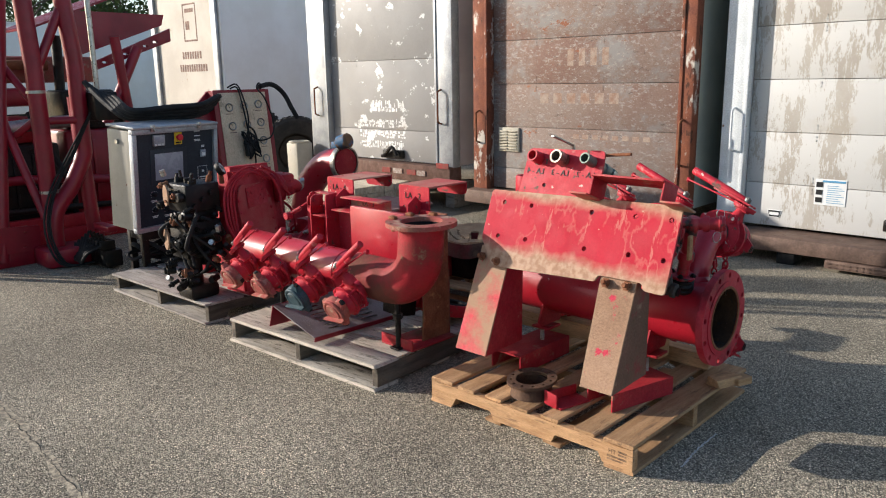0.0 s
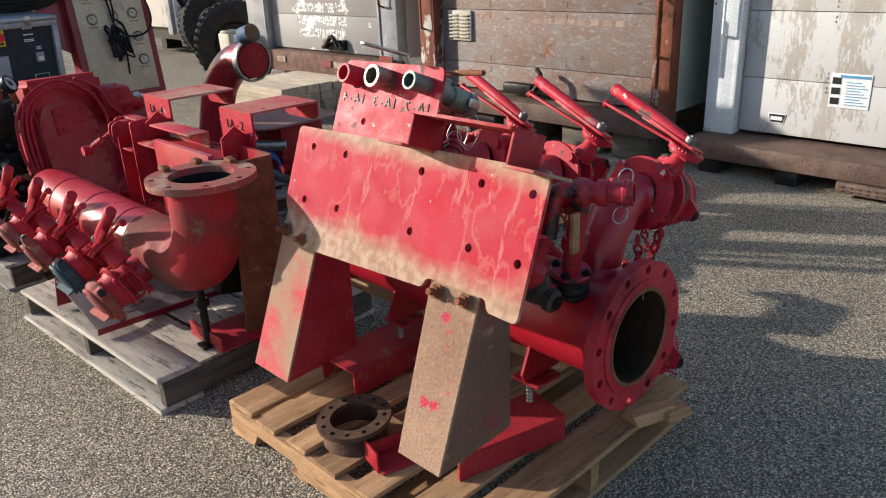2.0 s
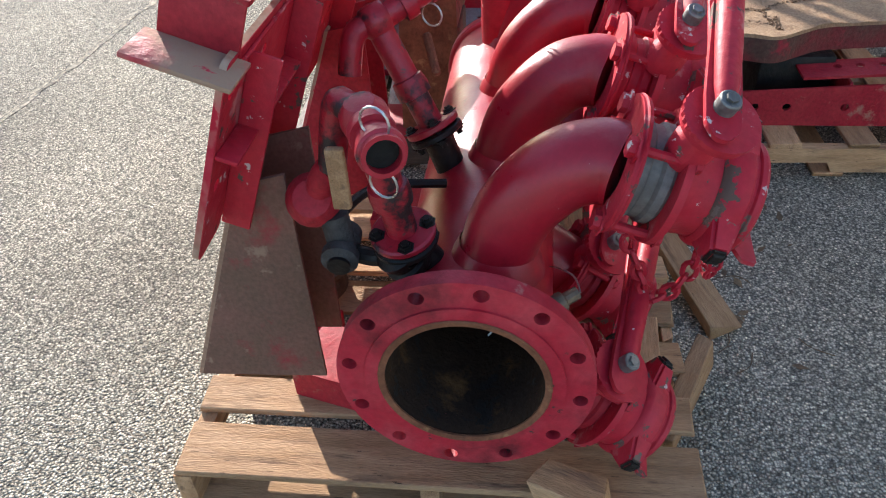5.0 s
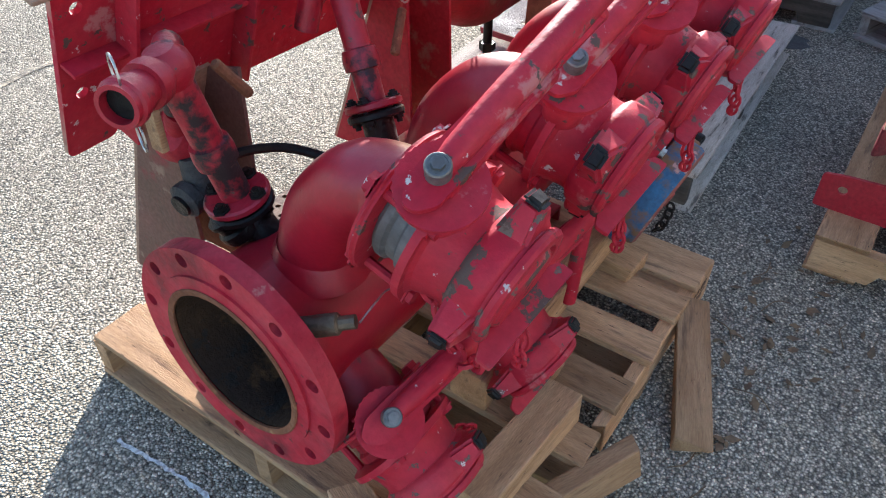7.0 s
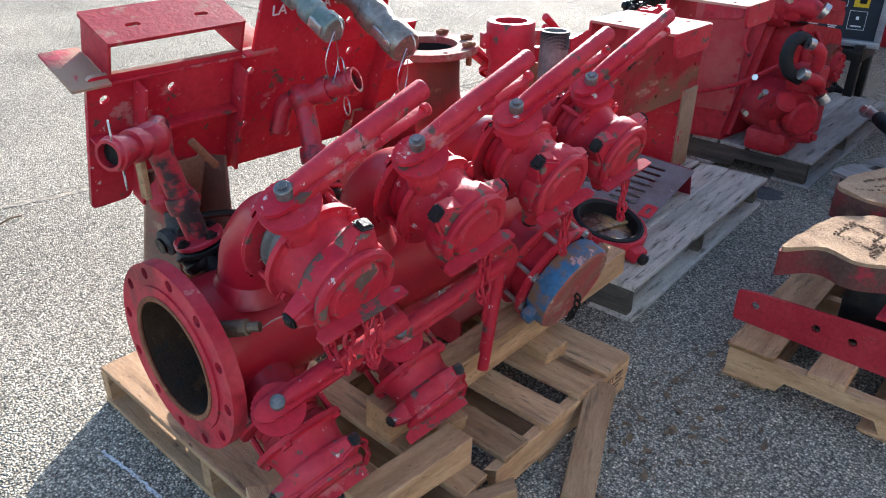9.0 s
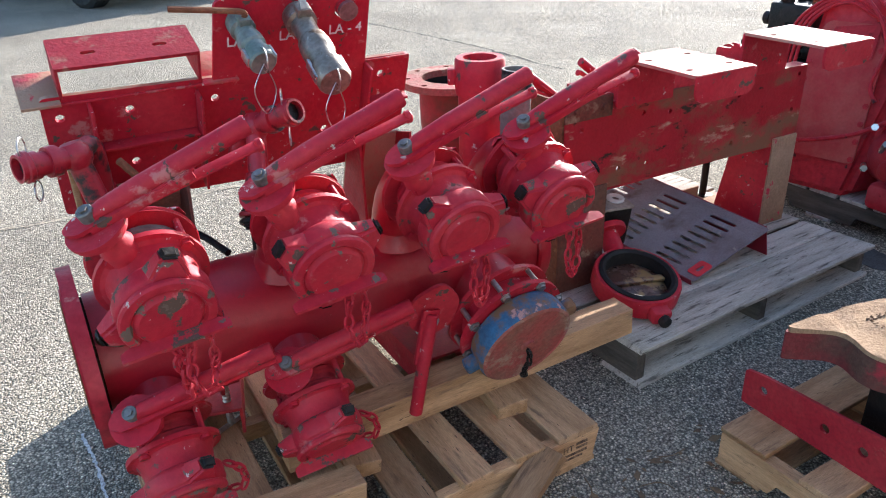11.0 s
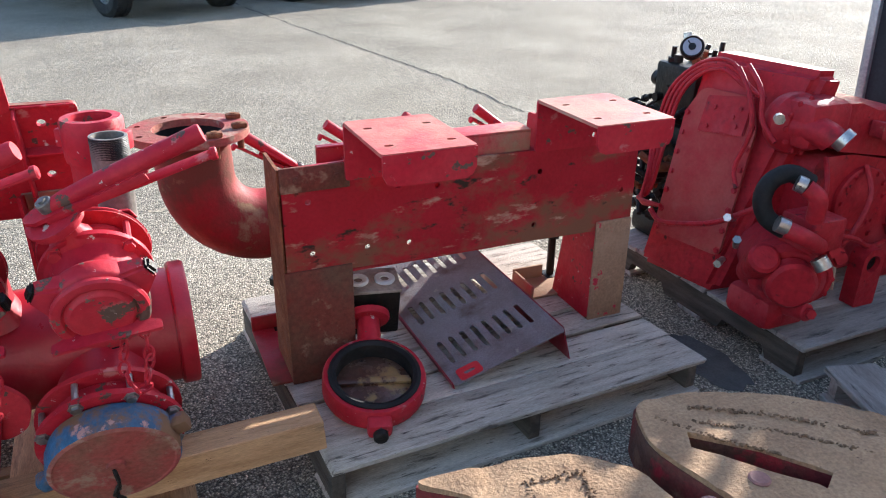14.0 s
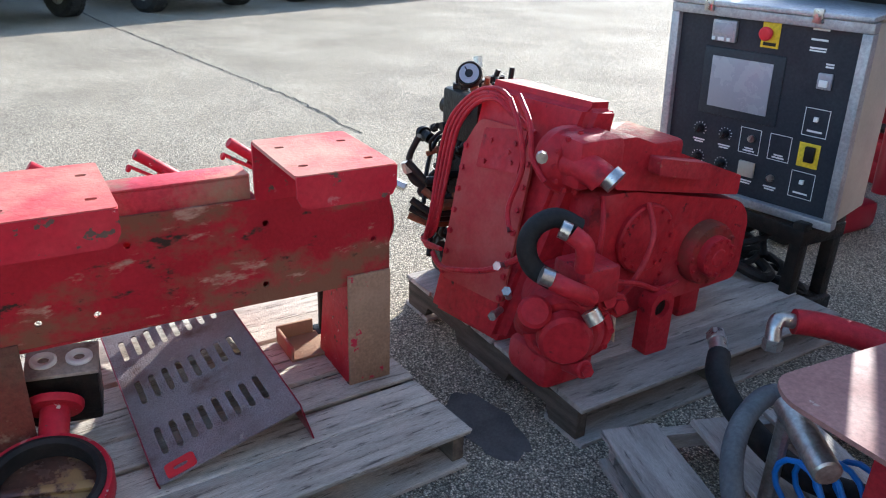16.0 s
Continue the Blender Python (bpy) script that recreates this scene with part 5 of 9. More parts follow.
def muddy_plate_material():
    """Red paint with washed-out patches and a tide line of dried mud along the lower edge and the top lip."""
    m = mat("red_plate_with_mud_tide_line", (0.42, 0.012, 0.030), (0.37, 0.009, 0.024), 5, 0.66, bump=0.12, bscale=110, fine=0.08,
            spots=[(4.5, 0.56, 0.62, (0.44, 0.034, 0.050), 0.8), (6, 0.605, 0.625, (0.46, 0.12, 0.105), 0.8, (3.2, 1, 0.6)), (3, 0.62, 0.66, (0.38, 0.22, 0.15), 0.9), (30, 0.68, 0.70, (0.5, 0.35, 0.25), 0.9)])
    t = m.node_tree
    n, l = t.nodes, t.links
    bsdf = n["Principled BSDF"]
    old = bsdf.inputs["Base Color"].links[0].from_socket
    co = n.new("ShaderNodeTexCoord")
    sep = n.new("ShaderNodeSeparateXYZ")
    l.new(co.outputs["Object"], sep.inputs["Vector"])
    no = n.new("ShaderNodeTexNoise")
    no.inputs["Scale"].default_value, no.inputs["Detail"].default_value = 6.0, 8.0
    l.new(co.outputs["Object"], no.inputs["Vector"])
    total = None
    for lo, hi, amp in ((0.770, 0.715, 0.20), (0.955, 1.0, 0.10)):
        add = n.new("ShaderNodeMath")
        add.operation = "MULTIPLY_ADD"
        add.inputs[1].default_value = amp
        l.new(no.outputs["Fac"], add.inputs[0])
        l.new(sep.outputs["Z"], add.inputs[2])
        mr = n.new("ShaderNodeMapRange")
        mr.inputs["From Min"].default_value, mr.inputs["From Max"].default_value = lo + amp / 2, hi + amp / 2
        l.new(add.outputs[0], mr.inputs["Value"])
        if total is None:
            total = mr.outputs["Result"]
        else:
            mx = n.new("ShaderNodeMath")
            mx.operation = "MAXIMUM"
            l.new(total, mx.inputs[0])
            l.new(mr.outputs["Result"], mx.inputs[1])
            total = mx.outputs[0]
    mix = n.new("ShaderNodeMix")
    mix.data_type = "RGBA"
    l.new(total, mix.inputs[0])
    # dried wash lines
    wash = n.new("ShaderNodeTexNoise")
    wash.inputs["Scale"].default_value, wash.inputs["Detail"].default_value = 5.5, 5.0
    mp = n.new("ShaderNodeMapping")
    mp.inputs["Scale"].default_value = (1.3, 1.0, 0.8)
    l.new(co.outputs["Object"], mp.inputs["Vector"])
    l.new(mp.outputs["Vector"], wash.inputs["Vector"])
    away = n.new("ShaderNodeMath")
    away.operation = "SUBTRACT"
    away.inputs[1].default_value = 0.54
    l.new(wash.outputs["Fac"], away.inputs[0])
    size = n.new("ShaderNodeMath")
    size.operation = "ABSOLUTE"
    l.new(away.outputs[0], size.inputs[0])
    line = n.new("ShaderNodeMapRange")
    line.inputs["From Min"].default_value, line.inputs["From Max"].default_value = 0.004, 0.022
    line.inputs["To Min"].default_value, line.inputs["To Max"].default_value = 0.32, 0.0
    l.new(size.outputs[0], line.inputs["Value"])
    lined = n.new("ShaderNodeMix")
    lined.data_type = "RGBA"
    l.new(line.outputs["Result"], lined.inputs[0])
    l.new(old, lined.inputs[6])
    lined.inputs[7].default_value = (0.50, 0.19, 0.15, 1)
    l.new(lined.outputs[2], mix.inputs[6])
    # mud of two tones with coarse grain
    grit = n.new("ShaderNodeTexNoise")
    grit.inputs["Scale"].default_value, grit.inputs["Detail"].default_value = 38.0, 6.0
    l.new(co.outputs["Object"], grit.inputs["Vector"])
    tone = n.new("ShaderNodeMapRange")
    tone.inputs["From Min"].default_value, tone.inputs["From Max"].default_value = 0.38, 0.62
    l.new(grit.outputs["Fac"], tone.inputs["Value"])
    mud = n.new("ShaderNodeMix")
    mud.data_type = "RGBA"
    l.new(tone.outputs["Result"], mud.inputs[0])
    mud.inputs[6].default_value, mud.inputs[7].default_value = (0.30, 0.17, 0.105, 1), (0.43, 0.28, 0.19, 1)
    l.new(mud.outputs[2], mix.inputs[7])
    l.new(mix.outputs[2], bsdf.inputs["Base Color"])
    return m


red_plate = muddy_plate_material()
b = bmesh.new()
outline = rounded([(-2.195, 0.205), (-1.243, 0.222), (-1.243, -0.132), (-1.335, -0.128), (-1.345, -0.10), (-1.545, -0.10), (-1.555, -0.128), (-1.99, -0.145), (-2.10, -0.145), (-2.195, -0.03)], 0.018)
hole_list = [circle(x, y, 0.011, 10) for x, y in [(-2.109, 0.152), (-1.955, 0.151), (-1.641, 0.155), (-1.435, 0.160), (-1.280, 0.163), (-2.104, -0.007), (-1.947, -0.004), (-1.638, -0.002), (-1.431, 0.003), (-1.278, 0.002)]]
sheet(b, outline, hole_list, 0.010, PF @ pose(0, 0, -0.010))
plate = part("front_plate", b, red_plate, panel)
b = bmesh.new()
sheet(b, outline, hole_list, 0.0010, PF @ pose(0, 0, -0.0112))
part("back_skin", b, red_worn, plate, "plain red paint on the plate's rear")
b = bmesh.new()
sheet(b, rounded([(-2.052, 0.19), (-2.047, 0.417), (-1.648, 0.424), (-1.635, 0.19)], 0.022), [circle(-1.922, 0.252, 0.010), circle(-1.982, 0.370, 0.030, 20), circle(-1.848, 0.370, 0.030, 20), circle(-1.70, 0.372, 0.024, 20)], 0.009, PF @ pose(0, 0, -0.0205))
part("upper_plate", b, red_worn, panel)
# solid letters for cut-outs: black as shade beyond, white on the rear as light
for x, w in ((-1.985, "LA - 4"), (-1.852, "LA - 3"), (-1.72, "LA - 2")):
    put("letters", text_mesh("letters", w, 0.037, black_plastic, 0.0012), panel, PF @ Matrix.Translation((x, 0.312, -0.0105)) @ Matrix.Scale(-1, 4, (1, 0, 0)), "cut-through label drawn dark as shade behind, mirrored on this side")
    me = text_mesh("letters", w, 0.037, label_white, 0.0012)
    put("letters", me, panel, PF @ Matrix.Translation((x, 0.312, -0.0215)) @ pose(0, 0, 0, 0, 180, 0), "cut label drawn white as light behind")
# stiffening ribs behind the plate
for x, y0, y1, d in ((-2.06, -0.14, 0.20, 0.05), (-1.60, -0.10, 0.19, 0.05), (-1.35, -0.12, 0.20, 0.05)):
    b = bmesh.new()
    box(b, (x, y0, -0.010 - d), (x + 0.008, y1, -0.0115), PF, bevel=0.002)
    part("rib", b, red_worn, panel)
for x0, x1, y in ((-2.19, -2.062, 0.075), (-1.59, -1.352, 0.07), (-1.342, -1.245, 0.07)):
    b = bmesh.new()
    box(b, (x0, y, -0.045), (x1, y + 0.008, -0.0115), PF, bevel=0.002)
    part("cross_rib", b, red_worn, panel)
# raised saddle bracket on the top edge
b = bmesh.new()
sheet(b, rounded([(-1.612, -0.015), (-1.288, -0.015), (-1.288, 0.115), (-1.612, 0.115)], 0.006), [slot(-1.53, 0.06, 0.034, 0.014), slot(-1.37, 0.06, 0.034, 0.014)], 0.008, PF @ pose(0, 0.287, 0, -90, 0, 0) @ Matrix.Scale(-1, 4, (0, 1, 0)) @ Matrix.Scale(-1, 4, (0, 1, 0)) @ pose(0, -0.10, 0))
bracket = part("saddle_bracket", b, red_dark, panel)
for x in (-1.612, -1.296):
    b = bmesh.new()
    box(b, (x, 0.212, -0.012), (x + 0.008, 0.288, 0.10), PF, bevel=0.002)
    part("bracket_leg", b, red_dark, bracket)
for x0, x1 in ((-1.70, -1.612), (-1.288, -1.205)):
    b = bmesh.new()
    box(b, (x0, 0.206, -0.03), (x1, 0.214, 0.115), PF, bevel=0.002)
    part("bracket_foot", b, red_muddy, bracket)
b = bmesh.new()
box(b, (-2.19, 0.1995, -0.018), (-1.25, 0.2055, -0.0115), PF, bevel=0.002)
part("top_lip", b, red_worn, panel)
# legs
for x0, x1, xb0, xb1 in ((-2.19, -2.02, -2.205, -2.025), (-1.538, -1.372, -1.52, -1.372)):
    b = bmesh.new()
    fr = [PF @ Vector(v) for v in ((x0, -0.06, -0.011), (x1, -0.06, -0.011), (xb1, -0.557, -0.011), (xb0, -0.557, -0.011))]
    inn = [p - PN * 0.008 for p in fr]
    vs = [b.verts.new(p) for p in fr + inn]
    for f in ((3, 2, 1, 0), (4, 5, 6, 7), (0, 1, 5, 4), (1, 2, 6, 5), (2, 3, 7, 6), (3, 0, 4, 7)):
        b.faces.new([vs[i] for i in f])
    leg = part("leg", b, mud_tan if x0 > -1.8 else red_muddy, panel, "leg caked in tan mud")
    for xa, xc in ((x0, xb0), (x1 - 0.008, xb1 - 0.008)):
        b = bmesh.new()
        a_, c_ = inn[0], inn[3]
        side = [(a_.y, a_.z), (3.06, a_.z + 0.02), (3.06, 0.285), (c_.y, c_.z)]
        vs = []
        for dx in (0, 0.008):
            for k, (y, z) in enumerate(side):
                vs.append(b.verts.new(((xa if k < 2 else xc) + dx, y, z)))
        for f in ((0, 1, 2, 3), (7, 6, 5, 4), (0, 4, 5, 1), (1, 5, 6, 2), (2, 6, 7, 3), (3, 7, 4, 0)):
            b.faces.new([vs[i] for i in f])
        bmesh.ops.recalc_face_normals(b, faces=b.faces)
        # right leg's webs: mud with their shade painted in
        part("side_web", b, mud_unlit if x0 > -1.8 else red_dark, leg)
    # foot channel
    b = bmesh.new()
    w, long, fh, fm = (0.078, 0.36, 0.203, pose(-1.440, 3.315, 0, 0, 0, -15)) if x0 > -1.8 else (0.090, 0.40, 0.215, pose((x0 + x1) / 2 + 0.015, 3.42, 0))
    profile = [(-w, 0.1235), (0.008 - w, 0.1235), (0.008 - w, fh - 0.008), (w - 0.008, fh - 0.008), (w - 0.008, 0.1235), (w, 0.1235), (w, fh), (-w, fh)]
    sheet(b, profile, (), long, fm @ pose(0, 0, 0, 90, 0, 0))
    part("foot_channel", b, red_dark, panel)
for x, y in ((-2.165, -0.115), (-2.075, -0.125), (-1.501, -0.125), (-1.405, -0.122)):
    b = bmesh.new()
    p = PF @ Vector((x, y, 0.0))
    bolt(b, p, PN, 0.015, 0.012)
    rod(b, p, p + PN * 0.03, 0.009, n=10)
    part("frame_bolt", b, rust, panel)
# line fittings through the upper plate
steel_tan = mat("brown_grey_weathered_steel", (0.30, 0.26, 0.21), (0.20, 0.165, 0.125), 14, 0.42, 0.7, bump=0.25, spots=[(16, 0.56, 0.66, (0.12, 0.075, 0.045), 0.8), (30, 0.62, 0.68, (0.42, 0.38, 0.32), 0.5)])
b = bmesh.new()
for x, r, l0 in ((-1.982, 0.027, 0.045),):
    pipe(b, PF @ Vector((x, 0.372, -0.03)), PF @ Vector((x, 0.372, l0)), r, r * 0.75, 22)
    part("line_stub", b, red_worn, panel)
b = bmesh.new()
lathe(b, [(0, 0), (0.022, 0), (0.026, 0.006), (0.026, 0.02), (0, 0.02)], frame_to(PF @ Vector((-1.982, 0.370, -0.022)), -PN), 22)
part("line_plug", b, steel, panel, "round bare steel plug")
for x, r, mm, tail in ((-1.848, 0.030, steel_tan, 0.27), (-1.70, 0.024, bronze_green, 0.17)):
    b = bmesh.new()
    pipe(b, PF @ Vector((x, 0.372, -0.06)), PF @ Vector((x, 0.372, 0.055)), r, r * 0.74, 24)
    pm = frame_to(PF @ Vector((x, 0.372, -0.03)), -PN + Vector((0.04 if tail > 0.2 else -0.03, 0, -0.10)))
    lathe(b, [(r, 0.0), (r * 1.25, 0.0), (r * 1.3, 0.01), (r * 1.3, 0.04), (r, 0.045), (r * 0.95, tail * 0.4), (r * 1.2, tail * 0.42), (r * 1.3, tail * 0.5), (r * 1.3, tail * 0.62), (r * 1.1, tail * 0.66), (r * 1.1, tail * 0.78), (r * 1.35, tail * 0.80), (r * 1.35, tail * 0.97), (r * 1.2, tail), (0, tail)], pm, 26)
    box(b, (-r * 0.6, r * 0.8, 0.02), (r * 0.6, r * 1.6, 0.055), pm, bevel=0.004)
    bv = part("ball_valve", b, mm, panel, "bare steel quick-connect ball valve")
    b = bmesh.new()
    if tail > 0.2:
        box(b, (-0.009, -0.004, -0.005), (0.009, 0.004, 0.05), frame_to(pm @ Vector((0, r * 1.55, 0.045)), (0, -0.35, 0.94)), bevel=0.002)
        box(b, (-0.009, -0.004, -0.01), (0.009, 0.004, 0.155), frame_to((pm @ Vector((0, r * 1.55, 0.045))) + Vector((0, -0.0175, 0.047)), (0.01, -0.95, 0.31)), bevel=0.002)
    else:
        tube(b, spline([pm @ Vector((0, r * 1.4, 0.04)), pm @ Vector((0, r * 2.0, 0.04)), pm @ Vector((-0.035, r * 2.1, 0.03)), pm @ Vector((-0.16, r * 2.1, 0.0))], 5), 0.007, 8)
    part("handle", b, steel if tail > 0.2 else rust, bv)
    b = bmesh.new()
    e = pm @ Vector((0, 0, tail))
    tube(b, spline([e, e + Vector((0.03, 0.0, -0.06)), e + Vector((0.0, -0.02, -0.12)), e + Vector((-0.03, -0.03, -0.07)), e], 6), 0.0015, 5)
    loop = [e + Vector((0, 0.028 * math.cos(2 * math.pi * k / 14), 0.01 + 0.028 * math.sin(2 * math.pi * k / 14))) for k in range(15)]
    tube(b, loop, 0.002, 6)
    for s in (-1, 1):
        box(b, (s * r * 1.3 - 0.004, -0.012, tail * 0.7), (s * r * 1.3 + 0.004, 0.012, tail * 0.95), pm, bevel=0.002)
    part("pull_ring", b, chrome, bv)

# heat-treatment stamps on the new pallet
for sm in (pose(-2.245, 3.7975, 0.064, 90, 0, 180), pose(-1.31, 2.7375, 0.064, 90, 0, 0)):
    put("stamp_letters", text_mesh("stamp_letters", "HT", 0.026, stamp_ink, 0.0006), pallet_new, sm @ Matrix.Translation((-0.018, 0.010, 0)))
    b = bmesh.new()
    for x0, x1, y0, y1 in ((0.008, 0.045, 0.014, 0.022), (0.008, 0.045, 0.002, 0.009), (-0.04, 0.045, -0.014, -0.006), (-0.04, 0.03, -0.026, -0.019)):
        box(b, (x0, y0, -0.0006), (x1, y1, 0.0006), sm)
    tagged(part("stamp_bars", b, stamp_ink, pallet_new), kind="stuff")

# loose things on the new pallet
b = bmesh.new()
sheet(b, circle(0, 0, 0.112, 36), [circle(0, 0, 0.072, 30)] + [circle(0.093 * math.cos(a), 0.093 * math.sin(a), 0.008, 8) for a in [2 * math.pi * k / 12 for k in range(12)]], 0.014, pose(-1.83, 2.885, 0.185, 4, -3, 10))
lathe(b, [(0.072, 0.185), (0.080, 0.185), (0.098, 0.1235), (0.088, 0.1235)], pose(-1.83, 2.885, 0), 30, closed=True)
solo("flange_ring", b, rust_dark, "rusty brown loose pipe flange ring lying on the pallet", "pipe flange")
b = bmesh.new()
for args in (((-0.05, -0.07, 0), (0.05, 0.10, 0.008)), ((-0.05, -0.07, 0.008), (-0.042, 0.10, 0.05)), ((-0.05, -0.078, 0.0), (0.03, -0.07, 0.062))):
    box(b, *args, pose(-1.66, 2.90, 0.1235, 0, 0, -14), bevel=0.002)
solo("angle_bracket", b, red_dark, "loose dark red steel angle bracket with a bolt hole", "bracket")
rnd = random.Random(21)
b = board(1.09, 0.085, 0.088, rnd, 0.005)
solo("timber", b, wood_new, "long pale pine timber lying across the pallet", "timber", "timbers on the pallet", m=pose(-2.095, 3.548, 0.172, 0, 0, 1.2))
for x in (-1.72, -2.16):
    b = board(0.26, 0.09, 0.048, rnd, 0.005)
    solo("timber", b, wood_new, "flat pine packing piece under the long timber", "timber", "timbers on the pallet", m=pose(x, 3.53, 0.1235, 0, 0, 84))
b = board(0.31, 0.080, 0.072, rnd, 0.008)
solo("timber", b, wood_new, "short broken pine timber offcut with split end", "timber", "timbers on the pallet", m=pose(-1.528, 3.700, 0.1235, 0, 0, -3))
b = board(0.13, 0.075, 0.040, rnd, 0.008)
solo("timber", b, wood_new, "pale pine block wedged under the pipe flange", "timber", "timbers on the pallet", m=pose(-1.245, 3.545, 0.1235, 0, 0, 66))
b = board(0.09, 0.055, 0.034, rnd, 0.008)
solo("timber", b, wood_new, "small split pine block beside the pipe flange", "timber", "timbers on the pallet", m=pose(-1.190, 3.600, 0.1235, 0, 0, 72))
b = board(0.31, 0.042, 0.088, rnd, 0.007)
solo("timber", b, wood_new, "broken length of pallet stringer knocked askew", "timber", m=pose(-1.552, 3.812, 0.030, 4, 3, -25))
b = board(0.38, 0.075, 0.03, rnd, 0.012)
solo("timber", b, wood_new, "splintered pine plank leaning on the pallet edge", "timber", m=pose(-2.0, 3.875, 0.045, 0, 14, 24))


# ---- the red beam and suction pipe on the grey pallet ----
P2 = 0.1355
suction = thing("suction_manifold", (-3.0, 2.82, P2), "red suction pipe with a flanged elbow and four capped valves", "manifold")
SY, SZ, SR = 2.82, 0.505, 0.111
EC = Vector((-2.465, 2.84, 0.0))
b = bmesh.new()
lathe(b, [(0.0, 0.0), (0.09, 0.004), (0.107, 0.02), (SR, 0.04), (SR, 1.10)], frame_to((-3.97, SY, SZ), (1, 0, 0)), 40)
for x in (-3.66, -3.33, -3.02):
    lathe(b, [(SR, -0.006), (SR + 0.0035, 0.0), (SR, 0.006)], frame_to((x, SY, SZ), (1, 0, 0)), 40)
part("suction_pipe", b, red_gloss, suction)
b = bmesh.new()
pts = [Vector((-2.92, SY, SZ)), Vector((-2.70, SY + 0.005, SZ))] + bend((-2.665, SY + 0.01, SZ), (1, 0.03, 0), (0, 0, 1), 0.195, 12) + [Vector((-2.465, 2.84, 0.82))]
tube(b, pts, SR + 0.001, 36, cap=False)
part("elbow", b, red_rusty, suction, "elbow browned by rust and dust")
# black cup set in the elbow's mouth in place of its shaded depth
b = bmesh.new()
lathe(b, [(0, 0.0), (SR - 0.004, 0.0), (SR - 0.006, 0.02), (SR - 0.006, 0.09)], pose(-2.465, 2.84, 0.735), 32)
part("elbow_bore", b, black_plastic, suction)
b = bmesh.new()
sheet(b, circle(-2.465, 2.84, 0.172, 52), [circle(-2.465, 2.84, 0.103, 40)] + [circle(-2.465 + 0.149 * math.cos(a), 2.84 + 0.149 * math.sin(a), 0.010, 10) for a in [2 * math.pi * (k + 0.5) / 8 for k in range(8)]], 0.022, pose(0, 0, 0.818))
vflange = part("elbow_flange", b, cap_faded, suction, "dusty faded flange")
for k in (1, 2, 3):
    a = 2 * math.pi * (k + 0.5) / 8 + math.pi / 4
    b = bmesh.new()
    p = Vector((-2.465 + 0.149 * math.cos(a), 2.84 + 0.149 * math.sin(a), 0.84))
    box(b, (p.x - 0.022, p.y - 0.013, 0.84), (p.x + 0.022, p.y + 0.013, 0.856), bevel=0.005)
    rod(b, p - Vector((0, 0, 0.06)), p + Vector((0, 0, 0.018)), 0.010, n=10)
    part("clamp_bolt", b, rust, vflange)
way_f = Vector((0, -0.90, -0.43)).normalized()
s_caps = [cap_faded, green_dark, cap_faded, cap_faded]
for i, x in enumerate((-2.81, -3.14, -3.47, -3.79)):
    b = bmesh.new()
    c = Vector((x, SY, SZ))
    rod(b, c + way_f * 0.085, c + way_f * 0.15, 0.055, n=24)
    part("branch_pipe", b, red_gloss, suction)
    vm = out_frame(c + way_f * 0.150, way_f)
    mm = valve_meshes(red_worn, s_caps[i], red_dark, 0.235)
    tip = Vector((-2.642 - 0.295 * i, 2.604 - 0.014 * i, 0.742))
    hub = tip + Vector((-0.190, 0.0, -0.139))
    ml = lever_frame(hub, (-0.53, -0.35, 0.725), tip)
    c0 = vm @ Vector((-0.03, 0.05, 0.08))
    put_valve(suction, mm, vm, [c0, c0 + Vector((0.05, -0.02, -0.01)), c0 + Vector((0.08, 0.0, -0.07)), c0 + Vector((0.05, 0.0, -0.11)), c0 + Vector((0.0, 0.0, -0.10))], ml, 0.95, 40 + 25 * i)
for x in (-2.68, -3.72):
    b = bmesh.new()
    y = SY + 0.045
    box(b, (x - 0.03, y - 0.035, P2), (x + 0.03, y + 0.035, P2 + 0.012), bevel=0.003)
    rod(b, (x, y, P2 + 0.01), (x, y, SZ - 0.09), 0.015, n=14)
    lathe(b, [(0.015, 0), (0.027, 0), (0.027, 0.025), (0.015, 0.025)], pose(x, y, 0.30), 6)
    part("jack_stand", b, iron_dark, suction)

red_shelf = mat("red_shelf_paint_under_dust", (0.42, 0.035, 0.042), (0.44, 0.09, 0.075), 6, 0.62, bump=0.2, fine=0.12, spots=[(2.6, 0.40, 0.60, (0.43, 0.23, 0.17), 0.9), (20, 0.66, 0.70, (0.22, 0.12, 0.08), 0.9)])
red_beam = mat("red_beam_paint_with_rust_and_dust", (0.36, 0.014, 0.026), (0.30, 0.012, 0.02), 6, 0.5, bump=0.2, fine=0.12,
               spots=[(3.4, 0.49, 0.60, (0.20, 0.085, 0.05), 0.9, (1, 1, 1.5)), (6, 0.60, 0.68, (0.42, 0.25, 0.18), 0.9, (1, 1, 2.2)), (9, 0.60, 0.66, (0.045, 0.03, 0.022), 0.9, (1, 1, 2))])
leg_brown = mat("brown_dusty_steel_leg", (0.12, 0.068, 0.045), (0.17, 0.045, 0.032), 5, 0.85, bump=0.3, spots=[(6, 0.6, 0.68, (0.33, 0.24, 0.16), 0.95)])
BY = 3.205                                               # rear face of the beam
beam = thing("support_beam", (-3.2, 3.1, P2), "dusty red steel support beam with two bracket shelves", "beam")
b = bmesh.new()
face = [(-3.80, 0.465), (-2.645, 0.485), (-2.645, 0.80), (-2.835, 0.805), (-2.84, 0.775), (-3.80, 0.765)]
hl = [circle(x, z, 0.009, 8) for x, z in ((-3.013, 0.534), (-3.431, 0.525), (-2.885, 0.54), (-2.725, 0.545), (-2.72, 0.70), (-2.98, 0.715), (-3.44, 0.70), (-3.75, 0.60), (-3.10, 0.70), (-3.76, 0.735))]
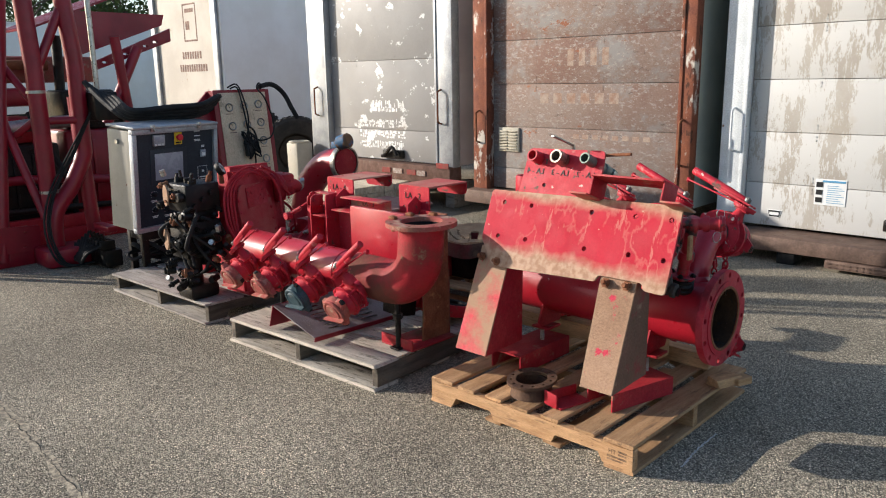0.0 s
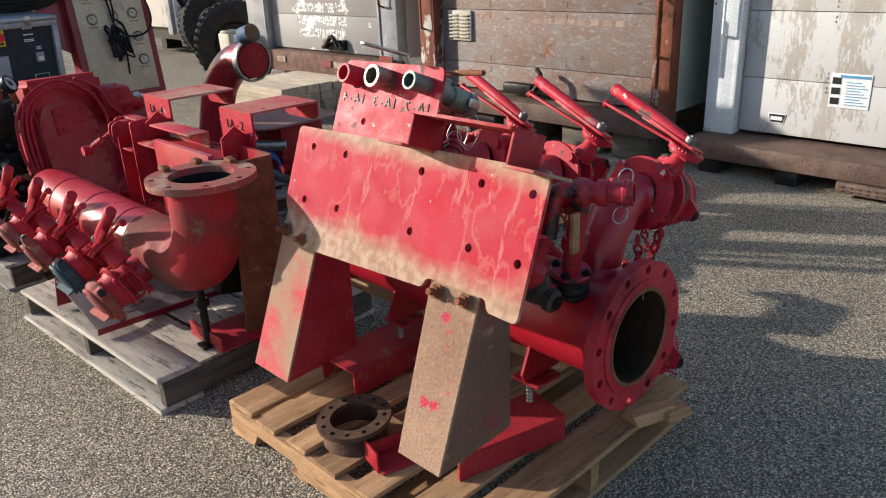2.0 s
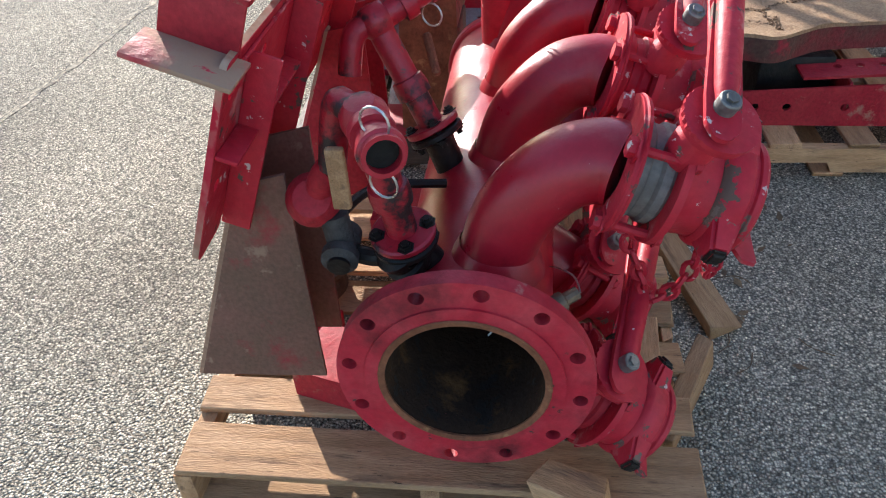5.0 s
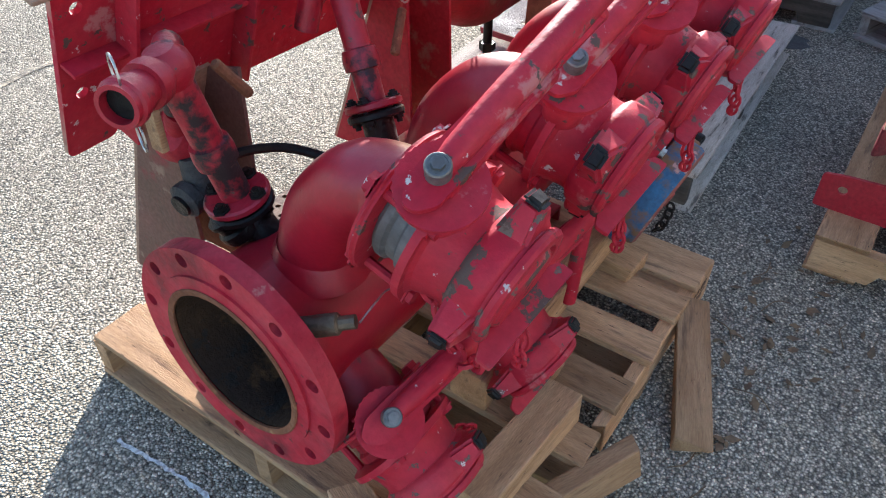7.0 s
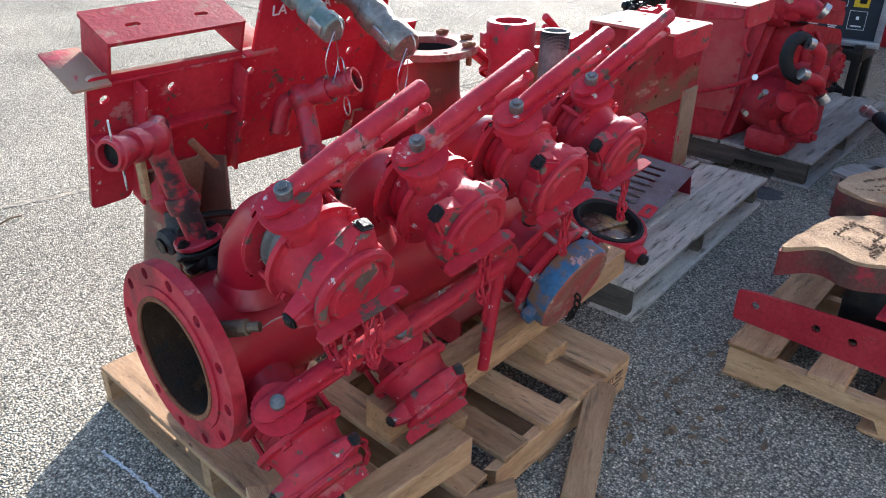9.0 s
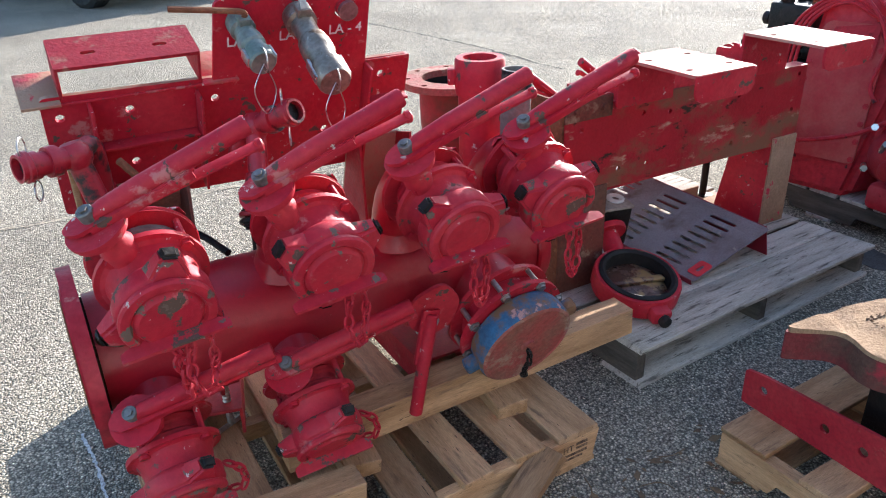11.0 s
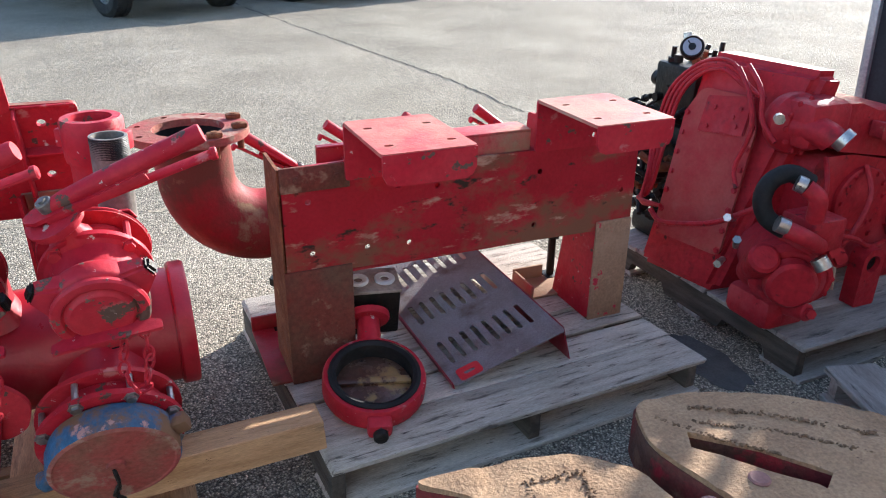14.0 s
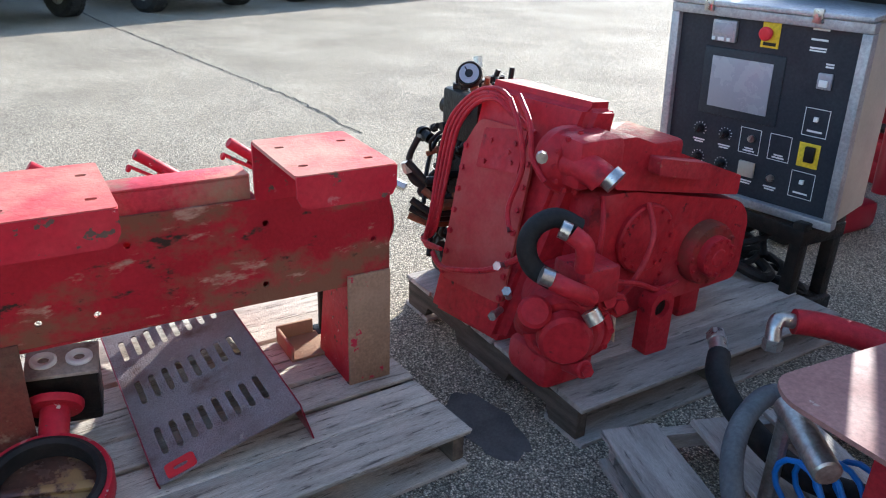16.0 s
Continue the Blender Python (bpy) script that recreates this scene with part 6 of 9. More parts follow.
MB = Matrix(((1, 0, 0), (0, 0, 1), (0, -1, 0))).transposed().to_4x4()   # x along, y up, z to the front
MB.translation = Vector((0, BY, 0))
sheet(b, face, hl, 0.010, MB)
part("beam_web", b, red_beam, beam)
b = bmesh.new()
box(b, (-3.43, BY - 0.16, 0.757), (-2.86, BY - 0.0105, 0.766), bevel=0.002)
box(b, (-3.80, BY - 0.055, 0.757), (-3.43, BY - 0.0105, 0.766))
part("top_flange", b, red_dark, beam)
b = bmesh.new()
box(b, (-3.80, BY - 0.10, 0.465), (-2.65, BY - 0.0105, 0.473), bevel=0.002)
part("bottom_flange", b, red_dark, beam)
b = bmesh.new()
box(b, (-3.80, BY - 0.065, 0.475), (-3.242, BY - 0.056, 0.756), bevel=0.002)
part("front_web", b, red_worn, beam)
b = bmesh.new()
box(b, (-3.24, BY - 0.172, 0.475), (-2.79, BY - 0.1605, 0.806), bevel=0.002)
box(b, (-3.24, BY - 0.16, 0.799), (-2.79, BY - 0.145, 0.806), bevel=0.002)
part("front_web", b, red_gloss, beam)
for x0, x1, tag_ in ((-2.835, -2.64, 0), (-3.80, -3.665, 1)):
    b = bmesh.new()
    box(b, (x0, BY + 0.0005, P2), (x1, BY + 0.0095, 0.50), bevel=0.002)
    leg = part("leg", b, mud_tan if tag_ else leg_brown, beam, "leg streaked with tan dust")
    for x in ((x0, x1 - 0.009) if tag_ else (x1 - 0.009,)):
        b = bmesh.new()
        vs = []
        prof = [(BY, P2), (BY, 0.80 if not tag_ else 0.465), (BY - 0.17, 0.80 if not tag_ else 0.465), (BY - (0.23 if tag_ else 0.20), P2)]
        sheet(b, prof, (), 0.009, Matrix(((0, 1, 0), (0, 0, 1), (1, 0, 0))).transposed().to_4x4() @ Matrix.Translation((0, 0, x)))
        part("side_web", b, red_worn if tag_ else rust, leg)
    b = bmesh.new()
    near = 0.19 if tag_ else 0.004
    box(b, (x0 + 0.02, BY - 0.34, P2 + 0.0005), (x1 + (0.11 if tag_ else 0.06), BY - near, P2 + 0.010), bevel=0.002)
    box(b, (x0 + 0.02 + (0.10 if tag_ else 0), BY - 0.34, P2 + 0.01), (x1 + (0.11 if tag_ else 0.06), BY - 0.33, P2 + 0.06), bevel=0.002)
    if tag_:
        box(b, (x1 + 0.101, BY - 0.33, P2 + 0.01), (x1 + 0.11, BY - near, P2 + 0.055), bevel=0.002)
    part("foot_plate", b, red_muddy if tag_ else red_rusty, leg)
# bracket shelves
for x0, x1, y0, y1, words in ((-3.055, -2.815, 3.245, 3.555, "LA - 2"), (-3.66, -3.415, 3.205, 3.52, "LA - 4")):
    b = bmesh.new()
    xm, ym = (x0 + x1) / 2, (y0 + y1) / 2
    sheet(b, rounded([(x0, y0), (x1, y0), (x1, y1), (x0, y1)], 0.012), [slot(xm + sx * 0.08, ym + sy * 0.08 + 0.01, 0.024, 0.015) for sx in (-1, 1) for sy in (-1, 1)], 0.009, pose(0, 0, 0.915))
    shelf = part("bracket_shelf", b, red_shelf, beam)
    b = bmesh.new()
    sheet(b, rounded([(x0, 0.765), (x1, 0.765), (x1, 0.922), (x0, 0.922)], 0.01), [circle(x0 + 0.04, 0.80, 0.008)], 0.009, Matrix(((1, 0, 0), (0, 0, 1), (0, -1, 0))).transposed().to_4x4() @ Matrix.Translation((0, 0, -(y0 + 0.008))))
    part("front_cheek", b, red_worn, shelf)
    b = bmesh.new()
    sheet(b, [(x0 + 0.030, 0.845), (x1 - 0.030, 0.845), (x1 - 0.012, 0.853), (x1 - 0.002, 0.872), (x1 - 0.0015, 0.9215), (x0 + 0.0015, 0.9215), (x0 + 0.002, 0.872), (x0 + 0.012, 0.853)], [], 0.009, Matrix(((1, 0, 0), (0, 0, 1), (0, -1, 0))).transposed().to_4x4() @ Matrix.Translation((0, 0, -y1 - 0.0025)))
    part("rear_lip", b, red_worn, shelf)
    put("letters", text_mesh("letters", words, 0.050, black_plastic, 0.0012), shelf, Matrix(((1, 0, 0), (0, 0, 1), (0, -1, 0))).transposed().to_4x4() @ Matrix.Translation((x0 + 0.115, 0.865, -(y0 - 0.0025))), "stamped label")
b = bmesh.new()
box(b, (-3.41, 3.10, 0.8255), (-3.06, 3.19, 0.8335), bevel=0.002)
box(b, (-3.41, 3.181, 0.767), (-3.06, 3.189, 0.825), bevel=0.002)
mid_shelf = part("middle_shelf", b, red_muddy, beam)
put("letters", text_mesh("letters", "LA - 3", 0.042, black_plastic, 0.0012), mid_shelf, Matrix(((1, 0, 0), (0, 0, 1), (0, -1, 0))).transposed().to_4x4() @ Matrix.Translation((-3.25, 0.797, -3.1795)), "stamped label")
XP = Matrix(((0, 1, 0), (0, 0, 1), (1, 0, 0))).transposed().to_4x4()    # x along y, y up, z along x
for x, y1 in ((-2.884, 3.244), (-3.454, 3.204)):
    b = bmesh.new()
    sheet(b, [(y1, 0.768), (y1, 0.836), (y1 - 0.042, 0.876), (y1 - 0.104, 0.835), (y1 - 0.104, 0.768)], (), 0.009, XP @ Matrix.Translation((0, 0, x)))
    part("front_gusset", b, red_worn, beam)
for x in (-3.64, -3.487):
    b = bmesh.new()
    sheet(b, rounded([(3.138, 0.48), (3.138, 0.850), (3.045, 0.845), (3.045, 0.48)], 0.014), (), 0.009, XP @ Matrix.Translation((0, 0, x)))
    part("bracket_plate", b, red_worn, beam)
for z in (0.705, 0.838):
    b = bmesh.new()
    box(b, (-3.630, 3.052 if z < 0.8 else 3.085, z), (-3.488, 3.138, z + 0.008), bevel=0.002)
    part("gusset_shelf", b, red_dark, beam)
b = bmesh.new()
for k in (0, 1):
    sheet(b, rounded([(2.995, 0.775), (3.06, 0.775), (3.06, 0.835), (3.03, 0.845), (3.0, 0.83)], 0.016), [circle(3.025, 0.812, 0.010, 10)], 0.007, XP @ Matrix.Translation((0, 0, -3.600 + 0.034 * k)))
rod(b, (-3.610, 3.025, 0.812), (-3.55, 3.025, 0.812), 0.009, n=10)
box(b, (-3.605, 3.05, 0.775), (-3.555, 3.085, 0.838), bevel=0.002)
part("clevis", b, red_dark, beam)
# brown end plate of the beam
b = bmesh.new()
box(b, (-2.838, BY + 0.0005, 0.732), (-2.646, BY + 0.006, 0.803), bevel=0.002)
for x in (-2.80, -2.69):
    bolt(b, (x, BY + 0.006, 0.768), (0, 1, 0), 0.011, 0.009)
part("end_plate", b, leg_brown, beam)
# turnbuckle linkage in front
b = bmesh.new()
rod(b, (-3.70, 2.93, 0.715), (-3.583, 3.022, 0.810), 0.007, n=8)
rod(b, (-3.672, 2.946, 0.734), (-3.625, 2.973, 0.765), 0.013, n=10)
for p in ((-3.70, 2.928, 0.713),):
    rod(b, Vector(p) + Vector((0, -0.02, 0)), Vector(p) + Vector((0, 0.02, 0)), 0.022, n=12)
part("linkage", b, red_worn, beam)

# perforated tread plate
b = bmesh.new()
slots = [slot(-0.167 + 0.0404 * k, y, 0.0165, 0.118) for y in (-0.213, 0.027, 0.265) for k in range(8)]
sheet(b, rounded([(-0.224, -0.40), (0.159, -0.40), (0.159, 0.42), (-0.224, 0.425)], 0.012), slots, 0.005)
tread_plate = thing("tread_plate", (-3.28, 3.02, P2), "grey grit-coated tread plate with slots, tilted on the pallet", "tread plate")
TPM = pose(-3.213, 3.0, 0.205, -2.0, 16.0, 0) @ pose(0, 0, 0, 0, 0, 1.0)
part("plate", b, grit_plate, tread_plate, "", TPM)
b = bmesh.new()
sheet(b, rounded([(0.058, 0.365), (0.134, 0.365), (0.134, 0.418), (0.058, 0.418)], 0.012), [slot(0.096, 0.392, 0.038, 0.015)], 0.003, pose(0, 0, 0.0055))
part("latch_tab", b, bright_red, tread_plate, "", TPM)
for x, deep in ((-0.2285, 0.13), (0.1595, 0.022)):
    b = bmesh.new()
    box(b, (x, -0.40, -deep), (x + 0.004, 0.41, 0.0055))
    part("side_lip", b, red_frame, tread_plate, "thin red side lip", TPM)

# butterfly valve with a gear head
bronze_wet = mat("oil_wet_rusty_bronze", (0.10, 0.055, 0.04), (0.16, 0.09, 0.06), 8, 0.22, 0.3, bump=0.15, spots=[(7, 0.50, 0.56, (0.36, 0.23, 0.09), 0.7), (12, 0.62, 0.66, (0.035, 0.03, 0.03), 0.15)])
dusty_steel = mat("dusty_grey_cover", (0.34, 0.285, 0.245), (0.27, 0.215, 0.18), 8, 0.7, bump=0.2, spots=[(12, 0.6, 0.68, (0.14, 0.09, 0.07), 0.9)])
BV = pose(-2.835, 3.375, 0.172, -14, 0, 0) @ pose(0, 0, 0, 0, 0, -13) @ Matrix.Scale(1.11, 4)
bfly = thing("butterfly_valve", BV, "red butterfly valve with a black rubber seat, lying flat", "valve")
b = bmesh.new()
lathe(b, [(0.118, 0.0), (0.128, 0.0), (0.132, 0.01), (0.132, 0.052), (0.128, 0.060), (0.118, 0.060)], BV, 48, closed=True)
box(b, (-0.03, 0.12, 0.008), (0.03, 0.165, 0.052), BV, bevel=0.012)
body = part("valve_ring", b, red_worn, bfly)
b = bmesh.new()
lathe(b, [(0.098, 0.002), (0.1175, 0.002), (0.1175, 0.064), (0.108, 0.068), (0.098, 0.062)], BV, 48, closed=True)
part("rubber_seat", b, rubber, body)
b = bmesh.new()
lathe(b, [(0.0, 0.030), (0.07, 0.028), (0.097, 0.020), (0.097, 0.014), (0.0, 0.014)], BV, 40)
box(b, (-0.095, -0.012, 0.026), (0.095, 0.012, 0.040), BV, bevel=0.006)
part("disc", b, bronze_wet, bfly, "oil-wet rust-streaked bronze disc")
b = bmesh.new()
rod(b, BV @ Vector((0, 0.163, 0.03)), BV @ Vector((0, 0.185, 0.03)), 0.020, n=14, chamfer=0.004)
part("stem_end", b, iron_dark, bfly)
b = bmesh.new()
rod(b, BV @ Vector((0, -0.125, 0.03)), BV @ Vector((0, -0.20, 0.06)), 0.035, n=18)
lathe(b, [(0.0, 0), (0.062, 0.0), (0.066, 0.006), (0.066, 0.02), (0, 0.02)], frame_to(BV @ Vector((0, -0.195, 0.06)), BV.to_3x3() @ Vector((0, -0.94, 0.34))), 24)
part("neck", b, red_worn, bfly)
b = bmesh.new()
HB = BV @ pose(-0.015, -0.265, -0.045, 5, 0, 4) @ Matrix.Scale(0.9, 4)
box(b, (-0.082, -0.062, 0.03), (0.082, 0.055, 0.185), HB, bevel=0.008)
head = part("gear_head", b, iron_dark, bfly)
b = bmesh.new()
box(b, (-0.085, -0.064, 0.1855), (0.085, 0.058, 0.197), HB, bevel=0.003)
part("head_cover", b, dusty_steel, head, "dusty tan cover plate")
for x in (-0.04, 0.042):
    b = bmesh.new()
    lathe(b, [(0.014, 0.0), (0.032, 0.0), (0.032, 0.006), (0.026, 0.009), (0.014, 0.006)], HB @ pose(x, 0.0, 0.1975), 24, closed=True)
    part("washer", b, label_white, head, "white washer")

# ---- gearbox on the dark pallet ----
P3 = 0.1355
gear = thing("gearbox", (-4.55, 3.15, P3), "oversprayed red gearbox with pumps, hoses and a black valve block", "gearbox")
b = bmesh.new()
G = [(-4.12, 2.87, P3), (-4.19, 3.22, P3), (-4.46, 3.26, P3), (-4.43, 2.85, P3), (-4.29, 2.90, 0.965), (-4.42, 3.32, 0.955), (-4.545, 3.31, 0.945), (-4.46, 2.89, 0.955)]
vs = [b.verts.new(p) for p in G]
for f in ((3, 2, 1, 0), (4, 5, 6, 7), (0, 1, 5, 4), (1, 2, 6, 5), (2, 3, 7, 6), (3, 0, 4, 7)):
    b.faces.new([vs[i] for i in f])
bmesh.ops.bevel(b, geom=list(b.edges), offset=0.03, segments=3, affect="EDGES")
case = part("case", b, red_gear, gear)


def on_face(y, z, out=0.0):
    """A place on the case's sloping +x face."""
    k = (z - P3) / 0.82
    return Vector((-4.115 - 0.175 * k - 0.22 * (y - 2.88) + out, y, z))


FX = frame_to((0, 0, 0), (0.95, 0.21, 0.20))
b = bmesh.new()
fm = FX.copy()
fm.translation = on_face(3.06, 0.55, 0.012)
sheet(b, rounded([(-0.15, -0.27), (0.15, -0.27), (0.15, 0.20), (0.10, 0.30), (-0.10, 0.30), (-0.15, 0.20)], 0.03), [], 0.012, fm @ pose(0, 0, -0.004))
gear_dusty = mat("red_overspray_with_thin_dust", (0.34, 0.030, 0.034), (0.36, 0.075, 0.062), 5, 0.65, bump=0.2, fine=0.12, spots=[(3, 0.55, 0.70, (0.38, 0.13, 0.10), 0.9)])
cover = part("front_cover", b, gear_dusty, case, "dusty red cover plate")
b = bmesh.new()
for k in range(7):
    for sx in (-0.137, 0.137):
        bolt(b, fm @ Vector((sx, -0.25 + k * 0.075, 0.008)), (0.93, 0.22, 0.27), 0.009, 0.008)
tagged(part("cover_bolts", b, red_gear, cover), kind="stuff")
# lower and rear body
YX = Matrix(((1, 0, 0), (0, 0, 1), (0, -1, 0))).transposed().to_4x4()   # x along, y up, z towards -y
b = bmesh.new()
sheet(b, rounded([(-5.16, 0.26), (-4.40, 0.22), (-4.40, 0.68), (-4.56, 0.68), (-5.10, 0.57), (-5.16, 0.50)], 0.05, 5), [], 0.40, YX @ Matrix.Translation((0, 0, -3.38)))
part("rear_body", b, red_gear, gear)
for x in (-4.95, -4.50):
    b = bmesh.new()
    box(b, (x - 0.05, 3.0, P3), (x + 0.05, 3.36, 0.26), bevel=0.012)
    part("mount_foot", b, red_gear, gear)
b = bmesh.new()
sheet(b, rounded([(-5.06, 0.60), (-4.48, 0.70), (-4.48, 0.86), (-4.54, 0.86), (-5.06, 0.67)], 0.012), [], 0.27, YX @ Matrix.Translation((0, 0, -3.39)))
part("top_rail", b, red_gear, gear)
b = bmesh.new()
box(b, (-4.86, 3.02, 0.72), (-4.60, 3.30, 0.80), bevel=0.02)
part("top_block", b, red_gear, gear)
b = bmesh.new()
sheet(b, rounded([(-4.83, 0.70), (-4.60, 0.745), (-4.60, 0.80), (-4.83, 0.755)], 0.008), [], 0.05, YX @ Matrix.Translation((0, 0, -3.445)))
part("dark_plate", b, red_dark, gear)
for p, r, h, name, mt in (((-4.64, 3.381, 0.51), 0.12, 0.02, "round_cover", red_gear), ((-4.935, 3.381, 0.41), 0.115, 0.05, "hub_ring", red_rusty), ((-4.935, 3.43, 0.41), 0.074, 0.03, "hub", red_gear)):
    b = bmesh.new()
    lathe(b, [(0, 0), (r, 0), (r, h * 0.7), (r * 0.94, h), (r * 0.45, h), (r * 0.4, h * 1.15), (0, h * 1.15)], frame_to(p, (0, 1, 0)), 32)
    n_b = 12
    for k in range(n_b):
        a = 2 * math.pi * k / n_b
        bolt(b, Vector(p) + Vector((r * 0.86 * math.cos(a), h, r * 0.86 * math.sin(a))), (0, 1, 0), 0.008, 0.008)
    part(name, b, mt, gear)
b = bmesh.new()
rod(b, (-4.40, 3.28, 0.32), (-4.22, 3.52, 0.33), 0.13, 0.12, 28, 0.02)
rod(b, (-4.22, 3.52, 0.33), (-4.19, 3.57, 0.33), 0.085, 0.08, 28, 0.012)
rod(b, (-4.20, 3.38, 0.30), (-4.12, 3.50, 0.42), 0.05, 0.05, 18, 0.01)
box(b, (-4.36, 3.32, P3), (-4.16, 3.52, 0.25), bevel=0.03)
pump = part("lower_pump", b, red_gear, gear)
for p, w in (((-4.09, 3.40, 0.44), (0.5, 0.5, 0.6)), ((-4.10, 3.33, 0.33), (0.8, 0.5, 0.1)), ((-4.10, 3.34, 0.50), (0.8, 0.4, 0.3))):
    b = bmesh.new()
    p, w = Vector(p), Vector(w).normalized()
    rod(b, p - w * 0.05, p, 0.011, n=8)
    rod(b, p, p + w * 0.020, 0.0145, n=6)
    part("plated_plug", b, chrome, pump)
b = bmesh.new()
tube(b, [Vector((-4.33, 3.30, 0.78)), Vector((-4.34, 3.38, 0.79))] + bend((-4.34, 3.40, 0.79), (0, 1, 0.1), (-0.5, 0.5, -0.6), 0.06, 6), 0.046, 18)
lathe(b, [(0, -0.05), (0.10, -0.05), (0.105, -0.02), (0.10, 0.0), (0.06, 0.03), (0, 0.03)], frame_to((-4.35, 3.32, 0.79), (0.2, 0.9, 0.1)), 26)
box(b, (-4.48, 3.28, 0.72), (-4.30, 3.42, 0.88), bevel=0.03)
up_pump = part("upper_pump", b, red_gear, gear)
b = bmesh.new()
rod(b, (-4.365, 3.475, 0.785), (-4.376, 3.497, 0.770), 0.038, n=20)
part("plated_collar", b, chrome, up_pump)
b = bmesh.new()
rod(b, (-4.19, 3.38, 0.84), (-4.175, 3.40, 0.84), 0.017, n=8)
part("plated_plug", b, chrome, up_pump)
b = bmesh.new()
tube(b, spline([(-4.25, 3.50, 0.655), (-4.19, 3.47, 0.685), (-4.125, 3.46, 0.665), (-4.10, 3.46, 0.61), (-4.115, 3.48, 0.55), (-4.16, 3.52, 0.515)], 6), 0.029, 16)
part("hose", b, rubber, gear, "thick dark rubber hose")
for q in ([(-4.20, 3.53, 0.655), (-4.225, 3.56, 0.625), (-4.24, 3.55, 0.55)], [(-4.13, 3.55, 0.535), (-4.17, 3.59, 0.515), (-4.25, 3.58, 0.47)]):
    b = bmesh.new()
    tube(b, spline(q, 5), 0.028, 14)
    part("elbow_fitting", b, red_gear, gear)
for p, q in (((-4.17, 3.515, 0.672), (-4.195, 3.54, 0.66)), ((-4.10, 3.535, 0.555), (-4.135, 3.56, 0.54)), ((-4.235, 3.60, 0.44), (-4.25, 3.63, 0.40))):
    b = bmesh.new()
    rod(b, p, Vector(p).lerp(Vector(q), 0.75), 0.0265, n=16)
    part("plated_collar", b, chrome, gear)
b = bmesh.new()
box(b, (-4.36, 3.44, 0.44), (-4.22, 3.58, 0.55), bevel=0.012)
part("manifold_block", b, red_gear, gear)
b = bmesh.new()
sheet(b, rounded([(-0.05, -0.13), (0.05, -0.13), (0.05, 0.06), (0.03, 0.09), (-0.03, 0.09), (-0.05, 0.06)], 0.01), [circle(0, 0.035, 0.032, 20)], 0.06, frame_to((-4.650, 3.44, 0.265), (0, 1, 0)))
part("bearing_lug", b, red_gear, gear)
# dark disc fills the lug's round hole as its shade
b = bmesh.new()
lathe(b, [(0.0, -0.01), (0.031, -0.01), (0.031, 0.012), (0.0, 0.012)], frame_to((-4.650, 3.47, 0.300), (0, 1, 0)), 24)
part("lug_bush", b, iron_dark, gear)
# round end cap of the lower pump, with its bolts and a small tin tag
CM = frame_to((-4.30, 3.535, 0.325), (0.25, 0.95, 0.12))
b = bmesh.new()
lathe(b, [(0, -0.16), (0.085, -0.16), (0.085, 0.0), (0.076, 0.014), (0.056, 0.020), (0.052, 0.014), (0, 0.014)], CM, 32)
for k in range(8):
    a = 2 * math.pi * k / 8
    bolt(b, CM @ Vector((0.069 * math.cos(a), 0.069 * math.sin(a), 0.014)), (0.25, 0.95, 0.12), 0.008, 0.008)
cap = part("pump_end_cap", b, red_gear, gear)
b = bmesh.new()
box(b, (0.086, -0.045, -0.03), (0.089, 0.035, 0.005), CM, bevel=0.001)
part("tin_tag", b, panel_tan, cap)
for p, r in (((-4.34, 3.56, 0.43), 0.034), ((-4.42, 3.53, 0.38), 0.040), ((-4.25, 3.60, 0.24), 0.03)):
    b = bmesh.new()
    rod(b, Vector(p) - Vector((0, 0.09, 0.02)), p, r, n=14, chamfer=0.006)
    rod(b, p, Vector(p) + Vector((0.006, 0.018, 0.004)), r * 0.6, n=6)
    part("port_boss", b, red_gear, gear)
# raised inspection lid on the front cover
b = bmesh.new()
lid = [on_face(y, z, 0.020) for y, z in ((2.985, 0.69), (3.165, 0.71), (3.165, 0.85), (2.985, 0.82))]
vs = [b.verts.new(p) for p in lid] + [b.verts.new(p + Vector((0.010, 0.002, 0.003))) for p in lid]
for f in ((3, 2, 1, 0), (4, 5, 6, 7), (0, 1, 5, 4), (1, 2, 6, 5), (2, 3, 7, 6), (3, 0, 4, 7)):
    b.faces.new([vs[i] for i in f])
bmesh.ops.recalc_face_normals(b, faces=b.faces)
bmesh.ops.bevel(b, geom=list(b.edges), offset=0.004, segments=2, affect="EDGES")
for y, z in ((3.02, 0.72), (3.13, 0.74), (3.13, 0.80), (3.03, 0.79), (3.11, 0.77)):
    bolt(b, on_face(y, z, 0.030), (0.95, 0.21, 0.20), 0.008, 0.008)
part("inspection_lid", b, red_gear, cover)
for q in ([(-4.27, 3.10, 0.94), (-4.245, 3.19, 0.87), (-4.235, 3.235, 0.76), (-4.20, 3.225, 0.63), (-4.18, 3.27, 0.57)], [(-4.28, 3.13, 0.955), (-4.255, 3.23, 0.89), (-4.24, 3.27, 0.80), (-4.25, 3.33, 0.74)]):
    b = bmesh.new()
    tube(b, spline(q, 6), 0.0085, 8)
    part("oil_line", b, red_gear, gear)
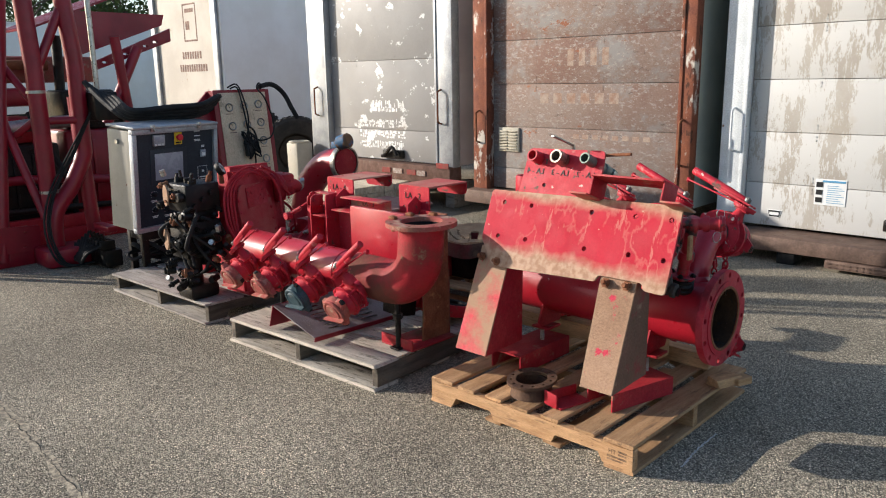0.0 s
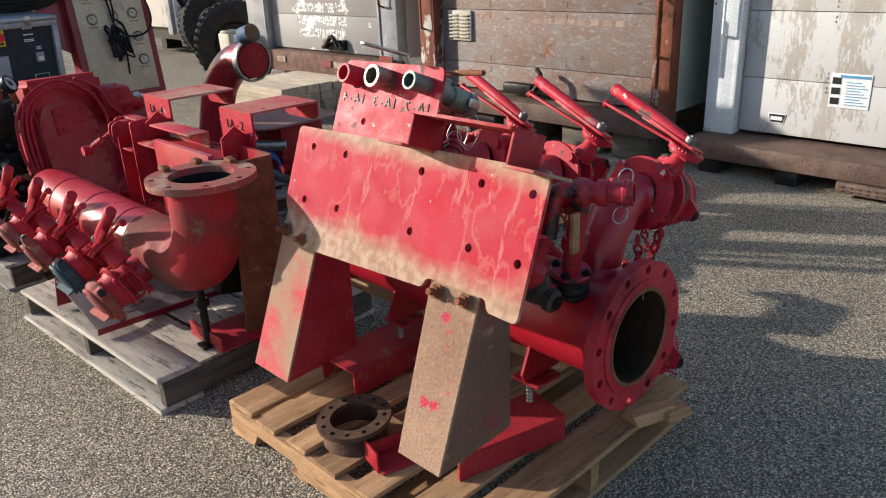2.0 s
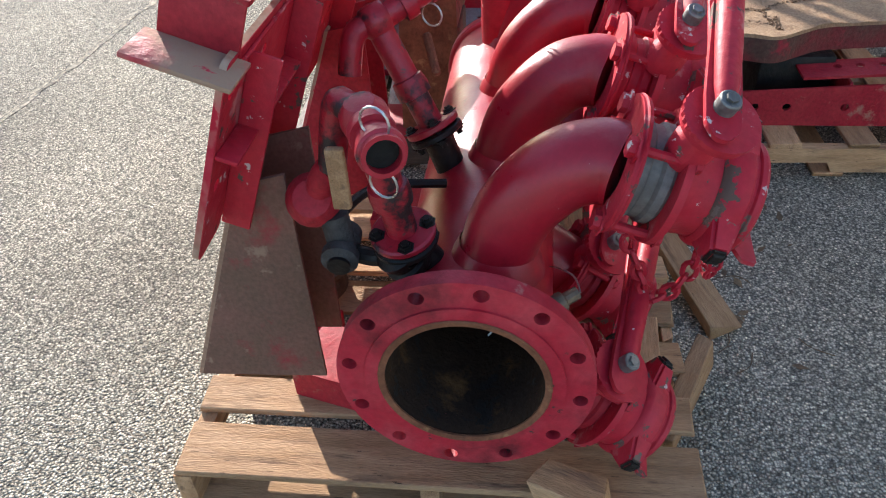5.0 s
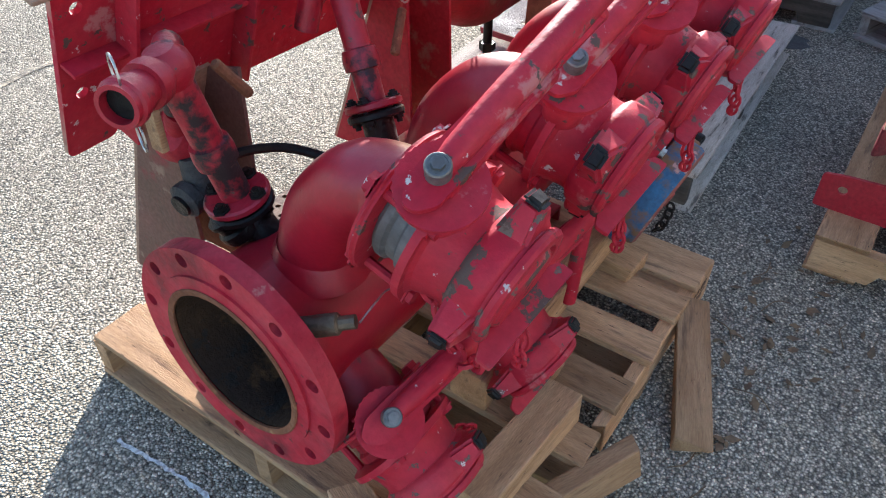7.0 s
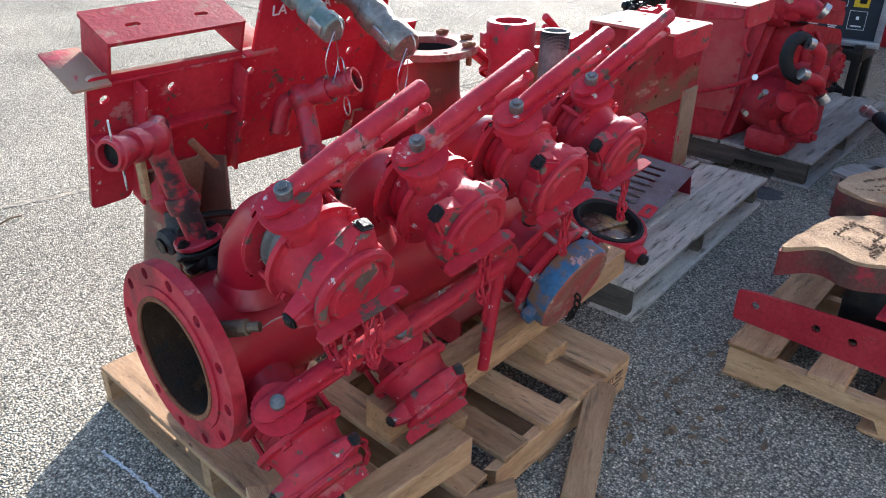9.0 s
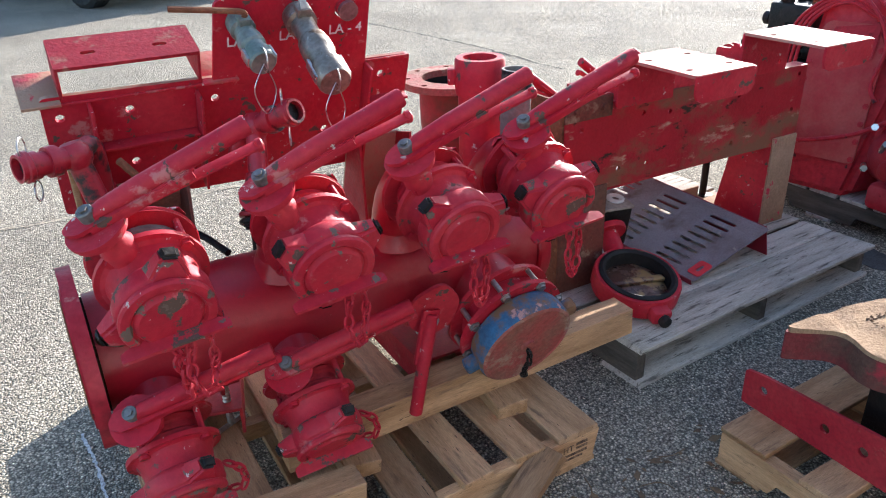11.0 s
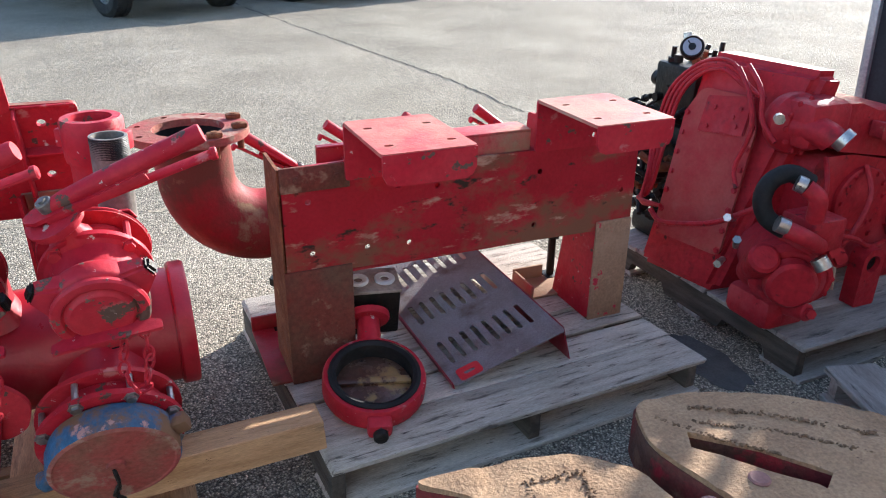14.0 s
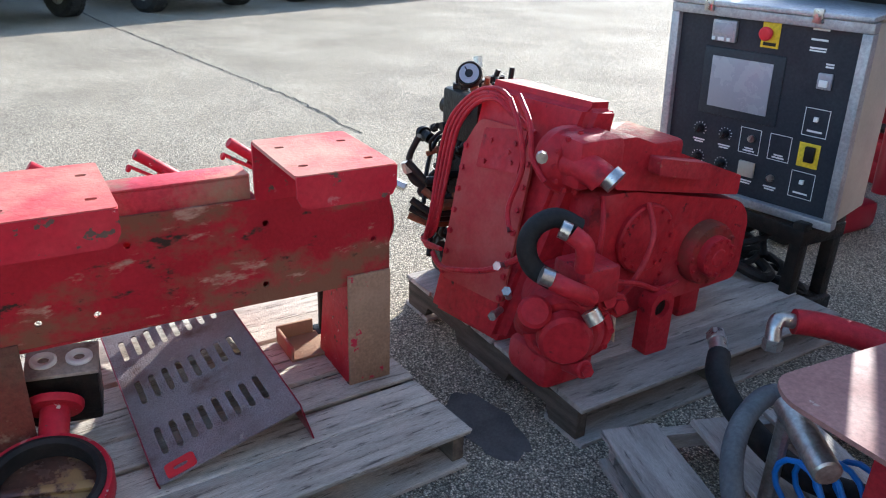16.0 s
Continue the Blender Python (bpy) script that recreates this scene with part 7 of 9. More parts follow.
# thin pipework over the top
for o in (0.0, 0.022, 0.044, 0.066):
    b = bmesh.new()
    tube(b, spline([(-4.10, 2.93 + o, 0.40 + o * 0.3), (-4.11, 2.87 - o * 0.3, 0.40), (-4.15, 2.84 + o * 0.4, 0.50 - o), (-4.19, 2.80 + o, 0.62), (-4.22, 2.81 + o, 0.79), (-4.245, 2.87 + o, 0.885), (-4.255, 2.97 + o, 0.945 - o * 0.3), (-4.27, 3.07 + o, 0.95 - o), (-4.28, 3.16 + o, 0.86)], 6), 0.0078, 8)
    part("oil_line", b, red_gear, gear)
b = bmesh.new()
tube(b, spline([(-4.095, 2.95, 0.39), (-4.085, 3.02, 0.37), (-4.09, 3.13, 0.40), (-4.12, 3.26, 0.45), (-4.13, 3.42, 0.56)], 6), 0.010, 8)
part("oil_line", b, red_gear, gear)
# pressure dial
b = bmesh.new()
DM = frame_to((-4.285, 2.835, 0.965), (0.62, 0.62, 0.48))
lathe(b, [(0, 0), (0.040, 0), (0.044, 0.006), (0.044, 0.03), (0.040, 0.034), (0.037, 0.03), (0, 0.03)], DM @ pose(0, 0, -0.02), 28)
dial = part("dial_case", b, iron_dark, gear)
b = bmesh.new()
lathe(b, [(0, 0.0125), (0.034, 0.0125), (0.034, 0.0105), (0, 0.0105)], DM, 28)
part("dial_face", b, screen_grey, dial)
b = bmesh.new()
box(b, (-0.002, -0.006, 0.0128), (0.002, 0.028, 0.0145), DM @ pose(0, 0, 0, 0, 0, 40))
lathe(b, [(0, 0.0128), (0.014, 0.0128), (0.014, 0.0142), (0, 0.0142)], DM, 16)
part("needle", b, black_plastic, dial)
b = bmesh.new()
rod(b, (-4.32, 2.86, 0.87), (-4.29, 2.835, 0.95), 0.016, n=10)
part("dial_stem", b, rust, gear)
# black valve block in front
rnd = random.Random(5)
b = bmesh.new()
box(b, (-4.56, 2.60, 0.70), (-4.32, 2.84, 0.88), bevel=0.015)
for k in range(3):
    rod(b, (-4.52 + 0.08 * k, 2.60, 0.80), (-4.52 + 0.08 * k, 2.56, 0.80), 0.032, n=16, chamfer=0.006)
    rod(b, (-4.52 + 0.08 * k, 2.68, 0.88), (-4.52 + 0.08 * k, 2.68, 0.91), 0.020, n=10)
    rod(b, (-4.32, 2.65 + 0.06 * k, 0.74 + 0.04 * k), (-4.29, 2.65 + 0.06 * k, 0.74 + 0.04 * k), 0.018, n=8)
blk = part("upper_valve_block", b, iron_dark, gear)
b = bmesh.new()
box(b, (-4.54, 2.58, 0.40), (-4.33, 2.84, 0.64), bevel=0.015)
for k in range(3):
    rod(b, (-4.50 + 0.07 * k, 2.58, 0.52), (-4.50 + 0.07 * k, 2.53, 0.50), 0.030, n=14, chamfer=0.006)
box(b, (-4.52, 2.68, 0.64), (-4.36, 2.84, 0.70), bevel=0.01)
part("lower_valve_block", b, iron_dark, gear)
for z in (0.81, 0.53):
    b = bmesh.new()
    sheet(b, [(0.055 * math.cos(a) * 0.72, 0.055 * 1.25 * math.sin(a)) for a in [2 * math.pi * k / 24 for k in range(24)]], [], 0.012, frame_to((-4.47, 2.552 if z > 0.7 else 2.53, z), (-0.1, -1, 0)))
    part("round_face", b, mud_tan, blk, "tan gasket face")
for k in range(14):
    p = Vector((-4.50 + rnd.uniform(0, 0.22), 2.55 + rnd.uniform(0, 0.26), rnd.uniform(0.25, 0.46)))
    w = Vector((rnd.uniform(-0.4, 0.6), rnd.uniform(-1, 0.1), rnd.uniform(-0.3, 0.5))).normalized()
    b = bmesh.new()
    rod(b, p, p + w * rnd.uniform(0.05, 0.10), rnd.uniform(0.012, 0.022), n=8)
    rod(b, p + w * 0.04, p + w * 0.065, 0.026, n=6)
    part("black_fitting", b, iron_dark, gear)
b = bmesh.new()
rod(b, (-4.40, 2.66, P3), (-4.40, 2.66, 0.42), 0.05, n=14)
box(b, (-4.50, 2.57, P3), (-4.30, 2.78, P3 + 0.10), bevel=0.03)
part("valve_foot", b, iron_dark, gear)
for k in range(6):
    p = Vector((-4.20 + 0.014 * (k % 3), 2.72 + 0.035 * (k % 4), 0.40 + 0.035 * k))
    b = bmesh.new()
    rod(b, p, p + Vector((0.05, -0.05, 0.02 + 0.01 * k)), 0.014, n=8)
    rod(b, p + Vector((-0.08, 0.02, 0.0)), p, 0.020, n=10)
    part("black_fitting", b, iron_dark if k % 3 else rust, gear)
for p, w in (((-4.50, 2.56, 0.93), (0, -0.3, 1)), ((-4.14, 2.66, 0.53), (0.6, -0.6, 0.3)), ((-4.45, 2.52, 0.27), (0.3, -0.8, 0.5)), ((-4.13, 2.70, 0.60), (0.2, -0.2, 0.9))):
    p, w = Vector(p), Vector(w).normalized()
    b = bmesh.new()
    rod(b, p, p + w * 0.04, 0.018, n=6)
    part("plated_plug", b, chrome, gear)
for k in range(18):
    side = k % 3
    if side == 0:
        p, w = Vector((-4.32, 2.60 + rnd.random() * 0.22, rnd.uniform(0.45, 0.86))), Vector((1, rnd.uniform(-0.5, 0.3), rnd.uniform(-0.4, 0.4)))
    elif side == 1:
        p, w = Vector((-4.55 + rnd.random() * 0.2, 2.59, rnd.uniform(0.43, 0.86))), Vector((rnd.uniform(-0.5, 0.5), -1, rnd.uniform(-0.3, 0.3)))
    else:
        p, w = Vector((-4.55 + rnd.random() * 0.2, 2.62 + rnd.random() * 0.2, 0.875)), Vector((rnd.uniform(-0.3, 0.3), rnd.uniform(-0.3, 0.3), 1))
    w.normalize()
    b = bmesh.new()
    rod(b, p - w * 0.02, p + w * rnd.uniform(0.02, 0.05), rnd.uniform(0.012, 0.024), n=rnd.choice((6, 10, 14)), chamfer=0.003)
    rod(b, p + w * 0.01, p + w * rnd.uniform(0.05, 0.075), 0.010, n=8)
    part("black_fitting", b, iron_dark if k % 4 else rust, blk)
# hoses, wires and mud-caked fittings crowding the black valve blocks
for k in range(16):
    p0 = Vector((-4.54 + rnd.random() * 0.26, 2.56 + rnd.random() * 0.20, rnd.uniform(0.30, 0.88)))
    p3 = Vector((-4.50 + rnd.random() * 0.34, 2.60 + rnd.random() * 0.26, rnd.uniform(0.22, 0.80)))
    sag = Vector((rnd.uniform(-0.05, 0.09), rnd.uniform(-0.11, -0.02), rnd.uniform(-0.08, 0.06)))
    b = bmesh.new()
    tube(b, spline([p0, p0.lerp(p3, 0.3) + sag, p0.lerp(p3, 0.7) + sag * 0.8, p3], 6), rnd.uniform(0.006, 0.014), 8)
    part("black_hose", b, rubber if k % 3 else iron_dark, blk)
for k in range(22):
    p = Vector((-4.57 + rnd.random() * 0.30, 2.545 + rnd.random() * 0.10, rnd.uniform(0.17, 0.90)))
    w = Vector((rnd.uniform(-0.6, 0.6), -1, rnd.uniform(-0.5, 0.5))).normalized()
    r0 = rnd.uniform(0.014, 0.034)
    b = bmesh.new()
    lathe(b, [(0.0, -0.05), (r0 * 0.8, -0.05), (r0 * 0.8, -0.01), (r0 * 1.15, -0.008), (r0 * 1.15, 0.006), (r0 * 0.7, 0.010), (r0 * 0.7, 0.024), (0.0, 0.026)], frame_to(p, w), rnd.choice((6, 8, 14)))
    part("black_fitting", b, rust if k % 6 == 0 else iron_dark, blk)
# casting marks and bolts over the housing
b = bmesh.new()
for k in range(26):
    p = Vector((-4.45 - 0.66 * rnd.random(), 3.381, 0.30 + 0.26 * rnd.random()))
    bolt(b, p, (0, 1, 0), rnd.uniform(0.006, 0.011), 0.009)
for k in range(12):
    a = 2 * math.pi * k / 12
    bolt(b, Vector((-4.35, 3.32, 0.79)) + Vector((0.09 * math.cos(a), 0.03, 0.09 * math.sin(a))), (0.2, 0.9, 0.1), 0.007, 0.008)
tagged(part("case_bolts", b, red_gear, case), kind="stuff")
for q in ([(-4.62, 3.40, 0.64), (-4.60, 3.46, 0.54), (-4.52, 3.47, 0.40), (-4.44, 3.45, 0.33)], [(-4.80, 3.41, 0.33), (-4.66, 3.46, 0.35), (-4.52, 3.50, 0.42), (-4.36, 3.52, 0.47)], [(-4.44, 3.38, 0.68), (-4.40, 3.44, 0.60), (-4.38, 3.45, 0.45)]):
    b = bmesh.new()
    tube(b, spline(q, 6), 0.009, 8)
    part("oil_line", b, red_gear, gear)


# ---- control cabinet ----
CW, CU = Vector((-0.19, 0.98, 0.0)).normalized(), Vector((0.085, 0.0, 0.996)).normalized()
CN = CW.cross(CU).normalized()
CF = Matrix((CW, CN.cross(CW), CN)).transposed().to_4x4()
CF.translation = Vector((-5.42, 3.11, 0.80))
cabinet = thing("control_cabinet", (-5.57, 3.1, 0.0), "beige steel control cabinet with a dark switch panel and blank screen", "control cabinet")
b = bmesh.new()
box(b, (-0.375, -0.375, -0.30), (0.375, 0.365, -0.03), CF, bevel=0.008)
part("housing", b, cabinet_beige, cabinet)
for lo, hi in (((-0.388, -0.388, -0.029), (0.388, -0.352, 0.018)), ((-0.388, 0.342, -0.029), (0.388, 0.378, 0.018)), ((-0.388, -0.352, -0.029), (-0.352, 0.342, 0.018)), ((0.352, -0.352, -0.029), (0.388, 0.342, 0.018))):
    b = bmesh.new()
    box(b, lo, hi, CF, bevel=0.004)
    part("door_rim", b, frame_alu, cabinet)
b = bmesh.new()
box(b, (-0.352, -0.352, -0.028), (0.352, 0.342, -0.008), CF)
face = part("switch_panel", b, panel_navy, cabinet)
b = bmesh.new()
box(b, (-0.385, 0.380, -0.30), (0.385, 0.40, 0.03), CF, bevel=0.005)
part("rain_hood", b, frame_alu, cabinet)
for x in (-0.22, 0.20):
    b = bmesh.new()
    box(b, (x - 0.018, 0.36, 0.018), (x + 0.018, 0.41, 0.034), CF, bevel=0.004)
    rod(b, CF @ Vector((x, 0.385, 0.03)), CF @ Vector((x, 0.385, 0.045)), 0.008, n=8)
    part("clamp", b, chrome, cabinet)
b = bmesh.new()
rod(b, CF @ Vector((-0.38, 0.28, -0.17)), CF @ Vector((-0.395, 0.28, -0.17)), 0.018, n=14)
part("side_lock", b, chrome, cabinet)


def on_panel(name, lo, hi, material, z0=-0.0078, z1=-0.003, bevel=0.001, label=""):
    b2 = bmesh.new()
    box(b2, (lo[0], lo[1], z0), (hi[0], hi[1], z1), CF, bevel=bevel)
    return part(name, b2, material, face, label)


def outline_box(x, y, w, h):
    b2 = bmesh.new()
    t = 0.0022
    for lo, hi in (((x - w, y - h), (x + w, y - h + t)), ((x - w, y + h - t), (x + w, y + h)), ((x - w, y - h), (x - w + t, y + h)), ((x + w - t, y - h), (x + w, y + h))):
        box(b2, (lo[0], lo[1], -0.0078), (hi[0], hi[1], -0.0068), CF)
    return part("printed_outline", b2, label_white, face)


on_panel("screen_bezel", (-0.232, -0.045), (0.10, 0.222), panel_navy, bevel=0.003)
on_panel("screen", (-0.193, -0.010), (0.058, 0.190), screen_grey, -0.0029, 0.001, label="blank pale grey screen")
on_panel("small_display", (-0.205, 0.249), (-0.105, 0.330), frame_alu, z1=0.012, bevel=0.004)
on_panel("display_glass", (-0.193, 0.279), (-0.116, 0.318), screen_grey, 0.0121, 0.014)
for x, w in ((-0.192, 0.007), (-0.161, 0.013), (-0.130, 0.007)):
    on_panel("display_key", (x - w, 0.253), (x + w, 0.266), label_white, 0.0121, 0.017)
on_panel("stop_plate", (-0.010, 0.246), (0.060, 0.341), yellow, z1=-0.005)
on_panel("print_bar", (0.0, 0.254), (0.050, 0.266), label_black, -0.0049, -0.0042, 0)
b = bmesh.new()
lathe(b, [(0, -0.004), (0.014, -0.004), (0.014, 0.016), (0.024, 0.018), (0.026, 0.028), (0.020, 0.036), (0, 0.038)], CF @ pose(0.020, 0.302, 0), 24)
part("stop_button", b, bright_red, face, "red mushroom stop button")
for y0, y1 in ((0.331, 0.338), (0.295, 0.302), (0.266, 0.272), (0.257, 0.262)):
    on_panel("print_bar", (0.175, y0), (0.235, y1), label_white, -0.0078, -0.0070, 0)
for y in (0.206, 0.216):
    on_panel("print_bar", (0.243, y), (0.272, y + 0.006), label_white, -0.0078, -0.0070, 0)
on_panel("power_switch", (0.226, 0.130), (0.278, 0.188), screen_grey, z1=0.004, bevel=0.004)
on_panel("switch_toggle", (0.236, 0.140), (0.268, 0.165), label_white, 0.0041, 0.012, 0.003)
for x, y in ((0.248, 0.004), (0.240, -0.244)):
    outline_box(x, y, 0.046, 0.053)
    on_panel("push_button", (x - 0.007, y + 0.006), (x + 0.008, y + 0.022), label_white, z1=0.004)
    on_panel("print_bar", (x - 0.028, y - 0.037), (x + 0.028, y - 0.030), label_white, -0.0078, -0.0070, 0)
on_panel("yellow_plate", (0.205, -0.170), (0.284, -0.076), yellow, z1=-0.005)
on_panel("rocker_switch", (0.233, -0.146), (0.270, -0.086), black_plastic, -0.0049, 0.012, 0.004)
for x in (0.131, 0.009):
    outline_box(x, -0.121, 0.043, 0.052)
    on_panel("print_bar", (x - 0.024, -0.164), (x + 0.024, -0.158), label_white, -0.0078, -0.0070, 0)
    on_panel("print_bar", (x - 0.018, -0.154), (x + 0.018, -0.148), label_white, -0.0078, -0.0070, 0)
on_panel("square_button", (-0.018, -0.266), (0.048, -0.204), cabinet_beige, z1=0.006, bevel=0.003)
for x, y in ((0.016, -0.284), (0.118, -0.284), (-0.212, -0.160), (-0.098, -0.162), (-0.207, -0.280), (-0.099, -0.286)):
    on_panel("print_bar", (x - 0.026, y - 0.004), (x + 0.026, y + 0.002), label_white, -0.0078, -0.0070, 0)
    on_panel("print_bar", (x - 0.020, y - 0.014), (x + 0.020, y - 0.008), label_white, -0.0078, -0.0070, 0)
for x, y in ((-0.212, -0.115), (-0.098, -0.116), (-0.207, -0.235), (-0.099, -0.241)):
    b = bmesh.new()
    lathe(b, [(0, -0.0078), (0.017, -0.0078), (0.016, 0.012), (0.013, 0.014), (0, 0.014)], CF @ pose(x, y, 0), 18)
    box(b, (-0.0035, -0.016, 0.012), (0.0035, 0.016, 0.019), CF @ pose(x, y, 0, 0, 0, -25), bevel=0.001)
    part("knob", b, black_plastic, face)
    b = bmesh.new()
    for k in range(10):
        a = radians(-40 + 260 * k / 9)
        box(b, (0.024, -0.0014, -0.0078), (0.029, 0.0014, -0.0068), CF @ pose(x, y, 0, 0, 0, math.degrees(a)))
    tagged(part("knob_scale", b, label_white, face), kind="stuff")
for x, y in ((0.118, -0.247), (0.017, -0.108)):
    b = bmesh.new()
    lathe(b, [(0, -0.0078), (0.014, -0.0078), (0.014, 0.006), (0, 0.008)], CF @ pose(x, y, 0), 16)
    box(b, (-0.003, -0.004, 0.006), (0.003, 0.022, 0.016), CF @ pose(x, y, 0, 0, 0, -30), bevel=0.001)
    part("key_switch", b, chrome, face)
for y in (2.82, 3.40):
    for x in (-5.68, -5.47):
        b = bmesh.new()
        box(b, (x - 0.025, y - 0.025, 0.0), (x + 0.025, y + 0.025, 0.43), bevel=0.004)
        part("stand_leg", b, iron_dark, cabinet)
for lo, hi in (((-5.71, 2.80, 0.34), (-5.44, 3.43, 0.405)), ((-5.70, 2.78, 0.02), (-5.42, 3.45, 0.09))):
    b = bmesh.new()
    box(b, lo, hi, bevel=0.006)
    part("stand_tray", b, iron_dark, cabinet)
heap = thing("cable_heap", (-5.5, 3.1, 0.09), "heap of black cables and hoses under the cabinet", "cables")
rnd = random.Random(8)
for k in range(9):
    cx, cy, r0 = -5.56 + rnd.uniform(-0.06, 0.10), 3.08 + rnd.uniform(-0.18, 0.22), rnd.uniform(0.10, 0.20)
    pts = [(cx + r0 * 0.55 * math.cos(1.1 * i + k), cy + r0 * math.sin(1.1 * i + k), 0.115 + 0.02 * k * rnd.uniform(0.6, 1.2) + 0.03 * math.sin(2.3 * i)) for i in range(9)]
    b = bmesh.new()
    tube(b, spline(pts, 6), rnd.uniform(0.013, 0.022), 8)
    part("cable", b, rubber, heap)
# ---- gauge panel ----
gpan = thing("gauge_panel", (-5.88, 3.98, 0.0), "red framed tan gauge panel draped with black cables", "gauge panel")
GW, GU = Vector((-0.05, 1, 0)).normalized(), Vector((-0.10, 0.0, 0.995)).normalized()
GN = GW.cross(GU).normalized()
GF = Matrix((GW, GN.cross(GW), GN)).transposed().to_4x4()
GF.translation = Vector((-5.80, 3.985, 1.02))
b = bmesh.new()
sheet(b, rounded([(-0.285, -1.0), (0.285, -1.0), (0.285, 0.42), (-0.285, 0.42)], 0.01), [], 0.02, GF @ pose(0, 0, -0.023))
box(b, (-0.285, -1.0, -0.12), (-0.27, 0.42, -0.024), GF)
box(b, (0.27, -1.0, -0.12), (0.285, 0.42, -0.024), GF)
part("panel_frame", b, red_frame, gpan)
b = bmesh.new()
sheet(b, [(-0.285, 0.42), (-0.285, -0.1), (-0.52, 0.05), (-0.42, 0.30)], [], 0.02, GF @ pose(0, 0, -0.10))
part("side_wing", b, red_frame, gpan)
b = bmesh.new()
box(b, (-0.24, -0.40, -0.002), (0.24, 0.395, 0.004), GF, bevel=0.002)
gface = part("gauge_plate", b, panel_tan, gpan)
for x, y in ((0.15, 0.29), (0.155, 0.13), (0.16, -0.03), (0.165, -0.19), (0.0, 0.28), (0.01, 0.12), (0.02, -0.04), (-0.15, 0.27), (-0.14, 0.11)):
    b = bmesh.new()
    lathe(b, [(0.026, 0.005), (0.036, 0.005), (0.038, 0.012), (0.034, 0.018), (0.026, 0.012)], GF @ pose(x, y, 0), 24, closed=True)
    bez = part("gauge_bezel", b, steel, gface)
    b = bmesh.new()
    lathe(b, [(0, 0.0105), (0.028, 0.0105), (0.028, 0.005), (0, 0.005)], GF @ pose(x, y, 0), 24)
    part("gauge_dial", b, panel_tan, bez)
    b = bmesh.new()
    box(b, (-0.0015, -0.005, 0.0108), (0.0015, 0.021, 0.0122), GF @ pose(x, y, 0, 0, 0, 35 + 60 * x))
    part("gauge_needle", b, black_plastic, bez)
    b = bmesh.new()
    box(b, (x - 0.035, y - 0.058, 0.0042), (x + 0.035, y - 0.052, 0.0052), GF)
    part("print_bar", b, label_brown, gface)
for k, pts in enumerate(([(-0.10, 0.43, -0.02), (-0.06, 0.43, 0.03), (-0.03, 0.25, 0.04), (0.0, 0.0, 0.035), (0.03, -0.12, 0.04), (0.02, -0.28, 0.04)],
                         [(-0.12, 0.44, -0.03), (-0.05, 0.45, 0.03), (0.0, 0.2, 0.05), (-0.03, 0.0, 0.05), (-0.05, -0.12, 0.05)],
                         [(0.02, 0.02, 0.03), (0.10, -0.03, 0.05), (0.22, 0.0, 0.05), (0.27, 0.12, 0.04), (0.20, 0.33, 0.05), (0.13, 0.42, 0.05), (0.17, 0.47, 0.03), (0.22, 0.43, 0.02)],
                         [(-0.02, 0.02, 0.04), (0.03, -0.05, 0.06), (0.06, -0.02, 0.05), (0.04, 0.06, 0.05), (-0.01, 0.1, 0.05)])):
    b = bmesh.new()
    tube(b, spline([GF @ Vector(p) for p in pts], 7), 0.007 if k != 3 else 0.009, 7)
    part("cable", b, rubber, gpan)
for lo, hi in (((-0.07, -0.16, 0.03), (0.0, -0.05, 0.08)), ((0.02, -0.12, 0.03), (0.07, -0.02, 0.07))):
    b = bmesh.new()
    box(b, lo, hi, GF, bevel=0.013)
    part("cable_plug", b, black_plastic, gpan)
b = bmesh.new()
tube(b, spline([GF @ Vector(p) for p in ((0.20, 0.44, -0.02), (0.34, 0.46, -0.02), (0.46, 0.38, -0.02), (0.52, 0.24, 0.0), (0.56, 0.14, 0.02))], 6), 0.022, 10)
part("cable", b, rubber, gpan)
rnd = random.Random(17)
for k in range(9):
    c0 = Vector((-0.02 + rnd.uniform(-0.05, 0.05), -0.06 + rnd.uniform(-0.10, 0.10), 0.05 + rnd.uniform(0, 0.03)))
    pts = [c0 + Vector((0.045 * math.cos(2.1 * i + k), 0.06 * math.sin(2.1 * i + 1.7 * k), 0.012 * math.sin(i))) for i in range(6)]
    b = bmesh.new()
    tube(b, spline([GF @ p for p in pts], 6), 0.006, 6)
    part("cable", b, rubber, gpan)
# hoses across the cabinet's top
hose = thing("hose_bundle", (-5.62, 3.1, 1.24), "bundle of black rubber hoses lying over the cabinet", "hose")
for k in range(4):
    b = bmesh.new()
    o = 0.028 * k
    tube(b, spline([(-6.35, 2.86 + o, 1.52 - o), (-6.05, 2.88 + o, 1.36 + o * 0.4), (-5.75 + o, 2.92, 1.245 + o * 0.7), (-5.70 + o, 3.20, 1.235 + o), (-5.72 + o, 3.48, 1.245 + o), (-5.85 + o, 3.70, 1.30 + o), (-5.98, 3.86, 1.38)], 6), 0.023, 9)
    part("hose", b, rubber, hose)

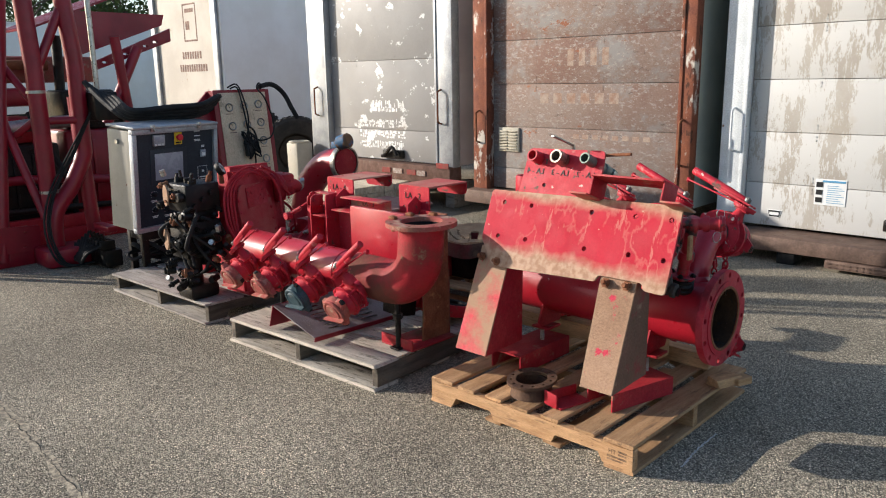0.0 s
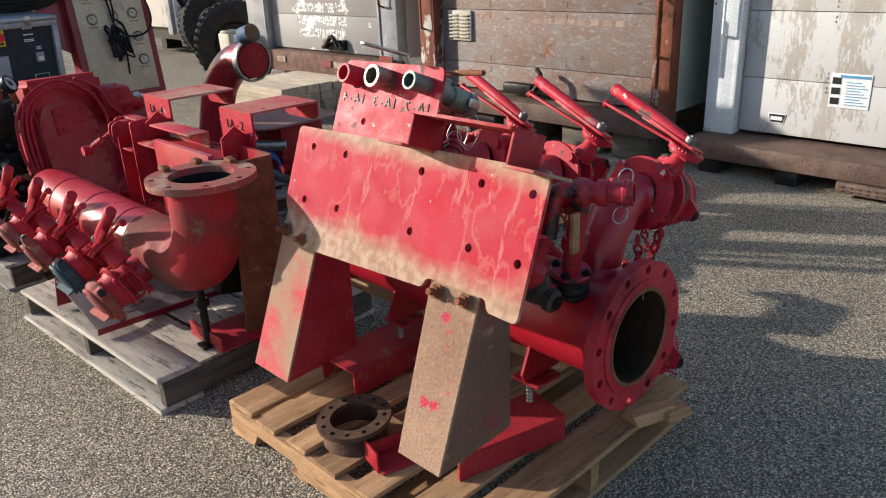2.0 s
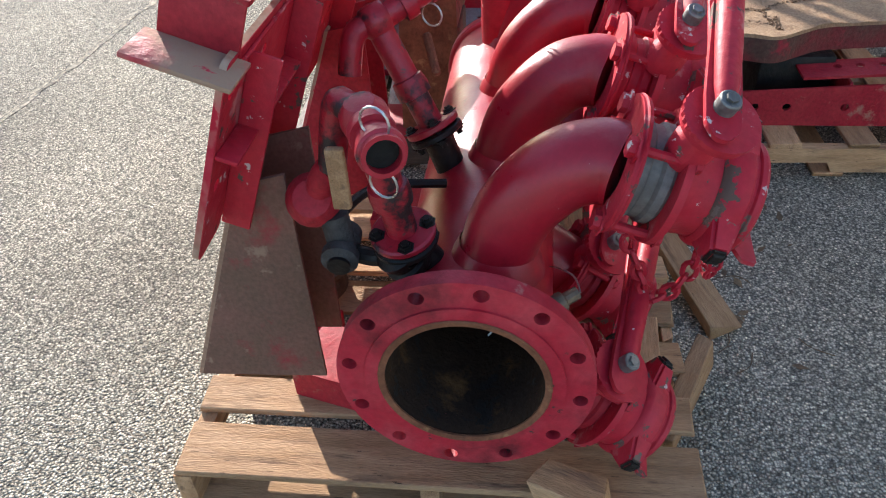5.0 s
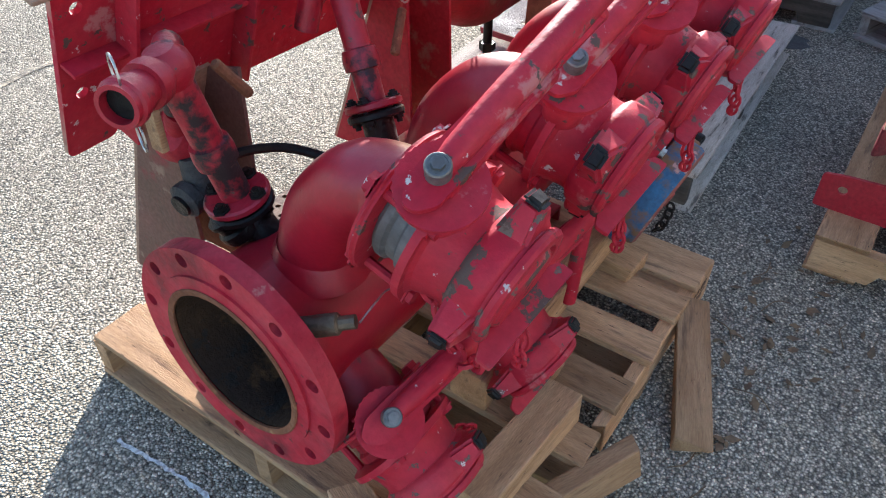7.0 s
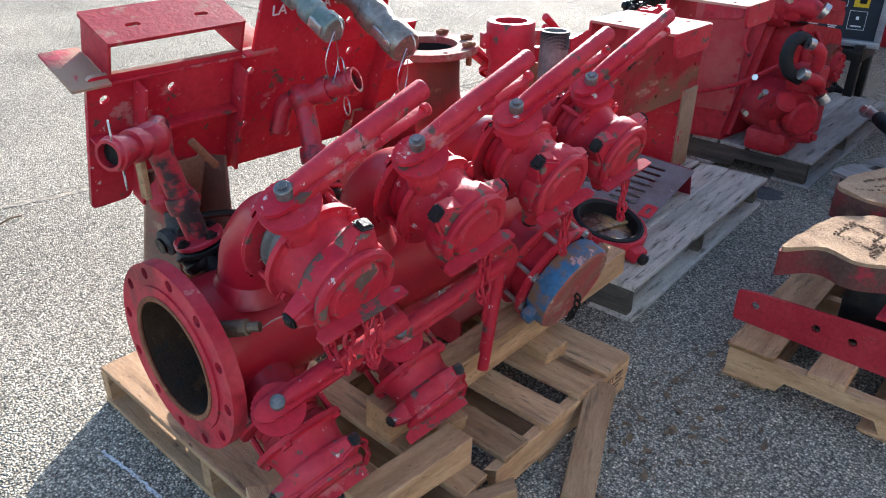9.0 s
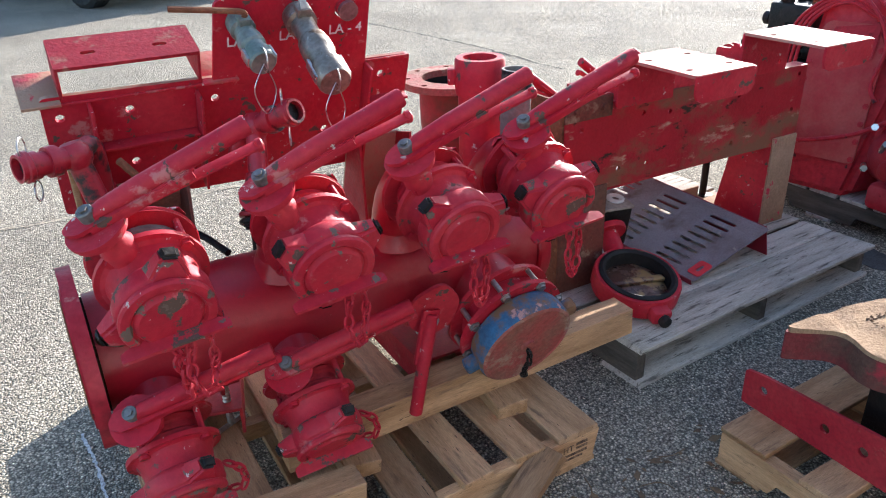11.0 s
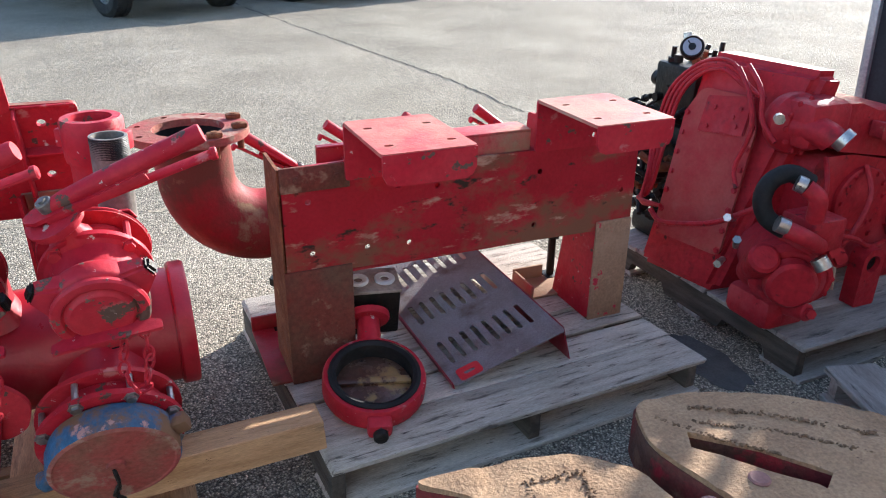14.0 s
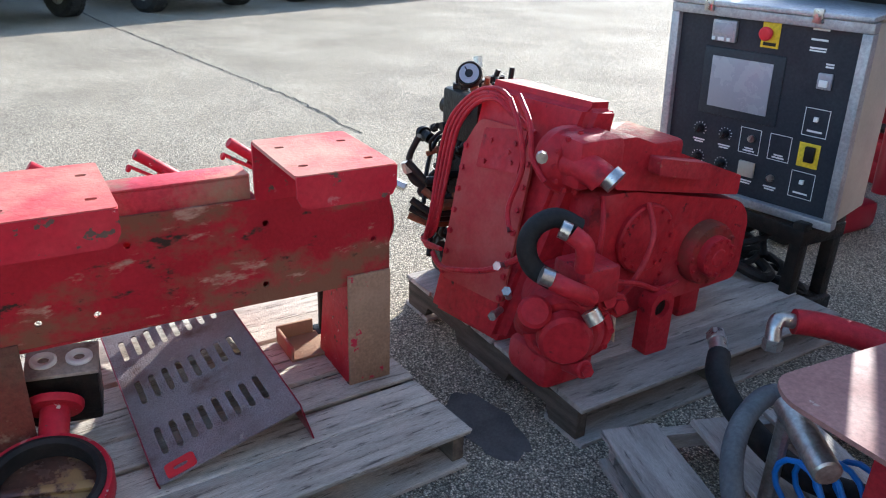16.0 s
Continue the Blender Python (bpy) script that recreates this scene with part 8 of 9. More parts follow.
# ---- red lattice mast at the far side ----
mast = thing("lattice_mast", (-6.8, 2.6, 0.0), "glossy red tubular lattice mast with black hydraulic hoses", "mast")
X0 = -6.75
for pts, r in (([(X0 - 0.35, 2.55, 2.4), (X0 - 0.30, 2.52, 2.17), (X0 - 0.2, 2.39, 1.36), (X0 - 0.15, 2.23, 0.05)], 0.052),
               ([(X0, 2.58, 2.4), (X0, 2.60, 2.17), (X0, 2.62, 1.62), (X0, 2.61, 0.44)], 0.070),
               ([(X0, 2.905, 2.4), (X0, 2.91, 2.19), (X0, 2.95, 1.71), (X0, 2.94, 0.99)], 0.070),
               ([(X0 - 0.4, 2.33, 1.80), (X0 - 0.2, 2.42, 1.12), (X0, 2.56, 0.40)], 0.035),
               ([(X0, 2.88, 2.12), (X0, 2.63, 1.60)], 0.038),
               ([(X0, 2.60, 1.21), (X0 + 0.02, 2.90, 1.21)], 0.032),
               ([(X0 - 0.1, 2.95, 1.4), (X0 - 0.05, 2.95, 0.7), (X0 - 0.05, 2.97, 0.22)], 0.06),
               ([(X0 - 0.5, 2.55, 2.35), (X0 - 0.45, 2.30, 1.5), (X0 - 0.4, 2.22, 0.1)], 0.04),
               # unseen uprights at y 1.95 to 2.26, added to cast shadow stripes
               ([(X0, 1.97, 2.4), (X0, 1.95, 0.05)], 0.042), ([(X0, 2.09, 2.4), (X0, 2.07, 0.05)], 0.026), ([(X0 - 0.02, 2.26, 2.4), (X0 - 0.02, 2.20, 1.3)], 0.085),
               ([(X0 - 0.45, 2.38, 1.9), (X0, 2.62, 1.3)], 0.03), ([(X0 - 0.45, 2.30, 0.9), (X0, 2.62, 1.25)], 0.03)):
    b = bmesh.new()
    tube(b, pts, r, 18)
    part("mast_tube", b, red_frame, mast)
b = bmesh.new()
tube(b, spline([(X0, 2.94, 1.05), (X0, 2.93, 0.90), (X0 + 0.02, 2.80, 0.66), (X0 + 0.04, 2.64, 0.46), (X0 + 0.05, 2.60, 0.26), (X0 + 0.05, 2.62, 0.03)], 6), 0.070, 18)
part("mast_tube", b, red_frame, mast)
b = bmesh.new()
sheet(b, rounded([(2.05, 0.12), (2.52, 0.12), (2.54, 0.33), (2.05, 0.36)], 0.02), [slot(2.12, 0.16, 0.03, 0.014), slot(2.40, 0.16, 0.03, 0.014), slot(2.12, 0.31, 0.03, 0.014), slot(2.42, 0.29, 0.03, 0.014)], 0.015, Matrix(((0, 1, 0), (0, 0, 1), (1, 0, 0))).transposed().to_4x4() @ Matrix.Translation((0, 0, X0 - 0.12)))
box(b, (X0 - 0.5, 2.05, 0.0), (X0 - 0.12, 2.5, 0.14), bevel=0.01)
part("base_plate", b, red_frame, mast)
b = bmesh.new()
box(b, (X0 - 0.1, 2.45, 0.0), (X0 + 0.25, 2.95, 0.16), bevel=0.04)
part("base_shoe", b, red_frame, mast)
XZ = Matrix(((0, 1, 0), (0, 0, 1), (1, 0, 0))).transposed().to_4x4()    # x along y, y up, z along x
b = bmesh.new()
sheet(b, [(3.05, 1.72), (3.10, 2.15), (4.0, 2.15), (3.97, 2.05)], [], 0.03, XZ @ Matrix.Translation((0, 0, X0 - 0.45)))
deck = part("platform_panel", b, red_frame, mast)
b = bmesh.new()
sheet(b, [(3.25, 1.62), (3.25, 1.70), (4.02, 2.02), (4.02, 1.90)], [slot(3.36 + 0.10 * k, 1.70 + 0.038 * k, 0.05, 0.02) for k in range(6)], 0.04, XZ @ Matrix.Translation((0, 0, X0 - 0.40)))
part("slotted_edge", b, red_frame, deck)
b = bmesh.new()
for k in range(22):
    box(b, (X0 - 1.7 + 0.05 * k, 2.85, 2.05 + 0.004 * (k % 2)), (X0 - 1.655 + 0.05 * k, 3.75, 2.07 + 0.004 * (k % 2)), pose(0, 0, 0) @ Matrix.Translation((0, 0, 0)))
bmesh.ops.rotate(b, verts=b.verts, cent=(X0 - 1.2, 3.0, 2.06), matrix=Matrix.Rotation(radians(22), 3, "X"))
tagged(part("ribbed_awning", b, red_frame, deck), kind="stuff")
b = bmesh.new()
rod(b, (X0 - 0.3, 3.62, 0.05), (X0 - 0.2, 3.40, 1.92), 0.045, n=14)
part("mast_tube", b, red_frame, mast)
for z in (1.45, 0.62):
    b = bmesh.new()
    lathe(b, [(0.070, -0.012), (0.076, -0.012), (0.076, 0.012), (0.070, 0.012)], pose(X0, 2.615, z), 20, closed=True)
    part("band", b, chrome, mast)
b = bmesh.new()
rod(b, (X0 + 0.06, 3.09, 2.35), (X0 + 0.06, 3.09, 1.45), 0.022, n=12)
part("cylinder_rod", b, chrome, mast)
for o in (0.0, 0.019, 0.045):
    b = bmesh.new()
    tube(b, spline([(X0 + 0.1, 3.02, 1.3), (X0 + 0.05, 2.85 - o, 0.95), (X0 + 0.12, 2.62 - o, 0.62), (X0 + 0.2, 2.52 - o, 0.32), (X0 + 0.28, 2.58 - o, 0.05), (X0 + 0.35, 2.75, 0.03), (X0 + 0.4, 2.95, 0.08)], 7), 0.009, 9)
    part("hydraulic_hose", b, rubber, mast)
b = bmesh.new()
rod(b, (X0 - 0.25, 3.63, 1.83), (X0 - 0.25, 3.27, 1.15), 0.045, n=14)
part("mast_tube", b, red_frame, mast)
b = bmesh.new()
box(b, (-6.78, 3.00, 1.20), (-6.55, 3.20, 1.44), bevel=0.012)
part("junction_box", b, iron_dark, mast)

b = bmesh.new()
box(b, (X0 + 0.30, 2.78, 0.02), (X0 + 0.62, 2.92, 0.16), bevel=0.012)
for k in range(4):
    box(b, (X0 + 0.32 + 0.075 * k, 2.76, 0.16), (X0 + 0.37 + 0.075 * k, 2.88, 0.24), bevel=0.008)
    rod(b, (X0 + 0.345 + 0.075 * k, 2.80, 0.24), (X0 + 0.345 + 0.075 * k, 2.78, 0.30), 0.012, n=8)
bank = part("valve_bank", b, iron_dark, mast, "black hydraulic valve bank")
b = bmesh.new()
box(b, (X0 + 0.30, 2.83, 0.305), (X0 + 0.60, 2.91, 0.355), bevel=0.006)
rod(b, (X0 + 0.28, 2.90, 0.02), (X0 + 0.28, 2.90, 0.33), 0.02, n=10)
part("cover_plate", b, red_frame, bank)
for k in range(5):
    b = bmesh.new()
    tube(b, spline([(X0 + 0.34 + 0.06 * k, 2.77, 0.20), (X0 + 0.36 + 0.06 * k, 2.70 - 0.015 * k, 0.16), (X0 + 0.28 + 0.03 * k, 2.66, 0.06), (X0 + 0.16, 2.72 + 0.03 * k, 0.18 + 0.02 * k)], 6), 0.013, 8)
    part("bank_hose", b, rubber, bank)

# ---- machinery behind the mast ----
skid = thing("pump_skid", (-8.2, 2.9, 0.0), "red and dark oily pump skid with pipes behind the mast", "machine")
b = bmesh.new()
box(b, (-9.0, 1.6, 0.0), (-7.6, 4.1, 0.14), bevel=0.02)
box(b, (-9.0, 1.6, 0.14), (-8.9, 4.1, 0.30), bevel=0.01)
box(b, (-7.72, 1.6, 0.14), (-7.62, 4.1, 0.26), bevel=0.01)
part("skid_frame", b, red_dark, skid)
for lo, hi, mt, nm in (((-8.7, 2.45, 0.14), (-7.9, 3.15, 0.95), iron_dark, "engine_block"), ((-8.6, 2.55, 0.951), (-8.0, 3.05, 1.20), red_dark, "rocker_cover"), ((-8.8, 3.25, 0.14), (-8.0, 3.95, 1.05), red_frame, "tank"),
                       ((-8.9, 1.7, 0.14), (-8.1, 2.35, 1.30), red_dark, "hood"), ((-8.6, 3.30, 1.051), (-8.1, 3.85, 1.45), iron_dark, "air_filter_box"), ((-8.8, 1.9, 1.301), (-8.2, 3.2, 1.48), red_frame, "top_guard"),
                       ((-8.9, 2.0, 1.53), (-8.6, 3.9, 1.80), cap_faded, "rear_guard")):
    b = bmesh.new()
    box(b, lo, hi, bevel=0.04)
    c0 = (Vector(lo) + Vector(hi)) / 2
    for k in range(4):
        y = lo[1] + (hi[1] - lo[1]) * (k + 0.5) / 4
        bolt(b, (hi[0], y, hi[2] - 0.07), (1, 0, 0), 0.016, 0.014)
        bolt(b, (hi[0], y, lo[2] + 0.07), (1, 0, 0), 0.016, 0.014)
        box(b, (hi[0] - 0.01, y - 0.012, lo[2] + 0.1), (hi[0] + 0.02, y + 0.012, hi[2] - 0.1), bevel=0.004)
    part(nm, b, mt, skid)
for q, r, mt in (([(-7.85, 1.75, 0.55), (-7.78, 2.3, 0.62), (-7.80, 3.1, 0.60), (-7.82, 3.9, 0.50)], 0.045, red_frame), ([(-7.80, 2.5, 1.10), (-7.76, 2.9, 1.14), (-7.80, 3.4, 1.16)], 0.06, steel),
                 ([(-7.82, 2.42, 0.2), (-7.74, 2.44, 0.7), (-7.80, 2.6, 1.25), (-8.0, 2.7, 1.5)], 0.035, rubber), ([(-7.84, 3.2, 0.2), (-7.70, 3.15, 0.5), (-7.75, 3.0, 0.9), (-7.9, 2.9, 1.25)], 0.028, rubber),
                 ([(-8.5, 2.7, 1.48), (-8.5, 2.72, 1.62), (-8.45, 2.9, 1.70), (-8.40, 3.3, 1.70)], 0.05, rust), ([(-7.9, 1.7, 0.9), (-7.8, 2.2, 0.95), (-7.85, 2.5, 0.85)], 0.05, steel),
                 ([(-8.4, 3.4, 1.45), (-8.4, 3.42, 2.0)], 0.05, iron_dark), ([(-7.7, 1.8, 0.3), (-7.68, 2.6, 0.34), (-7.7, 3.8, 0.30)], 0.03, iron_dark)):
    b = bmesh.new()
    tube(b, spline(q, 5), r, 12)
    part("skid_pipe", b, mt, skid)
far_truck = thing("far_box_truck", (-25, 9.5, 0), "plain white box truck body far across the yard", "truck body")
for nm, lo, hi in (("side_wall", (-24.06, 7.2, 0.7), (-24.0, 12.3, 3.2)), ("rear_wall", (-26.2, 12.25, 0.7), (-24.061, 12.3, 3.2)), ("roof", (-26.2, 7.2, 3.201), (-24.0, 12.3, 3.26)), ("front_wall", (-26.2, 7.2, 0.7), (-24.061, 7.26, 3.2)), ("chassis", (-26.1, 7.3, 0.45), (-24.1, 12.2, 0.699))):
    b = bmesh.new()
    box(b, lo, hi, bevel=0.01)
    part(nm, b, iron_dark if nm == "chassis" else white_panel, far_truck)
for x, y in ((-24.3, 8.2), (-24.3, 11.4), (-25.9, 8.2), (-25.9, 11.4)):
    b = bmesh.new()
    rod(b, (x - 0.15, y, 0.45), (x + 0.15, y, 0.45), 0.449, n=28, chamfer=0.04)
    part("wheel", b, tyre_rubber, far_truck)

# ---- trees far behind the yard ----
bark = mat("grey_brown_bark", (0.10, 0.075, 0.055), (0.06, 0.045, 0.035), 4, 0.9, bump=0.6)
leaf_green = mat("dark_green_leaves", (0.045, 0.075, 0.022), (0.07, 0.10, 0.03), 1.5, 0.6, bump=0.0, vary=0.2)
for k, (x, y, hgt) in enumerate(((-47.0, 12.5, 8.5), (-50.0, 17.0, 9.5), (-45.0, 20.5, 8.0), (-52.0, 23.5, 9.0))):
    rnd = random.Random(90 + k)
    tree = thing("tree", (x, y, 0), "leafy green tree far behind the yard", "tree", "trees behind the yard")
    b = bmesh.new()
    tube(b, spline([(x, y, 0), (x + 0.1, y, hgt * 0.3), (x - 0.1, y + 0.2, hgt * 0.7)], 5), 0.2, 10)
    tips = []
    for j in range(14):
        a, z = rnd.uniform(0, 6.28), hgt * rnd.uniform(0.22, 0.65)
        r = hgt * rnd.uniform(0.18, 0.36)
        e = Vector((x + r * math.cos(a), y + r * math.sin(a), z + hgt * rnd.uniform(0.08, 0.25)))
        tube(b, [Vector((x, y, z)), (Vector((x, y, z)) + e) / 2 + Vector((0, 0, 0.15)), e], 0.06, 6)
        tips.append(e)
    part("trunk", b, bark, tree)
    verts, faces = [], []
    for j in range(2600):
        c0 = rnd.choice(tips) + Vector((rnd.gauss(0, 0.75), rnd.gauss(0, 0.75), rnd.gauss(0, 0.6)))
        u = Vector((rnd.gauss(0, 1), rnd.gauss(0, 1), rnd.gauss(0, 1))).normalized() * rnd.uniform(0.09, 0.2)
        v = u.orthogonal().normalized() * rnd.uniform(0.05, 0.12)
        n0 = len(verts)
        verts += [c0 - u, c0 + v, c0 + u, c0 - v]
        faces.append((n0, n0 + 1, n0 + 2, n0 + 3))
    me = bpy.data.meshes.new("crown")
    me.from_pydata([tuple(p) for p in verts], [], faces)
    me.materials.append(leaf_green)
    tagged(put("crown", me, tree), kind="stuff")

# ---- red elbow pipe with a blue cap, further back ----
relb = thing("elbow_pipe", (-6.12, 5.0, 0.0), "dark red pipe elbow with a steel clamp and blue end cap", "pipe elbow")
b = bmesh.new()
tube(b, spline([(-6.40, 4.93, 0.0), (-6.36, 4.95, 0.20), (-6.25, 4.97, 0.47), (-6.02, 4.99, 0.665), (-5.77, 5.0, 0.715)], 7), 0.145, 28)
part("elbow", b, red_gloss, relb)
b = bmesh.new()
lathe(b, [(0.15, 0), (0.168, 0), (0.17, 0.02), (0.165, 0.05), (0.15, 0.05)], frame_to((-5.76, 5.0, 0.715), (1, 0.05, 0.02)), 32, closed=True)
part("clamp", b, steel, relb, "dull plated clamp band")
b = bmesh.new()
lathe(b, [(0, 0.055), (0.12, 0.055), (0.135, 0.050), (0.14, 0.03), (0, 0.03)], frame_to((-5.76, 5.0, 0.715), (1, 0.05, 0.02)), 32)
part("end_face", b, red_dark, relb)
b = bmesh.new()
rod(b, (-5.75, 4.95, 0.905), (-5.60, 4.97, 0.945), 0.07, n=20, chamfer=0.02)
box(b, (-5.84, 4.92, 0.86), (-5.72, 5.0, 0.92), bevel=0.01)
part("blue_cap", b, blue_worn, relb)
wood_pale = grain_of(mat("pale_cream_planks", (0.58, 0.50, 0.38), (0.44, 0.36, 0.26), 3, 0.8, bump=0.4, bscale=50, vary=0.2), 0)
stack = thing("plank_stack", (-6.85, 6.10, 0.0), "stack of pale weathered planks near the trailer", "planks")
rnd = random.Random(31)
for k in range(4):
    me = to_mesh("plank", board(0.95, 0.142, 0.08, rnd), wood_pale)
    for j in range(6):
        put("plank", me, stack, pose(-6.85 + rnd.uniform(-0.03, 0.03), 5.72 + j * 0.15, 0.081 * k, 0, 0, rnd.uniform(-1, 1)))

# ---- tyres and a bin by the white truck ----
def tyre(r, w, rim):
    t1 = bmesh.new()
    lathe(t1, [(rim, -w / 2 + 0.02), (rim + 0.03, -w / 2), (r - 0.05, -w / 2), (r - 0.01, -w / 2 + 0.03), (r, -w / 4), (r, w / 4), (r - 0.01, w / 2 - 0.03), (r - 0.05, w / 2), (rim + 0.03, w / 2), (rim, w / 2 - 0.02)], I4, 44, closed=True)
    n = 36
    for k in range(n):
        for s in (-1, 1):
            box(t1, (r - 0.006, -0.022, s * w * 0.27 - w * 0.12), (r + 0.010, 0.022, s * w * 0.27 + w * 0.12), pose(0, 0, 0, 0, 0, 360 * (k + 0.25 * s) / n))
    return t1


rim_white = mat("dusty_white_rim_paint", (0.50, 0.48, 0.46), (0.36, 0.34, 0.32), 6, 0.6, bump=0.1, spots=[(9, 0.62, 0.70, (0.20, 0.10, 0.07), 0.9)])
for p, rz in (((-11.93, 7.98, 0.52), 90), ((-9.0, 6.75, 0.50), 60)):
    ty = thing("tyre", (p[0], p[1], 0), "worn black truck tyre standing on the ground", "tyre", "tyres by the truck")
    m = Matrix.Translation((p[0], p[1], p[2])) @ pose(0, 0, 0, 90, 0, rz)
    part("tread", tyre(0.51, 0.26, 0.27), tyre_rubber, ty, "", m)
    b = bmesh.new()
    lathe(b, [(0.0, 0.0), (0.10, 0.0), (0.12, 0.05), (0.24, 0.06), (0.268, 0.10), (0.275, 0.10), (0.275, -0.10), (0.0, -0.10)], m, 36)
    part("rim", b, rim_white if rz > 80 else iron_dark, ty)
b = bmesh.new()
box(b, (-8.46, 6.22, 0.0), (-8.24, 6.46, 0.70), bevel=0.02, taper=(1.08, 1.08))
lathe(b, [(0.10, 0.70), (0.135, 0.70), (0.14, 0.712), (0.135, 0.722), (0.10, 0.722)], pose(-8.35, 6.34, 0), 20, closed=True)
solo("bin", b, cabinet_beige, "pale dented storage bin on the asphalt", "bin")

# ---- castings on the near back pallet ----
P4 = 0.1225
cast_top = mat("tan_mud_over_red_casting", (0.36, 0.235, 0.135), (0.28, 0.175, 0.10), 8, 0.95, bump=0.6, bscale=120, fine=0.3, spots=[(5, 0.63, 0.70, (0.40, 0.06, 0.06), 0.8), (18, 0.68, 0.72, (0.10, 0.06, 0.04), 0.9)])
# sides: dark brown with red and tan spots, darker than the top
cast_side = mat("dark_brown_casting_side", (0.10, 0.055, 0.04), (0.17, 0.03, 0.03), 7, 0.8, bump=0.5, spots=[(9, 0.58, 0.66, (0.30, 0.03, 0.04), 0.7), (4, 0.58, 0.68, (0.26, 0.17, 0.10), 0.95)])
cast_crumb = mat("dark_crumbled_mud", (0.23, 0.145, 0.085), (0.13, 0.08, 0.045), 30, 0.95, bump=0.4)
chan = thing("channel_frame", (-2.74, 4.6, P4), "dark red steel channel frame with bolt holes", "frame")
b = bmesh.new()
YZ = Matrix(((0, 1, 0), (0, 0, 1), (1, 0, 0))).transposed().to_4x4()
sheet(b, rounded([(3.93, P4 + 0.0005), (5.30, P4 + 0.0005), (5.30, 0.315), (3.99, 0.235), (3.93, 0.225)], 0.008), [circle(y, 0.19, 0.013, 12) for y in (3.99, 4.17, 4.27, 4.45, 4.75, 4.90, 5.1, 5.2)], 0.010, YZ @ Matrix.Translation((0, 0, -2.725)))
part("side_channel", b, red_dark, chan)
b = bmesh.new()
sheet(b, [(-2.85, 4.30), (-2.726, 4.30), (-2.726, 5.30), (-2.85, 5.30)], [slot(-2.80, 4.42 + 0.07 * k, 0.03, 0.028) for k in range(9)], 0.009, pose(0, 0, 0.28, 2.8, 0, 0) @ pose(0, 0, -0.21))
part("top_flange", b, red_dark, chan)
for y in (4.45, 5.2):
    b = bmesh.new()
    box(b, (-3.5, y, P4 + 0.0005), (-2.727, y + 0.01, 0.27), bevel=0.002)
    part("cross_channel", b, red_dark, chan)
b = bmesh.new()
sheet(b, rounded([(3.96, P4 + 0.0005), (5.1, P4 + 0.0005), (5.1, 0.30), (3.96, 0.30)], 0.01), [], 0.01, YZ @ Matrix.Translation((0, 0, -3.52)))
part("side_channel", b, red_dark, chan)


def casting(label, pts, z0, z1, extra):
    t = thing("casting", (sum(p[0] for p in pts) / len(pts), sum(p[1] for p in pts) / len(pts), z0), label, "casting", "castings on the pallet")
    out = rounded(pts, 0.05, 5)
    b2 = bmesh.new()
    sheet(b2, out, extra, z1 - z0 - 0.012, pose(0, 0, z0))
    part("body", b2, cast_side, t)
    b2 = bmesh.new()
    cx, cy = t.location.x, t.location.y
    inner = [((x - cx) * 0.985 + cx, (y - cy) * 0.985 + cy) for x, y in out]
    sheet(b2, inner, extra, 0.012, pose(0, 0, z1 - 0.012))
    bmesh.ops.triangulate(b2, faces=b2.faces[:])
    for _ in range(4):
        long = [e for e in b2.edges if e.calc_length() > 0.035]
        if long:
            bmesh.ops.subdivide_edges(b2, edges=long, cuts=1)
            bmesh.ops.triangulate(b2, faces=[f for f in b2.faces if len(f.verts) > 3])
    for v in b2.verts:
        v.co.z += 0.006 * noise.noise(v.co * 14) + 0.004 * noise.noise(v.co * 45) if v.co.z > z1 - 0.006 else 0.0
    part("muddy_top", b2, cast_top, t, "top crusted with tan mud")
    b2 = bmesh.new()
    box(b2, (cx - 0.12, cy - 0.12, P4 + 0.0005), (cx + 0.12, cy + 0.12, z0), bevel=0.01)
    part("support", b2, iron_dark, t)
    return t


ca = casting("thick red hitch casting with a pointed horn, crusted with mud", [(-2.69, 4.012), (-2.90, 4.03), (-3.05, 4.062), (-3.15, 4.15), (-3.17, 4.45), (-3.12, 4.85), (-2.93, 4.85), (-2.88, 4.38), (-2.765, 4.21), (-2.815, 4.105)], 0.315, 0.405, [])
cb = casting("thick rounded red hitch casting with a slot, crusted with mud", [(-3.24, 3.985), (-3.38, 3.995), (-3.57, 4.08), (-3.73, 4.22), (-3.78, 4.42), (-3.62, 4.66), (-3.36, 4.62), (-3.25, 4.36), (-3.19, 4.12)], 0.315, 0.425, [[(-3.27, 4.16), (-3.29, 4.12), (-3.40, 4.22), (-3.48, 4.33), (-3.43, 4.36), (-3.34, 4.25)]])
def crumbs(path, z, seed, spread=0.008):
    """A broken line of small mud lumps."""
    rnd2 = random.Random(seed)
    b2 = bmesh.new()
    ps = [Vector((x, y, z)) for x, y in path]
    for p, q in zip(ps, ps[1:]):
        k = int((q - p).length / 0.0035)
        for i in range(k):
            c2 = p.lerp(q, (i + rnd2.random()) / k) + Vector((rnd2.uniform(-spread, spread), rnd2.uniform(-spread, spread), 0.001))
            r2 = rnd2.uniform(0.002, 0.0055)
            g = bmesh.ops.create_icosphere(b2, subdivisions=1, radius=r2, matrix=Matrix.Translation(c2) @ Matrix.Diagonal((1, rnd2.uniform(0.6, 1.2), 0.7, 1)))
            for v in g["verts"]:
                v.co += Vector((rnd2.uniform(-1, 1), rnd2.uniform(-1, 1), rnd2.uniform(-1, 1))) * r2 * 0.3
    return b2


